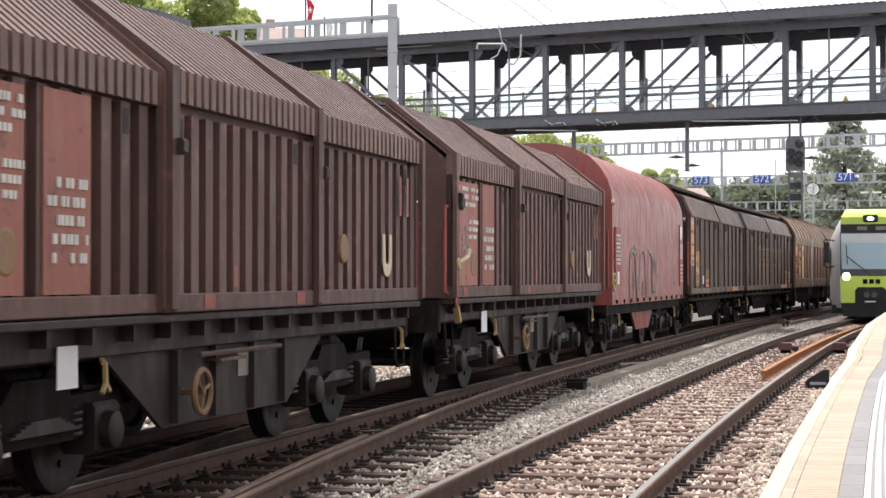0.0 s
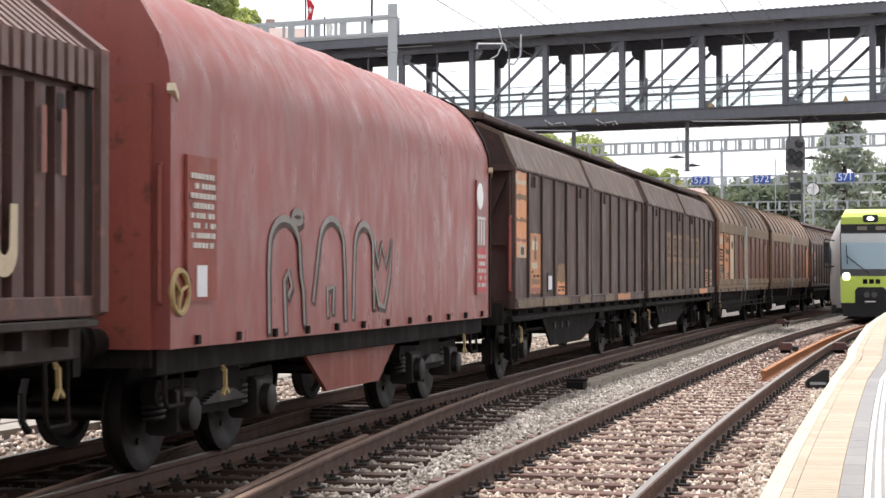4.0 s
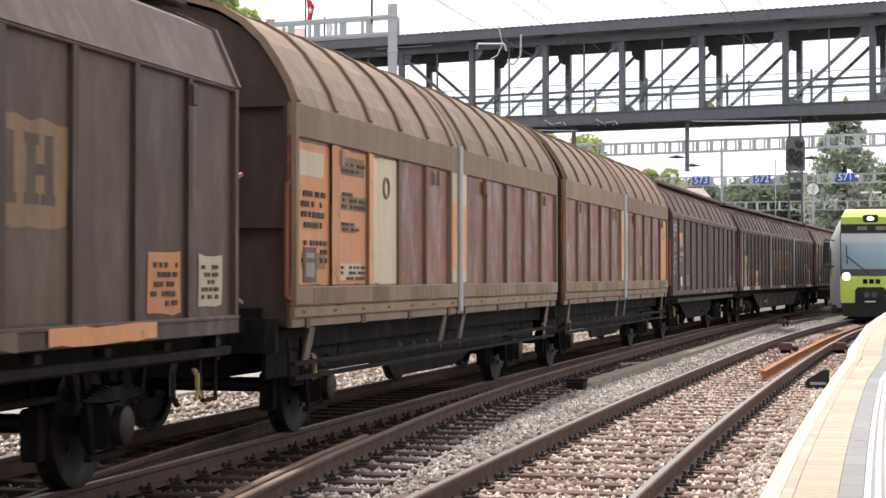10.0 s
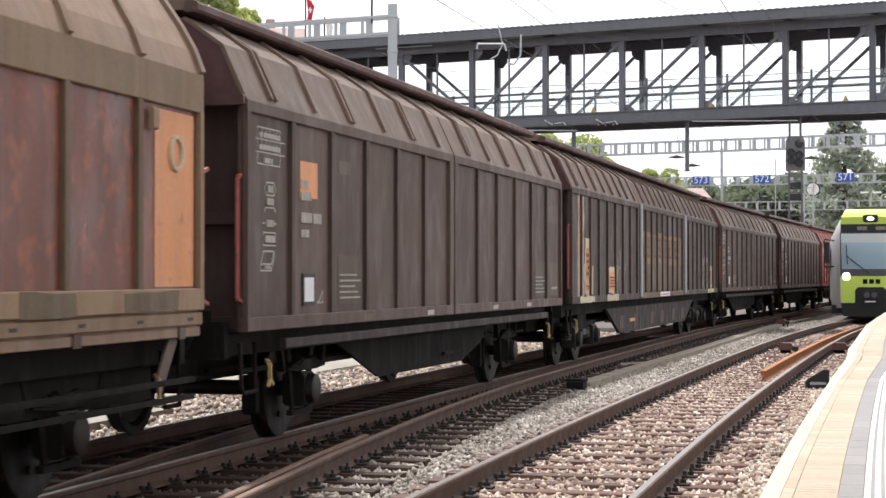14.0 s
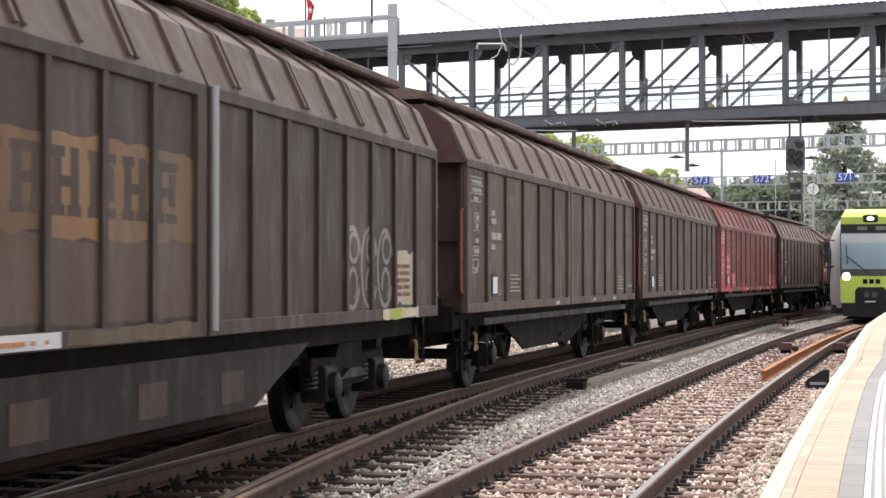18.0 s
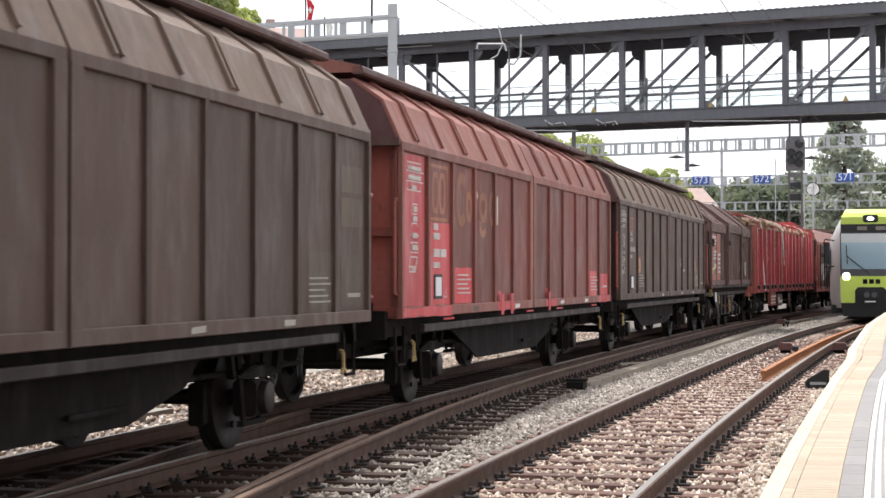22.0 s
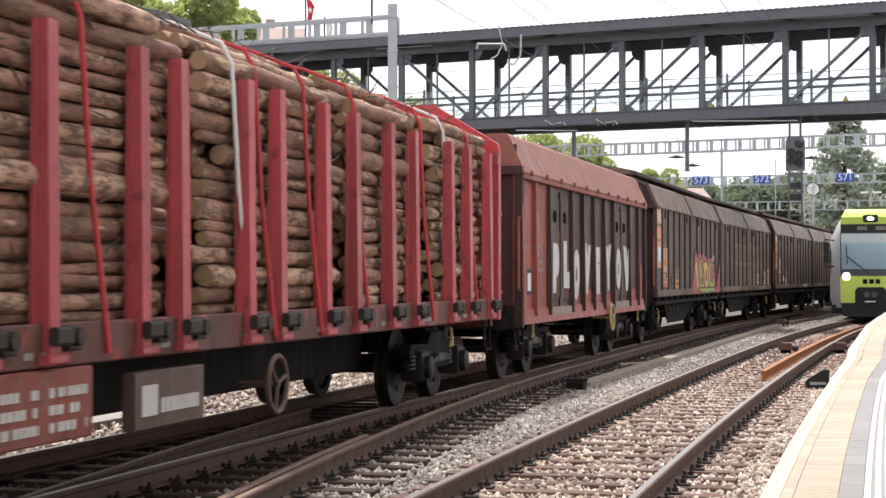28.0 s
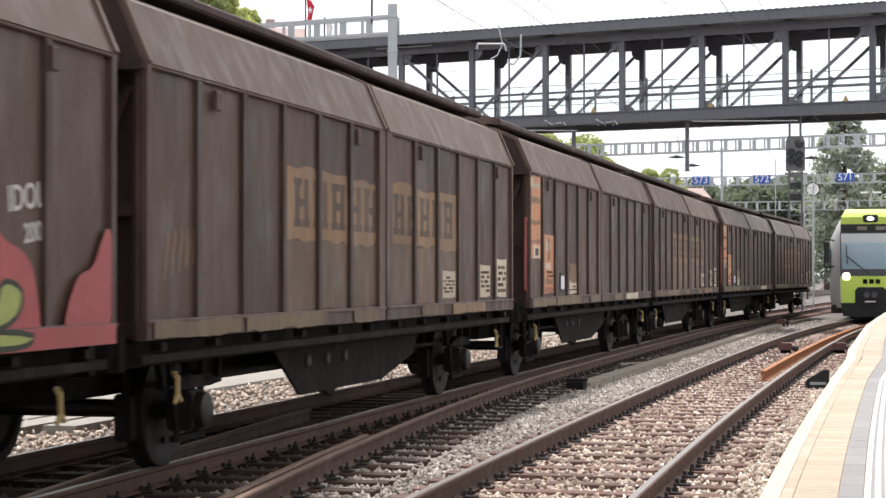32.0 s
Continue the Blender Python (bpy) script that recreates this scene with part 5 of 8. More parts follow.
def lever(w, x, z=0.62, m=None):
    sub("brake_lever", "lever", lambda: Shape().bar((0.0, -1.345, 0.17), (0.01, -1.345, 0.02), 0.028).bar((0.01, -1.345, 0.03), (0.075, -1.345, -0.025), 0.026).bar((0.01, -1.345, 0.03), (-0.045, -1.345, -0.035), 0.026).bar((-0.02, -1.345, 0.17), (0.04, -1.30, 0.19), 0.03).mesh("brake_lever"), m or M_HANDLE, w, pose(x, 0, z), "pale yellow brake changeover lever")


def two_axle_frame(w, L, ax, belly="deep", inner=(False, False)):
    half = L / 2
    for sg in (-1, 1):
        part("sole_bar", Shape().box(-half + 0.05, half - 0.05, sg * 1.10 - 0.05, sg * 1.10 + 0.05, 0.86, 1.06, 0.012), M_UNDER, w)
    part("floor_frame", Shape().box(-half + 0.1, half - 0.1, -1.05, 1.05, 0.96, 1.08), M_UNDER, w)
    part("centre_sill", Shape().box(-half + 0.3, half - 0.3, -0.58, 0.58, 0.60, 0.95, 0.03), M_UNDER, w, "sooty centre sill")
    for y in (-0.98, -0.66):
        part("brake_rod", Shape().rod((-half + 1.0, y, 0.70), (half - 1.0, y, 0.70), 0.025, n=6), M_UNDER, w)
    for e in (-1, 1):
        part("headstock", Shape().box(e * half - 0.08, e * half + 0.02, -1.25, 1.25, 0.85, 1.16, 0.01), M_UNDER, w)
    for x in ax:
        wheelset(w, x)
        for turn in (0, 180):
            sub("axle_box", "axle_box", axle_box, M_WHEEL, w, pose(x, 0, 0, 0, 0, turn))
            sub("leaf_spring", "leaf_spring", leaf_spring, M_UNDER, w, pose(x, 0, 0, 0, 0, turn))
            sub("axle_guard", "axle_guard", axle_guard, M_UNDER, w, pose(x, 0, 0, 0, 0, turn))
        for d in (-0.62, 0.62):
            sub("brake_block", "brake_block", lambda: Shape().box(-0.05, 0.05, -0.82, -0.68, 0.25, 0.62, 0.02).bar((0, -0.75, 0.6), (0, -0.75, 0.95), 0.05).mesh("brake_block"), M_UNDER, w, pose(x + d, 0, 0))
    if belly == "deep":
        for sg in (-1, 1):
            part("truss_plate", Shape().prism_y([(-3.7, 0.88), (-2.15, 0.44), (1.70, 0.44), (2.85, 0.66), (3.15, 0.88)], sg * 1.06, sg * 1.09), M_UNDER, w)
        part("brake_cylinder", Shape().rod((-0.6, -0.9, 0.60), (0.5, -0.9, 0.60), 0.15, n=12), M_UNDER, w, smooth=True)
        part("handle_bar", Shape().box(0.6, 1.6, -1.14, -1.11, 0.56, 0.60), M_UNDER, w)
    else:
        for sg in (-1, 1):
            part("truss_plate", Shape().prism_y([(-2.6, 0.88), (-1.8, 0.40), (1.0, 0.40), (2.3, 0.62), (2.6, 0.88)], sg * 1.02, sg * 1.05), M_UNDER, w)
        for x in (-1.6, -1.0, -0.4):
            part("vent_hole", Shape().lathe_y([(-1.08, 0.05), (-1.06, 0.07), (-1.04, 0.07)], x, 0.72, 10), M_BLACK, w)
        part("brake_cylinder", Shape().rod((0.4, -0.85, 0.62), (1.5, -0.85, 0.62), 0.14, n=12), M_UNDER, w, smooth=True)
    end_gear(w, half, inner)
    lever(w, -half + 0.75)
    lever(w, half - 0.75)


ROOF_RIBBED = [(1.41, 3.0), (1.20, 3.46), (0.86, 3.70)]
ROOF_FLAT = [(1.42, 3.06), (1.215, 3.53), (0.86, 3.69)]
ROOF_TAN = [(1.41, 3.09), (1.34, 3.27), (1.23, 3.46), (1.09, 3.66), (0.91, 3.83), (0.69, 3.96), (0.35, 4.06), (0.0, 4.09)]


def strip_shape(points, x0, x1, thick, sg):
    """A bent plate over the outline points (y, z), thick inwards."""
    pts = [(sg * y, z) for y, z in points]
    inner = [(sg * (y - thick), z - thick * 0.6) for y, z in points][::-1]
    return Shape().prism(pts + inner, x0, x1)


RIBS = {}          # rib places of each covered wagon, from its front end


def covered_wagon(name, label, group, L, ax, mats, style, panels, inner=(False, False), belly="deep"):
    """A wagon with sliding walls that wrap up into the roof."""
    m_wall, m_rib, m_roof, m_end, m_band = mats
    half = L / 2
    w = thing(name, label, "goods wagon", group)
    roof = {"ribbed": ROOF_RIBBED, "flat": ROOF_FLAT, "tan": ROOF_TAN}[style]
    eave = roof[0][1]
    sill_h = {"ribbed": 0.12, "flat": 0.15, "tan": 0.37}[style]
    band_h = {"ribbed": 0.10, "flat": 0.03, "tan": 0.30}[style]
    z0 = 1.075
    two_axle_frame(w, L, ax, belly, inner)
    part("inner_body", Shape().prism([(-1.33, z0), (1.33, z0), (1.33, eave)] + [(y - 0.06, z - 0.04) for y, z in roof[1:]] + [(-y + 0.06, z - 0.04) for y, z in roof[:0:-1]] + [(-1.33, eave)], -half + 0.14, half - 0.14), m_end, w, "dark end wall and body core")
    for e in (-1, 1):
        xe = e * (half - 0.12)
        for z in (1.15, 2.02, eave + 0.02):
            part("end_beam", Shape().box(xe - 0.05, xe + 0.05, -1.36, 1.36, z - 0.05, z + 0.05, 0.01), m_end, w)
        for y in (-1.32, -0.45, 0.45, 1.32):
            part("end_post", Shape().box(xe - 0.045, xe + 0.045, y - 0.05, y + 0.05, z0, eave), m_end, w)
        if style != "tan":
            gable = [(sg_ * (y_ - 0.015), z_ - 0.01) for sg_, seq in ((-1, roof), (1, roof[::-1])) for y_, z_ in seq]
            part("gable", Shape().prism(gable, e * (half - 0.15), e * (half - 0.025)), M_GABLE if style == "ribbed" else m_end, w, "maroon upper end wall")
            part("end_ledge", Shape().box(e * (half - 0.12), e * (half + 0.05), -1.40, 1.40, eave - 0.05, eave + 0.035, 0.012), M_GUTTER if style == "ribbed" else m_end, w, "ledge across the end wall")
        if style == "flat":
            part("end_brace", Shape().bar((xe + e * 0.02, -1.25, 2.9), (xe + e * 0.02, -0.5, 1.2), 0.05), m_end, w)
    n_bays = len(panels)
    edges = [-half + v for v in {"flat": (0.0, 6.2, L), "tan": (0.0, 6.1, L), "ribbed": (0.0, L / 2, L) if n_bays == 2 else (0.0, 7.42, 14.64, L)}[style]]
    seam = {"flat": 0.17, "tan": 0.33, "ribbed": 0.14}[style]      # width of the frame beside a seam
    RIBS[w.name] = []
    for sg in (-1, 1):
        for k, count in enumerate(panels):
            x0, x1 = edges[k] + (0.01 if k == 0 else 0.03), edges[k + 1] - (0.01 if k == n_bays - 1 else 0.03)
            skin = 1.362 if sg < 0 else 1.375
            wall = part("sliding_wall", Shape().box(x0, x1, sg * 1.33, sg * skin, z0, eave, 0.004), m_wall, w, "sliding side wall")
            r0, r1 = x0 + (0.03 if k == 0 else seam), x1 - (0.03 if k == n_bays - 1 else seam)
            if sg < 0:
                RIBS[w.name] += [r0 + (r1 - r0) * i / count + half for i in range(count + 1)]
                for i in range(count):
                    xa, xb = r0 + (r1 - r0) * i / count, r0 + (r1 - r0) * (i + 1) / count
                    part("wall_panel", Shape().box(xa + 0.003, xb - 0.003, -1.375, -1.3625, z0 + 0.02, eave - 0.01), m_wall, wall)
            if style == "tan":
                part("sill_band", Shape().box(x0, x1, sg * 1.33, sg * 1.42, z0 + 0.20, z0 + sill_h, 0.010), m_band, wall)
                part("sill_rail", Shape().box(x0, x1, sg * 1.33, sg * 1.405, z0 + 0.085, z0 + 0.19, 0.012), m_band, wall)
                part("sill_foot", Shape().box(x0, x1, sg * 1.33, sg * 1.385, z0, z0 + 0.075, 0.008), m_roof, wall)
                for i in range(7):
                    x = x0 + 0.25 + (x1 - x0 - 0.5) * i / 6
                    part("rail_slot", Shape().box(x - 0.05, x + 0.05, sg * 1.40, sg * 1.408, z0 + 0.125, z0 + 0.15), M_BLACK, wall)
                for i in range(4):
                    x = x0 + 0.4 + (x1 - x0 - 0.8) * i / 3
                    part("sill_plate", Shape().box(x - 0.06, x + 0.06, sg * 1.38, sg * 1.40, z0 - 0.01, z0 + 0.08), M_DARK, wall)
            else:
                part("sill_band", Shape().box(x0, x1, sg * 1.33, sg * 1.42, z0, z0 + sill_h, 0.008), m_band, wall)
                if style == "flat":
                    part("sill_lip", Shape().box(x0, x1, sg * 1.38, sg * 1.432, z0 + sill_h - 0.035, z0 + sill_h - 0.005, 0.006), m_band, wall)
            part("eave_band", Shape().box(x0, x1, sg * 1.33, sg * 1.415, eave - band_h, eave, 0.008), m_band, wall)
            for i in range(count + 1):
                x = r0 + (r1 - r0) * i / count
                end = i in (0, count)
                d = 0.055 if end else 0.042
                xa, xb = x - d, x + d
                if i == 0:
                    xa, xb = x0, r0 + 0.045
                if i == count:
                    xa, xb = r1 - 0.045, x1
                depth = 1.418 if end else 1.412
                part("rib", Shape().box(xa, xb, sg * 1.37, sg * depth, z0 + sill_h - 0.02, eave - band_h + 0.02, 0.012), m_rib if not end else m_band, wall)
            if style in ("flat", "tan"):
                for xq in (x0 + (x1 - x0) * 0.84, x0 + (x1 - x0) * 0.22):
                    part("wall_latch", Shape().box(xq - 0.05, xq + 0.05, sg * 1.40, sg * 1.44, eave - band_h - 0.20, eave - band_h - 0.04, 0.012), m_band, wall)
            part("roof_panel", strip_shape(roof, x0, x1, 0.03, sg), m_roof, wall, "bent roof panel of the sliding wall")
            if style == "ribbed":
                for i in range(count):
                    x = r0 + (r1 - r0) * (i + 0.55) / count
                    for d in ((-0.06, 0.06) if i % 2 == 0 else (0.0,)):
                        part("roof_rib", strip_shape([(y_ + 0.028, z_ + 0.016) for y_, z_ in [(1.395, 3.035)] + roof[1:]], x + d - 0.022, x + d + 0.022, 0.03, sg), m_roof, wall)
            if style == "tan":
                for i in range(count + 1):
                    x = min(max(r0 + (r1 - r0) * i / count, x0 + 0.05), x1 - 0.05)
                    part("roof_rib", strip_shape([(y + 0.025, z + 0.02) for y, z in roof], x - 0.045, x + 0.045, 0.03, sg), m_rib if i not in (0, count) else m_roof, wall)
            if style == "flat":
                for x in (x0 + 0.03, x1 - 0.03):
                    part("roof_rib", strip_shape([(y + 0.02, z + 0.015) for y, z in roof], x - 0.03, x + 0.03, 0.03, sg), m_roof, wall)
        if style != "tan":
            part("gutter", Shape().box(-half + 0.02, half - 0.02, sg * 0.90 - 0.07, sg * 0.90 + 0.06, 3.74, 3.83, 0.02), M_GUTTER if style == "ribbed" else m_end, w, "dark roof edge rail")
    if style != "tan":
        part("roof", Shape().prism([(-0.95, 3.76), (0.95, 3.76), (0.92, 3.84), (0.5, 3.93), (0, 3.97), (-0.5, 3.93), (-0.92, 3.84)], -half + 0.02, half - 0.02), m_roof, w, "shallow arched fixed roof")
    if style == "tan":
        for sg in (-1, 1):
            part("door_pipe", Shape().rod((6.1 - half, sg * 1.43, 1.12), (6.1 - half, sg * 1.43, eave + 0.02), 0.036, n=10), M_GALV, w, "grey locking pipe between the walls", True)
            for z in (0.62, 0.75):
                part("foot_rail", Shape().bar((-half + 0.1, sg * 1.36, z), (half - 0.1, sg * 1.36, z), 0.045, 0.04), M_UNDER, w)
            for x, lean in ((-half + 0.45, 0.25), (5.4 - half, 0.30), (6.35 - half, 0.30), (half - 0.75, 0.30)):
                part("strut", Shape().bar((x, sg * 1.34, 0.72), (x + lean, sg * 1.34, 1.09), 0.02, 0.14, up=(1, 0, 0)), M_GREYB, w, "sloping grey bracket plate")
            for x0, x1 in ((5.74 - half, 5.96 - half), (6.24 - half, 6.44 - half)):
                part("door_edge", Shape().box(x0, x1, sg * 1.40, sg * 1.424, 1.46, 2.78, 0.008), M_PALE, w, "pale worn edge post beside the pipe")
    if style == "tan":
        for sg in (-1, 1):
            part("frame_plate", Shape().box(-half + 0.2, half - 0.2, sg * 1.02, sg * 1.06, 0.60, 0.90), M_UNDER, w, "dark side frame plate")
    if style == "ribbed":
        for sg in (-1, 1):
            part("step_bar", Shape().box(-half + 1.05, half - 1.05, sg * 1.33, sg * 1.39, 0.90, 0.99, 0.01), M_SOOT, w, "long dark bar under the wall")
    if style == "flat":
        for sg in (-1, 1):
            part("guide_rail", Shape().box(-half + 0.05, half - 0.05, sg * 1.30, sg * 1.37, 0.90, 0.97, 0.01), M_UNDER, w)
            for i in range(12):
                x = -half + 0.4 + i * (L - 0.8) / 11
                part("roller", Shape().box(x - 0.05, x + 0.05, sg * 1.30, sg * 1.39, 0.99, 1.05), M_UNDER, w)
    return w


def mark(w, name, x0, x1, z0, z1, m, label="", y=1.385, half=0.0, thick=0.01):
    """A flat painted panel or label on the near wall; x from the front end."""
    return part(name, Shape().box(x0 - half, x1 - half, -y - thick, -y, z0, z1), m, w, label)


def poly(w, name, pts, m, label="", y=1.38, half=0.0, thick=0.003):
    """A flat painted shape on the near wall from its outline (x from the front end, z)."""
    return part(name, Shape().prism_y([(x - half, z) for x, z in pts], -y - thick, -y), m, w, label)


def round_off(pts, steps=2):
    """Cuts the corners of a closed outline again and again, so that it runs in curves."""
    for _ in range(steps):
        n = len(pts)
        pts = [q for i in range(n) for q in ((0.75 * pts[i][0] + 0.25 * pts[(i + 1) % n][0], 0.75 * pts[i][1] + 0.25 * pts[(i + 1) % n][1]), (0.25 * pts[i][0] + 0.75 * pts[(i + 1) % n][0], 0.25 * pts[i][1] + 0.75 * pts[(i + 1) % n][1]))]
    return pts


def stroke_shape(sh, pts, wd, y, half, closed=False, taper=0.0):
    """A sprayed or stencilled line of even width through the points, added to a shape."""
    n = len(pts)
    left, right = [], []
    for i, (x, z) in enumerate(pts):
        a = pts[(i - 1) % n] if closed or i > 0 else pts[i]
        b = pts[(i + 1) % n] if closed or i < n - 1 else pts[i]
        dx, dz = b[0] - a[0], b[1] - a[1]
        ln = math.hypot(dx, dz) or 1.0
        k = wd / 2 * (1 - taper * abs(2 * i / max(1, n - 1) - 1))
        left.append((x - dz / ln * k - half, z + dx / ln * k))
        right.append((x + dz / ln * k - half, z - dx / ln * k))
    v = [(x, -y, z) for x, z in left + right]
    v += [(x, -y + 0.003, z) for x, z in left + right]
    m = 2 * n
    f = []
    for i in range(n if closed else n - 1):
        j = (i + 1) % n
        f += [(i, j, n + j, n + i), (m + n + i, m + n + j, m + j, m + i)]
    sh.add(v, f)
    return sh


def ragged(x0, x1, z0, z1, seed, rough=0.03, step=0.16):
    """The outline of a peeling patch with uneven edges."""
    rng = random.Random(seed)
    pts = []
    for a, b in (((x0, z0), (x1, z0)), ((x1, z0), (x1, z1)), ((x1, z1), (x0, z1)), ((x0, z1), (x0, z0))):
        n = max(1, int(math.hypot(b[0] - a[0], b[1] - a[1]) / step))
        for i in range(n):
            pts.append((a[0] + (b[0] - a[0]) * i / n + rng.uniform(-rough, rough), a[1] + (b[1] - a[1]) * i / n + rng.uniform(-rough, rough)))
    return pts


def arc(cx, cz, rx, rz, a0, a1, n=10):
    return [(cx + rx * math.cos(radians(a0 + (a1 - a0) * i / n)), cz + rz * math.sin(radians(a0 + (a1 - a0) * i / n))) for i in range(n + 1)]


def bars(w, x0, x1, z0, z1, rows, m, half, y=1.385, seed=0, dense=0.75):
    """Lines of unreadable writing as short bars, one part a line."""
    rng = random.Random(seed)
    pitch = (z1 - z0) / rows
    for r in range(rows):
        sh = Shape()
        x = x0
        while x < x1 - 0.02:
            ln = min(rng.uniform(0.035, 0.085), x1 - x)
            if rng.random() < dense:
                sh.box(x - half, x + ln * 0.72 - half, -y - 0.012, -y + 0.002, z0 + r * pitch, z0 + r * pitch + pitch * 0.55)
            x += ln
        if sh.v:
            tagged(part("lettering_line", sh, m, w, "line of small plain lettering bars"), kind="stuff")


def bogie_frame_set(w, xs, half):
    for x in xs:
        for d in (-0.9, 0.9):
            wheelset(w, x + d)
        for turn in (0, 180):
            sub("bogie_side", "bogie_side", bogie_frame, M_UNDER, w, pose(x, 0, 0, 0, 0, turn), "sooty bogie side frame")
            sub("spring_pack", "spring_pack", bogie_pack, M_SPRING, w, pose(x, 0, 0, 0, 0, turn), "pack of leaf springs")
            for d in (-0.9, 0.9):
                sub("axle_box", "bogie_box", bogie_box, M_WHEEL, w, pose(x + d, 0, 0, 0, 0, turn), "greasy axle box")
        for d in (-1.21, -0.59, 0.59, 1.21):
            sub("coil_spring", "coil_spring", coil_spring, M_SPRING, w, pose(x + d, 0.05, 0), "greasy steel coil spring")
        sub("bolster", "bolster", lambda: Shape().box(-0.25, 0.25, -1.0, 1.0, 0.60, 0.92, 0.03).mesh("bolster"), M_UNDER, w, pose(x, 0, 0))


def hood_wagon(label, L=10.87, group="telescopic hood wagons"):
    """A coil wagon with three telescoping ribbed steel hoods."""
    half = L / 2
    w = thing("hood_wagon", label, "goods wagon", group)
    bogie_frame_set(w, (-half + 2.2, half - 2.2), half)
    for sg in (-1, 1):
        part("sole_bar", Shape().box(-half, half, sg * 1.22 - 0.06, sg * 1.22 + 0.06, 0.98, 1.20, 0.012), M_SOOT, w)
        part("walkway", Shape().box(-half + 0.1, half - 0.1, sg * 1.26, sg * 1.46, 1.20, 1.26, 0.01), M_SOOT, w)
        part("truss_plate", Shape().prism_y([(-2.5, 0.98), (-1.45, 0.40), (1.45, 0.40), (2.5, 0.98)], sg * 1.18, sg * 1.22), M_SOOT, w)
        for x in (-1.25, -0.45, 0.45, 1.25):
            part("stiffener", Shape().box(x - 0.03, x + 0.03, sg * 1.16, sg * 1.28, 0.42, 0.98), M_SOOT, w)
        for i in range(16):
            x = -half + 0.4 + i * (L - 0.8) / 15
            part("bracket", Shape().box(x - 0.03, x + 0.03, sg * 1.22, sg * 1.40, 1.08, 1.20), M_SOOT, w)
    part("floor_frame", Shape().box(-half, half, -1.15, 1.15, 0.95, 1.22), M_UNDER, w)
    for e in (-1, 1):
        part("headstock", Shape().box(e * half - 0.10, e * half + 0.02, -1.28, 1.28, 0.86, 1.25, 0.01), M_UNDER, w)
        part("end_wall", Shape().prism([(-1.32, 1.25), (1.32, 1.25), (1.32, 2.9), (0.55, 3.55), (-0.55, 3.55), (-1.32, 2.9)], e * (half - 0.32), e * (half - 0.24)), M_END_SHADE, w)
        for z in (1.75, 2.75):
            part("end_beam", Shape().box(e * (half - 0.22), e * (half - 0.12), -1.34, 1.34, z - 0.06, z + 0.06, 0.012), M_END_SHADE, w)
        for y in (-1.34, 1.34):
            part("end_post", Shape().box(e * (half - 0.30), e * (half - 0.06), y - 0.06, y + 0.06, 1.2, 2.95, 0.012), M_END_SHADE, w)
    for k, (x0, x1, g) in enumerate(((-half + 0.05, -half + 3.52, 0.0), (-half + 3.48, -half + 7.02, 0.045), (-half + 6.98, half - 0.03, 0.02))):
        hood = part("hood", Shape().prism([(-1.34 - g, 1.27), (1.34 + g, 1.27), (1.34 + g, 2.94 + g), (0.58, 3.60 + g), (-0.58, 3.60 + g), (-1.34 - g, 2.94 + g)], x0, x1), M_HOOD, w, "ribbed sliding steel hood")
        n = int((x1 - x0) / 0.29)
        for sg in (-1, 1):
            part("hood_sill", Shape().box(x0, x1, sg * (1.34 + g), sg * (1.43 + g), 1.27, 1.41, 0.01), M_HOOD, hood)
            for i in range(1, n):
                x = x0 + (x1 - x0) * i / n
                part("rib", Shape().prism_y([(x - 0.075, 1.40), (x + 0.075, 1.40), (x + 0.075, 2.74), (x - 0.075, 2.74)], sg * (1.335 + g), sg * (1.405 + g)), M_HOOD, hood)
            m = int((x1 - x0) / 0.15)
            sk, rf = Shape(), Shape()
            for i in range(m):
                x = x0 + (x1 - x0) * (i + 0.5) / m
                sk.box(x - 0.045, x + 0.045, sg * (1.38 + g), sg * (1.455 + g), 2.76 + g, 3.0 + g)
                rf.bar((x, sg * (1.40 + g), 3.0 + g), (x, sg * 0.60, 3.655 + g), 0.08, 0.035, up=(0, 0, 1))
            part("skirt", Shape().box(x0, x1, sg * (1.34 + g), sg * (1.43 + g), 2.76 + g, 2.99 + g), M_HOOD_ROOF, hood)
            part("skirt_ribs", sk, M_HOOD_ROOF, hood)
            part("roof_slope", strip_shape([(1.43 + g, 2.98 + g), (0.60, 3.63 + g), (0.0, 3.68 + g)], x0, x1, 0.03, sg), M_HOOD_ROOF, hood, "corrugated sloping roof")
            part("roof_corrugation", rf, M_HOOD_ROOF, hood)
            for xe in (x0 + 0.05, x1 - 0.05):
                part("edge_frame", strip_shape([(1.475 + g, 1.30), (1.475 + g, 3.02 + g), (0.62, 3.70 + g), (0.0, 3.74 + g)], xe - 0.065, xe + 0.065, 0.05, sg), M_HOOD, hood)
        part("hood_latch", Shape().box(x0 + 0.06, x0 + 0.15, -1.53 - g, -1.46, 2.42, 2.54, 0.02), M_SOOT, hood)
        for i in (1, n - 2):
            x = x0 + (x1 - x0) * (i + 0.0) / n
            part("slot", Shape().box(x - 0.05, x + 0.05, -1.408 - g, -1.404 - g, 2.52, 2.70), M_SOOT, hood, "dark slot at the top of the rib")
    end_gear(w, half)
    return w


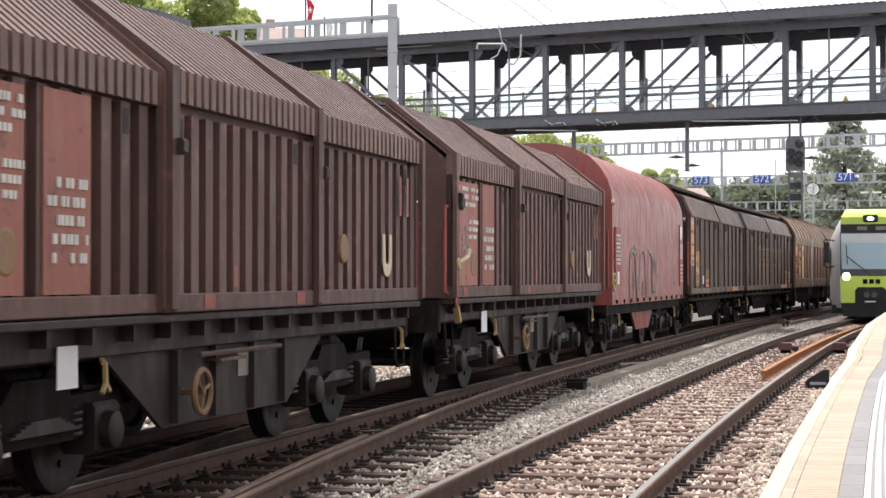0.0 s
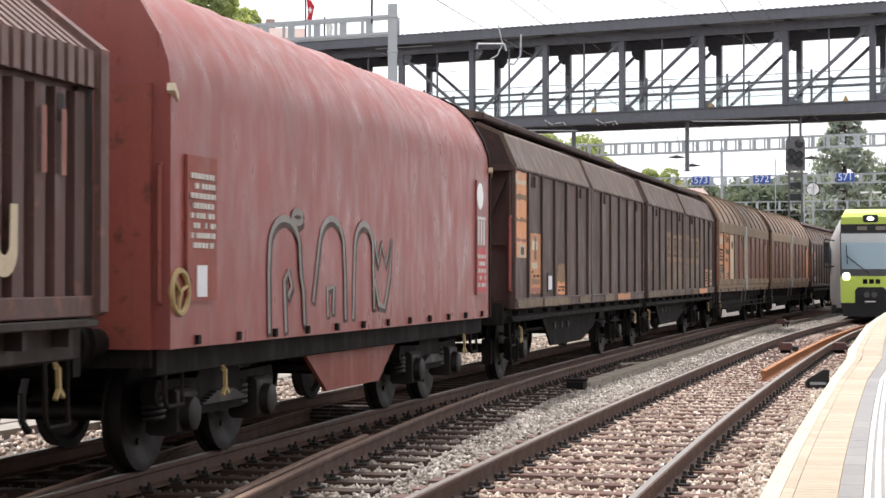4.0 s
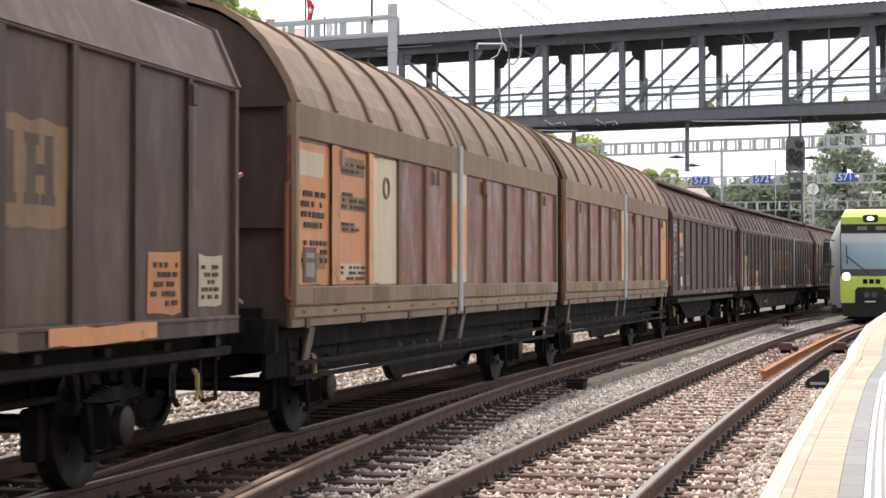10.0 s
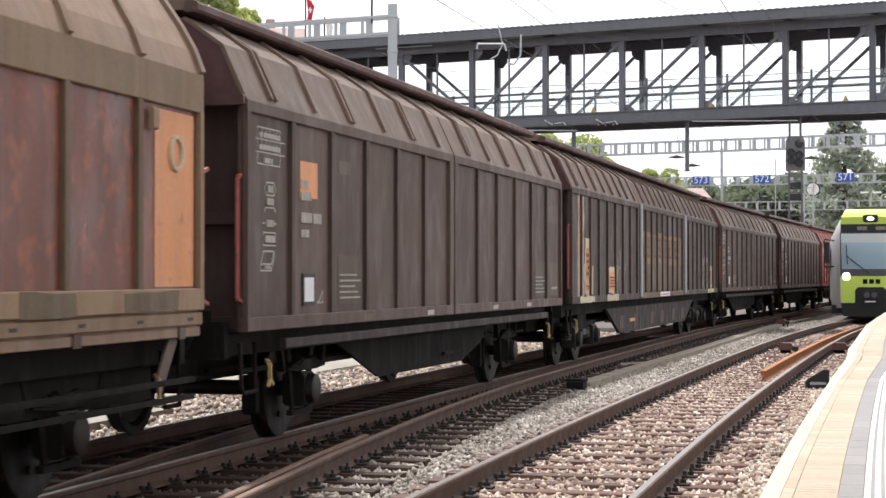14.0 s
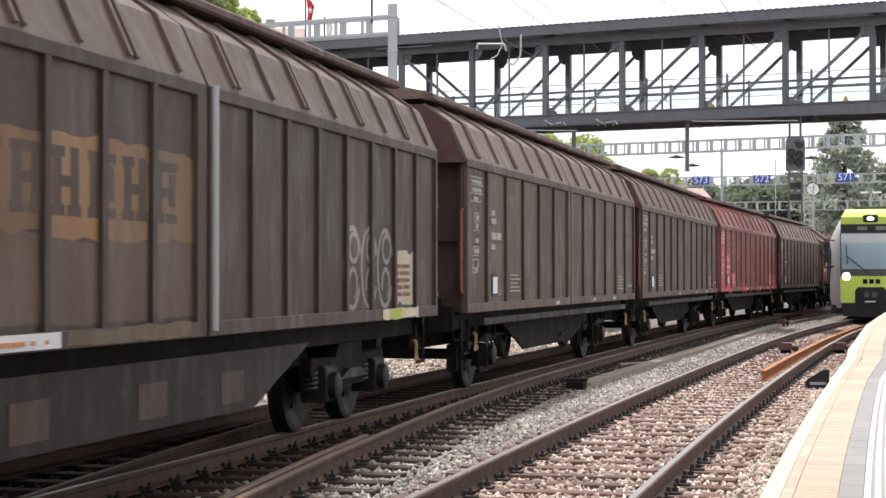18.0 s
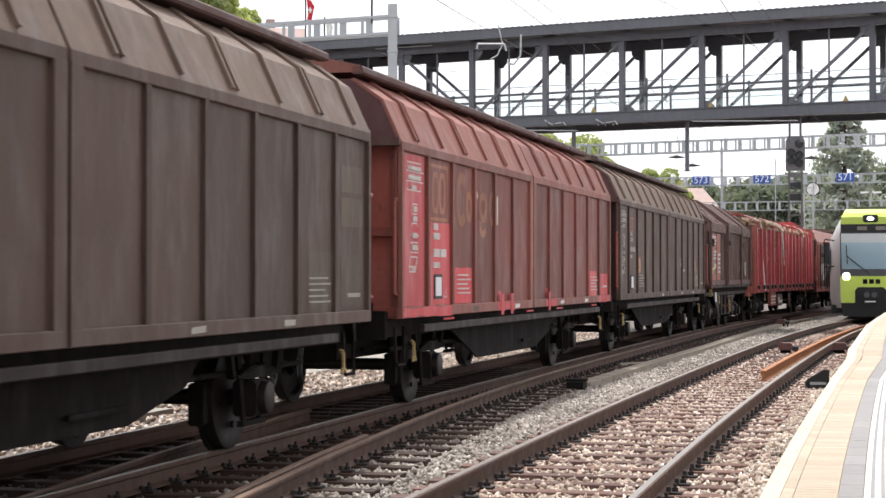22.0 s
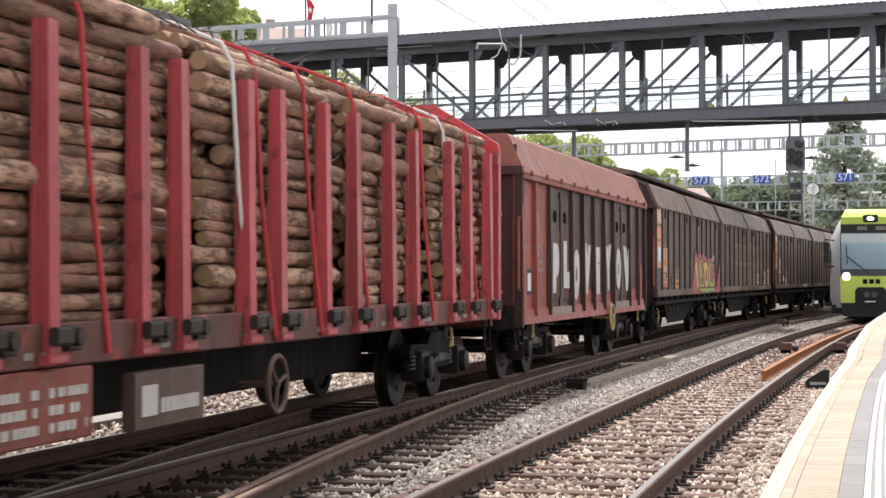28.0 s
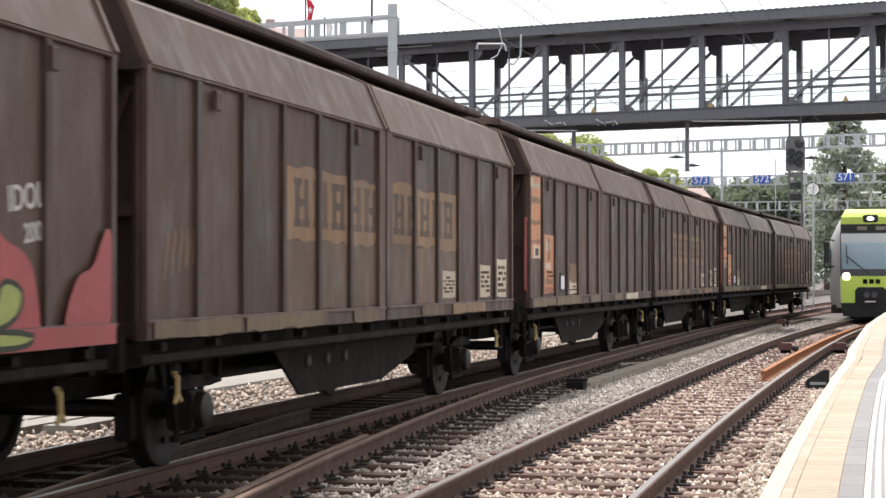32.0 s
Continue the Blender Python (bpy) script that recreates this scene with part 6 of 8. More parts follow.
def label_hood(w, L):
    half = L / 2
    mark(w, "data_panel", 0.32, 1.35, 1.42, 2.70, M_DATA, "faded red data panel", 1.395, half, 0.025)
    mark(w, "data_panel", 1.62, 2.30, 1.42, 2.72, M_DATA, "faded red data panel", 1.395, half, 0.025)
    bars(w, 0.32, 1.35, 2.40, 2.68, 3, M_WHITEMARK, half, 1.422, 3, 0.8)
    bars(w, 0.85, 1.35, 2.0, 2.28, 3, M_WHITEMARK, half, 1.422, 4, 0.8)
    bars(w, 0.50, 0.85, 1.75, 2.2, 4, M_GREYMARK, half, 1.422, 5, 0.6)
    bars(w, 1.66, 2.25, 1.62, 2.22, 5, M_WHITEMARK, half, 1.422, 6, 0.6)
    part("load_disc", Shape().lathe_y([(-1.428, 0.13), (-1.42, 0.15), (-1.41, 0.15)], 1.12 - half, 1.68, 18), M_FADETAN, w, "faded round load mark")
    part("load_disc", Shape().lathe_y([(-1.46, 0.12), (-1.45, 0.14), (-1.42, 0.14)], L - 2.96 - half, 1.80, 18), M_FADETAN, w, "faded round load mark")
    u_x = L - 1.46
    poly(w, "anchor_mark", [(u_x - 0.17, 1.97)] + arc(u_x, 1.70, 0.17, 0.17, 180, 360, 10) + [(u_x + 0.17, 1.97), (u_x + 0.08, 1.97)] + arc(u_x, 1.73, 0.07, 0.07, 360, 180, 8) + [(u_x - 0.08, 1.97)], M_PALE, "pale painted shape with rounded foot", 1.452, half, 0.008)
    mark(w, "route_label", 2.05, 2.35, 0.80, 1.08, M_PAPER, "white paper route label", 1.30, half)
    for x in (2.2, 9.9):
        lever(w, x + 0.5 - half, 0.78)
    hand_wheel(w, 4.25, 0.66, 0.165, M_FADETAN, half)
    part("brake_rod", Shape().rod((4.25 + 0.2 - half, -1.34, 0.93), (4.25 + 2.1 - half, -1.34, 0.93), 0.022, n=6), M_GREYB, w, "long brake rod")
    mark(w, "notice_patch", 4.25 + 1.35, 4.25 + 1.6, 0.70, 0.92, M_GREYMARK, "small grey notice", 1.225, half, 0.004)
    part("foot_shelf", Shape().box(4.25 + 0.6 - half, 4.25 + 1.2 - half, -1.36, -1.22, 0.86, 0.885), M_GREYB, w)
    for x, z0, z1 in ((L - 0.95, 2.18, 2.6), (L - 0.66, 2.18, 2.6), (4.9, 1.45, 1.62), (7.2, 1.45, 1.60), (8.3, 1.45, 1.58)):
        mark(w, "worn_rib", x, x + 0.07, z0, z1, M_DATA, "reddish worn rib face", 1.452, half, 0.002)
    part("rope", Shape().tube([(0.12 - half, -1.47, 1.70), (0.30 - half, -1.50, 1.74), (0.48 - half, -1.50, 1.78), (0.60 - half, -1.49, 1.86)], [0.028] * 4, 6, True), M_PALE, w, "pale rope end")
    part("rope_knob", Shape().ring((0.12 - half, -1.47, 1.68), 0.05, 0.035, n=10), M_HANDLE, w, "yellow rope knot")
    part("hand_grip", Shape().rod((0.12 - half, -1.46, 1.62), (0.10 - half, -1.46, 1.26), 0.02, n=6).ring((0.10 - half, -1.46, 1.22), 0.05, 0.016, n=10), M_OXIDE, w, "dark red hand grip")
    part("lamp_bracket", Shape().lathe_y([(-1.52, 0.07), (-1.50, 0.09), (-1.44, 0.09), (-1.36, 0.06)], 0.22 - half, 2.42, 14), M_BLACK, w, "round black lamp bracket", True)
    part("coupling_handle", Shape().bar((0.3 - half, -1.40, 1.16), (0.42 - half, -1.40, 0.98), 0.07, 0.06), M_HANDLE, w, "yellow release handle")
    for x in (0.55, 4.2, 6.4):
        mark(w, "worn_patch", x, x + 0.22, 1.29, 1.40, M_OXIDE, "worn reddish patch on the sill", 1.478 if x > 4 else 1.432, half, 0.003)


def hand_wheel(w, x, z, r=0.26, m=None, half=0.0):
    sh = Shape().ring((x - half, -1.44, z), r, 0.025, n=20)
    for k in range(3):
        a = k * 2.094 + 0.3
        sh.rod((x - half, -1.44, z), (x - half + r * math.cos(a), -1.44, z + r * math.sin(a)), 0.018, n=5)
    sh.rod((x - half, -1.46, z), (x - half, -1.1, z), 0.03, n=6)
    part("hand_wheel", sh, m or M_HANDLE, w, "brake hand wheel", True)


def tarp_wagon(L=10.67):
    """A coil wagon under a smooth tarpaulin roof."""
    half = L / 2
    w = thing("tarpaulin_wagon", "faded red tarpaulin-covered coil wagon with silver graffiti", "goods wagon")
    bogie_frame_set(w, (-half + 1.8, half - 1.9), half)
    prof = [(1.42, 1.0), (1.42, 2.92), (1.40, 3.1), (1.33, 3.30), (1.18, 3.55), (0.99, 3.74), (0.75, 3.87), (0.5, 3.95), (0.25, 3.99), (0, 4.0)]
    full = prof + [(-y, z) for y, z in prof[-2::-1]]
    n = 26
    v, f = [], []
    k = len(full)
    for i in range(n + 1):
        x = -half + L * i / n
        d = 0.010 * math.sin(i * 2.4) + 0.006 * math.sin(i * 5.1)
        for y, z in full:
            v.append((x, y * (1 + d * 0.4), z + d * (1 if z > 3 else 0)))
    for i in range(n):
        for j in range(k - 1):
            f.append((i * k + j, i * k + j + 1, (i + 1) * k + j + 1, (i + 1) * k + j))
    f += [tuple(range(k)), tuple(n * k + j for j in range(k - 1, -1, -1))]
    part("tarpaulin", Shape().add(v, f), M_TARP, w, "faded red tarpaulin cover", True)
    for e in (-1, 1):
        part("end_frame", Shape().prism([(y * 1.012, z + (0.02 if z > 2.8 else 0)) for y, z in full], e * half - 0.05, e * half + 0.03), M_TARP if e < 0 else M_UNDER, w, "end hoop frame")
        part("end_wall", Shape().box(e * (half + 0.06), e * (half + 0.10), -1.3, 1.3, 1.0, 2.95), M_OXIDE, w)
        part("headstock", Shape().box(e * half - 0.06, e * half + 0.10, -1.28, 1.28, 0.86, 1.2, 0.01), M_UNDER, w)
    for sg in (-1, 1):
        part("sole_bar", Shape().box(-half, half, sg * 1.25 - 0.06, sg * 1.25 + 0.06, 0.80, 1.02, 0.012), M_UNDER, w)
        part("truss_plate", Shape().prism_y([(-1.6, 0.82), (-0.9, 0.42), (0.9, 0.42), (1.6, 0.82)], sg * 1.16, sg * 1.20), M_OXIDE, w)
        for i in range(12):
            x = -half + 0.5 + i * (L - 1.0) / 11
            part("tarp_hook", Shape().box(x - 0.03, x + 0.03, sg * 1.40, sg * 1.45, 1.02, 1.09), M_UNDER, w)
    part("data_panel", Shape().box(0.25 - half, 0.85 - half, -1.45, -1.425, 1.35, 2.45), M_OXIDE, w, "small data panel")
    bars(w, 0.30, 0.80, 1.75, 2.35, 8, M_WHITEMARK, half, 1.452, 8, 0.75)
    mark(w, "route_label", 0.42, 0.62, 1.38, 1.62, M_PAPER, "white paper route label", 1.452, half)
    part("data_panel", Shape().box(L - 0.85 - half, L - 0.35 - half, -1.45, -1.425, 1.30, 2.75), M_TARP, w, "red data panel with white marks")
    part("load_disc", Shape().lathe_y([(-1.46, 0.15), (-1.455, 0.17), (-1.44, 0.17)], L - 0.68 - half, 2.55, 18), M_SIGNW, w, "white round mark")
    for x in (L - 0.81, L - 0.66, L - 0.51):
        mark(w, "stencil_mark", x, x + 0.085, 1.93, 2.24, M_WHITEMARK, "white stencilled block", 1.452, half, 0.003)
    part("stencil_frame", stroke_shape(Shape(), [(L - 0.83, 2.27), (L - 0.38, 2.27)], 0.04, 1.455, half), M_WHITEMARK, w, "white stencilled line")
    mark(w, "panel_field", L - 0.83, L - 0.38, 1.33, 1.90, M_REDP, "brighter red lower field", 1.4505, half, 0.001)
    bars(w, L - 0.83, L - 0.40, 1.40, 1.85, 5, M_WHITEMARK, half, 1.452, 10, 0.6)
    # silver spray outlines: three arches, a dot and a zigzag
    sh, dk = Shape(), Shape()
    lines = [[(2.12, 1.05), (2.10, 1.60)] + arc(2.52, 1.78, 0.40, 0.26, 170, 10, 10) + [(2.95, 1.55), (3.02, 1.42), (3.06, 1.10)],
             [(2.55, 1.05), (2.50, 1.50), (2.62, 1.58), (2.70, 1.44), (2.60, 1.36)],
             arc(2.86, 2.06, 0.14, 0.05, 0, 360, 10),
             [(3.30, 1.30), (3.42, 1.66)] + arc(3.86, 1.80, 0.38, 0.28, 165, 10, 10) + [(4.28, 1.50), (4.30, 1.12)],
             [(3.74, 1.16), (3.72, 1.42), (3.92, 1.44), (3.90, 1.18)],
             [(4.55, 1.12), (4.58, 1.66)] + arc(4.92, 1.80, 0.32, 0.26, 165, 0, 10) + [(5.26, 1.50), (5.28, 1.20)],
             [(5.30, 1.90), (5.42, 1.66), (5.56, 1.88), (5.70, 1.66), (5.92, 1.92), (5.86, 1.55), (5.66, 1.22), (5.45, 1.25), (5.30, 1.50)]]
    for pts in lines:
        stroke_shape(dk, [(x + 0.03, z - 0.03) for x, z in pts], 0.10, 1.4275, half)
        stroke_shape(sh, pts, 0.06, 1.4305, half)
    part("graffiti_shadow", dk, M_OXDARK, w, "dark sprayed shadow of the loops")
    part("graffiti", sh, M_SILVERG, w, "silver spray-painted loops")
    hand_wheel(w, 0.12, 1.42, 0.16, M_HANDLE, half)
    for x in (1.3, L - 1.1):
        lever(w, x - half, 0.62)
    part("hose_loop", Shape().tube([(half + 0.16, -1.30, 2.25), (half + 0.22, -1.32, 1.95), (half + 0.18, -1.34, 1.6), (half + 0.24, -1.32, 1.3), (half + 0.15, -1.28, 1.15)], [0.022] * 5, 6, True), M_HANDLE, w, "yellow hanging hose", True)
    for e in (-1, 1):
        part("roof_handle", Shape().bar((e * half - 0.1, -1.46, 2.92), (e * half + 0.12, -1.40, 2.86), 0.06), M_PALE, w)
    end_gear(w, half)
    return w


def bogie_sliding_wagon(L=22.2):
    """A long bogie wagon with three sliding walls a side."""
    half = L / 2
    w = covered_wagon("sliding_wall_wagon", "long sooty brown bogie sliding-wall wagon with faded tan panel", "sliding wall wagons", L, (), (M_LONG, M_DARK_RIB, M_DARK_ROOF, M_END_SHADE, M_LONG), "ribbed", (8, 8, 8), belly="none")
    for o in [c for c in w.children if c.name.split(".")[0] in ("step_bar",)]:
        bpy.data.objects.remove(o)
    bogie_frame_set(w, (-half + 2.6, half - 2.6), half)
    for sg in (-1, 1):
        part("side_girder", Shape().prism_y([(-half + 4.4, 0.92), (-half + 6.0, 0.42), (half - 6.0, 0.42), (half - 4.4, 0.92)], sg * 1.18, sg * 1.24), M_SOOT, w, "deep fish-bellied side girder")
        for x in (-5.2, -3.4, -1.0, 0.6, 2.6, 4.3):
            part("girder_plate", Shape().box(x, x + 0.55, sg * 1.24, sg * 1.246, 0.50, 0.76), M_DARK, w, "riveted plate on the girder")
    return w


def log_wagon(L=18.6):
    half = L / 2
    w = thing("timber_wagon", "red stanchion wagon loaded with stacked logs", "goods wagon")
    bogie_frame_set(w, (-half + 2.3, half - 2.3), half)
    for sg in (-1, 1):
        part("side_beam", Shape().box(-half, half, sg * 1.28, sg * 1.36, 0.96, 1.24, 0.012), M_BEAM, w, "dirty worn red side beam")
    part("floor", Shape().box(-half, half, -1.30, 1.30, 1.10, 1.22), M_UNDER, w)
    xs = [0.65, 1.98, 3.0, 4.25, 5.15, 6.6, 7.35, 8.8, 9.6, 10.9, 11.9, 13.2, 14.2, 15.9, 16.85, 18.05]
    for x in xs:
        for sg in (-1, 1):
            st = part("stanchion", Shape().prism([(sg * 1.29, 0.98), (sg * 1.41, 0.98), (sg * 1.385, 3.16), (sg * 1.31, 3.16)], x - 0.075 - half, x + 0.075 - half), M_STAKE, w, "red steel stanchion")
            part("flange", Shape().prism([(sg * 1.275, 0.98), (sg * 1.30, 0.98), (sg * 1.315, 3.15), (sg * 1.29, 3.15)], x - 0.105 - half, x + 0.105 - half), M_STAKE, st)
            part("socket", Shape().box(x - 0.14 - half, x + 0.14 - half, sg * 1.33, sg * 1.44, 0.98, 1.05, 0.015), M_STAKE, st)
            part("ratchet", Shape().box(x - 0.10 - half, x + 0.13 - half, sg * 1.41, sg * 1.48, 1.10, 1.22, 0.02).lathe_y([(sg * 1.41, 0.06), (sg * 1.47, 0.06)], x + 0.26 - half, 1.15, 10).box(x + 0.18 - half, x + 0.36 - half, sg * 1.36, sg * 1.42, 1.06, 1.22, 0.01), M_SOOT, st, "dark lashing winch")
    for e in (-1, 1):
        x = e * (half - 0.06)
        part("end_wall", Shape().box(x - 0.05, x + 0.05, -1.40, 1.40, 1.0, 3.2, 0.01), M_STAKE if e > 0 else M_OXDARK, w, "red steel end wall")
        for z in (1.6, 2.3, 3.1):
            part("end_beam", Shape().box(x - e * 0.12, x - e * 0.05, -1.40, 1.40, z - 0.06, z + 0.06, 0.012), M_STAKE, w)
        for y in (-1.4, 1.4):
            part("corner_post", Shape().box(x - 0.08, x + 0.08, y * 0.957 - 0.06, y * 0.957 + 0.06, 0.95, 3.20, 0.015), M_STAKE if e > 0 else M_OXIDE, w)
        part("headstock", Shape().box(e * half - 0.08, e * half + 0.02, -1.28, 1.28, 0.86, 1.2, 0.01), M_OXIDE, w)
        if e > 0:
            part("top_beam", Shape().prism([(-1.4, 3.2), (1.4, 3.2), (1.38, 3.32), (0.5, 3.86), (-0.5, 3.86), (-1.38, 3.32)], x - 0.06, x + 0.06), M_REDP, w, "bright red gable board")
    part("data_box", Shape().box(4.40 - half, 5.80 - half, -1.36, -1.26, 0.48, 0.95, 0.012), M_OXIDE, w, "red plate with white lettering bars")
    bars(w, 4.5, 5.0, 0.55, 0.88, 3, M_WHITEMARK, half, 1.362, 21, 0.75)
    bars(w, 5.15, 5.7, 0.55, 0.88, 3, M_WHITEMARK, half, 1.362, 22, 0.75)
    part("data_box", Shape().box(6.50 - half, 7.80 - half, -1.36, -1.26, 0.44, 0.86, 0.012), M_GREYB, w, "grey plate with pale lettering shapes")
    bars(w, 6.95, 7.7, 0.55, 0.74, 1, M_WHITEMARK, half, 1.362, 23, 1.0)
    part("logo_frame", Shape().box(6.6 - half, 6.88 - half, -1.372, -1.362, 0.54, 0.76), M_WHITEMARK, w)
    part("centre_beam", Shape().box(-half + 3.6, half - 3.6, -0.5, 0.5, 0.45, 1.1), M_UNDER, w)
    hand_wheel(w, 9.3, 0.62, 0.24, M_GREYB, half)
    for k in range(9):
        bars(w, 0.9 + k * 1.95, 1.25 + k * 1.95, 1.02, 1.10, 1, M_GREYMARK, half, 1.362, 200 + k, 0.8)
    # lashings over the load
    for x, m in ((1.55, M_STRAPR), (2.6, M_STRAP), (5.9, M_STRAPR), (8.75, M_STRAP), (9.3, M_STRAPR), (10.6, M_STRAPR), (12.2, M_STRAPR), (14.85, M_STRAPR), (15.95, M_STRAP), (17.2, M_STRAPR)):
        pts = [(x + 0.10 - half, -1.39, 1.02), (x - 0.04 - half, -1.31, 2.2), (x - 0.14 - half, -1.28, 3.28)]
        pts += [(x - 0.16 - 0.16 * (y + 1.2) - half, y, 3.40 + 0.34 * (1 - (y / 1.3) ** 2)) for y in np.linspace(-1.2, 1.2, 7)]
        pts += [(x - 0.6 - half, 1.33, 2.6), (x - 0.6 - half, 1.40, 1.2)]
        part("lashing_strap", Shape().tube(pts, [0.020] * len(pts), 6, True), m, w, "thin lashing strap over the logs", True)
    end_gear(w, half)
    lever(w, 2.9 - half, 0.72)
    lever(w, 16.0 - half, 0.72)
    # the load: five stacks of logs with sawn ends, piled column by column
    rng = random.Random(17)
    stacks = ((0.40, 3.15), (3.85, 7.35), (8.1, 11.55), (12.15, 14.45), (15.4, 18.25))
    bark, ends = Shape(), Shape()
    for a, b in stacks:
        for col in range(14):
            yc = -1.17 + col * 2.34 / 13
            z = 1.22
            lid_z = 3.28 + 0.26 * (1 - (yc / 1.3) ** 2) + rng.uniform(-0.07, 0.07)
            while z < lid_z:
                r = rng.choice((0.05, 0.058, 0.066, 0.075, 0.085, 0.10)) * rng.uniform(0.92, 1.1)
                slip = rng.uniform(-0.30, 0.30) + (0.35 if rng.random() < 0.12 else 0.0)
                x0, x1 = a + slip - half, min(b + slip * 0.8 + rng.uniform(-0.12, 0.12), L - 0.16) - half
                tip = r * rng.uniform(0.78, 1.0)
                y0, y1 = yc + rng.uniform(-0.045, 0.045), yc + rng.uniform(-0.045, 0.045)
                pts, rr = [], []
                for c in (0.0, 0.03, 0.27, 0.52, 0.76, 0.97, 1.0):
                    mid = 4 * c * (1 - c)
                    pts.append((x0 + (x1 - x0) * c, y0 + (y1 - y0) * c + mid * rng.uniform(-0.025, 0.025), z + r + mid * rng.uniform(-0.022, 0.022)))
                    rr.append((r + (tip - r) * c) * (rng.uniform(0.90, 1.10) if 0.1 < c < 0.9 else (0.90 if c in (0.0, 1.0) else 1.0)))
                sh = Shape().tube(pts, rr, 10)
                e_sh = Shape()
                for q, o_ in ((0, -0.003), (-1, 0.003)):
                    c_ = pts[q]
                    e_sh.rod((c_[0] + o_ - 0.002, c_[1], c_[2]), (c_[0] + o_ + 0.002, c_[1], c_[2]), rr[q] * 0.98, n=10)
                if col == 0:
                    lg = part("log", sh, M_LOG_ONE, w, "", True)
                    k_ = len(e_sh.v) // 2
                    f_ = len(e_sh.f) // 2
                    part("sawn_end", Shape().add(e_sh.v[:k_], e_sh.f[:f_]), M_LOGEND, lg, "pale sawn log end")
                    part("sawn_end", Shape().add(e_sh.v[k_:], [tuple(i - k_ for i in q) for q in e_sh.f[f_:]]), M_LOGEND, lg, "pale sawn log end")
                else:
                    bark.add(sh.v, sh.f)
                    ends.add(e_sh.v, e_sh.f)
                z += 2 * r * rng.uniform(0.90, 0.99)
    litter = Shape()
    for k in range(420):
        x, y = rng.uniform(0.4, 18.2) - half, rng.uniform(-1.25, 1.1)
        z = 3.42 + 0.26 * (1 - (y / 1.3) ** 2)
        if k % 3 == 0:
            y, z = -1.26, rng.uniform(1.5, 3.3)
        a_, ln = rng.uniform(0, 6.28), rng.uniform(0.12, 0.45)
        dy = math.sin(a_) * ln * (0.1 if k % 3 == 0 else 1.0)
        litter.rod((x, y, z), (x + math.cos(a_) * ln, y + dy, z + rng.uniform(-0.05, 0.22)), 0.009, 0.003, 5)
    tagged(part("bark_litter", litter, M_BARK, w, "loose twigs and bark strips"), kind="stuff")
    tagged(part("stacked_wood", bark, M_LOG, w, "", True), kind="stuff")
    tagged(part("stacked_wood_end", ends, M_LOGEND, w), kind="stuff")
    return w




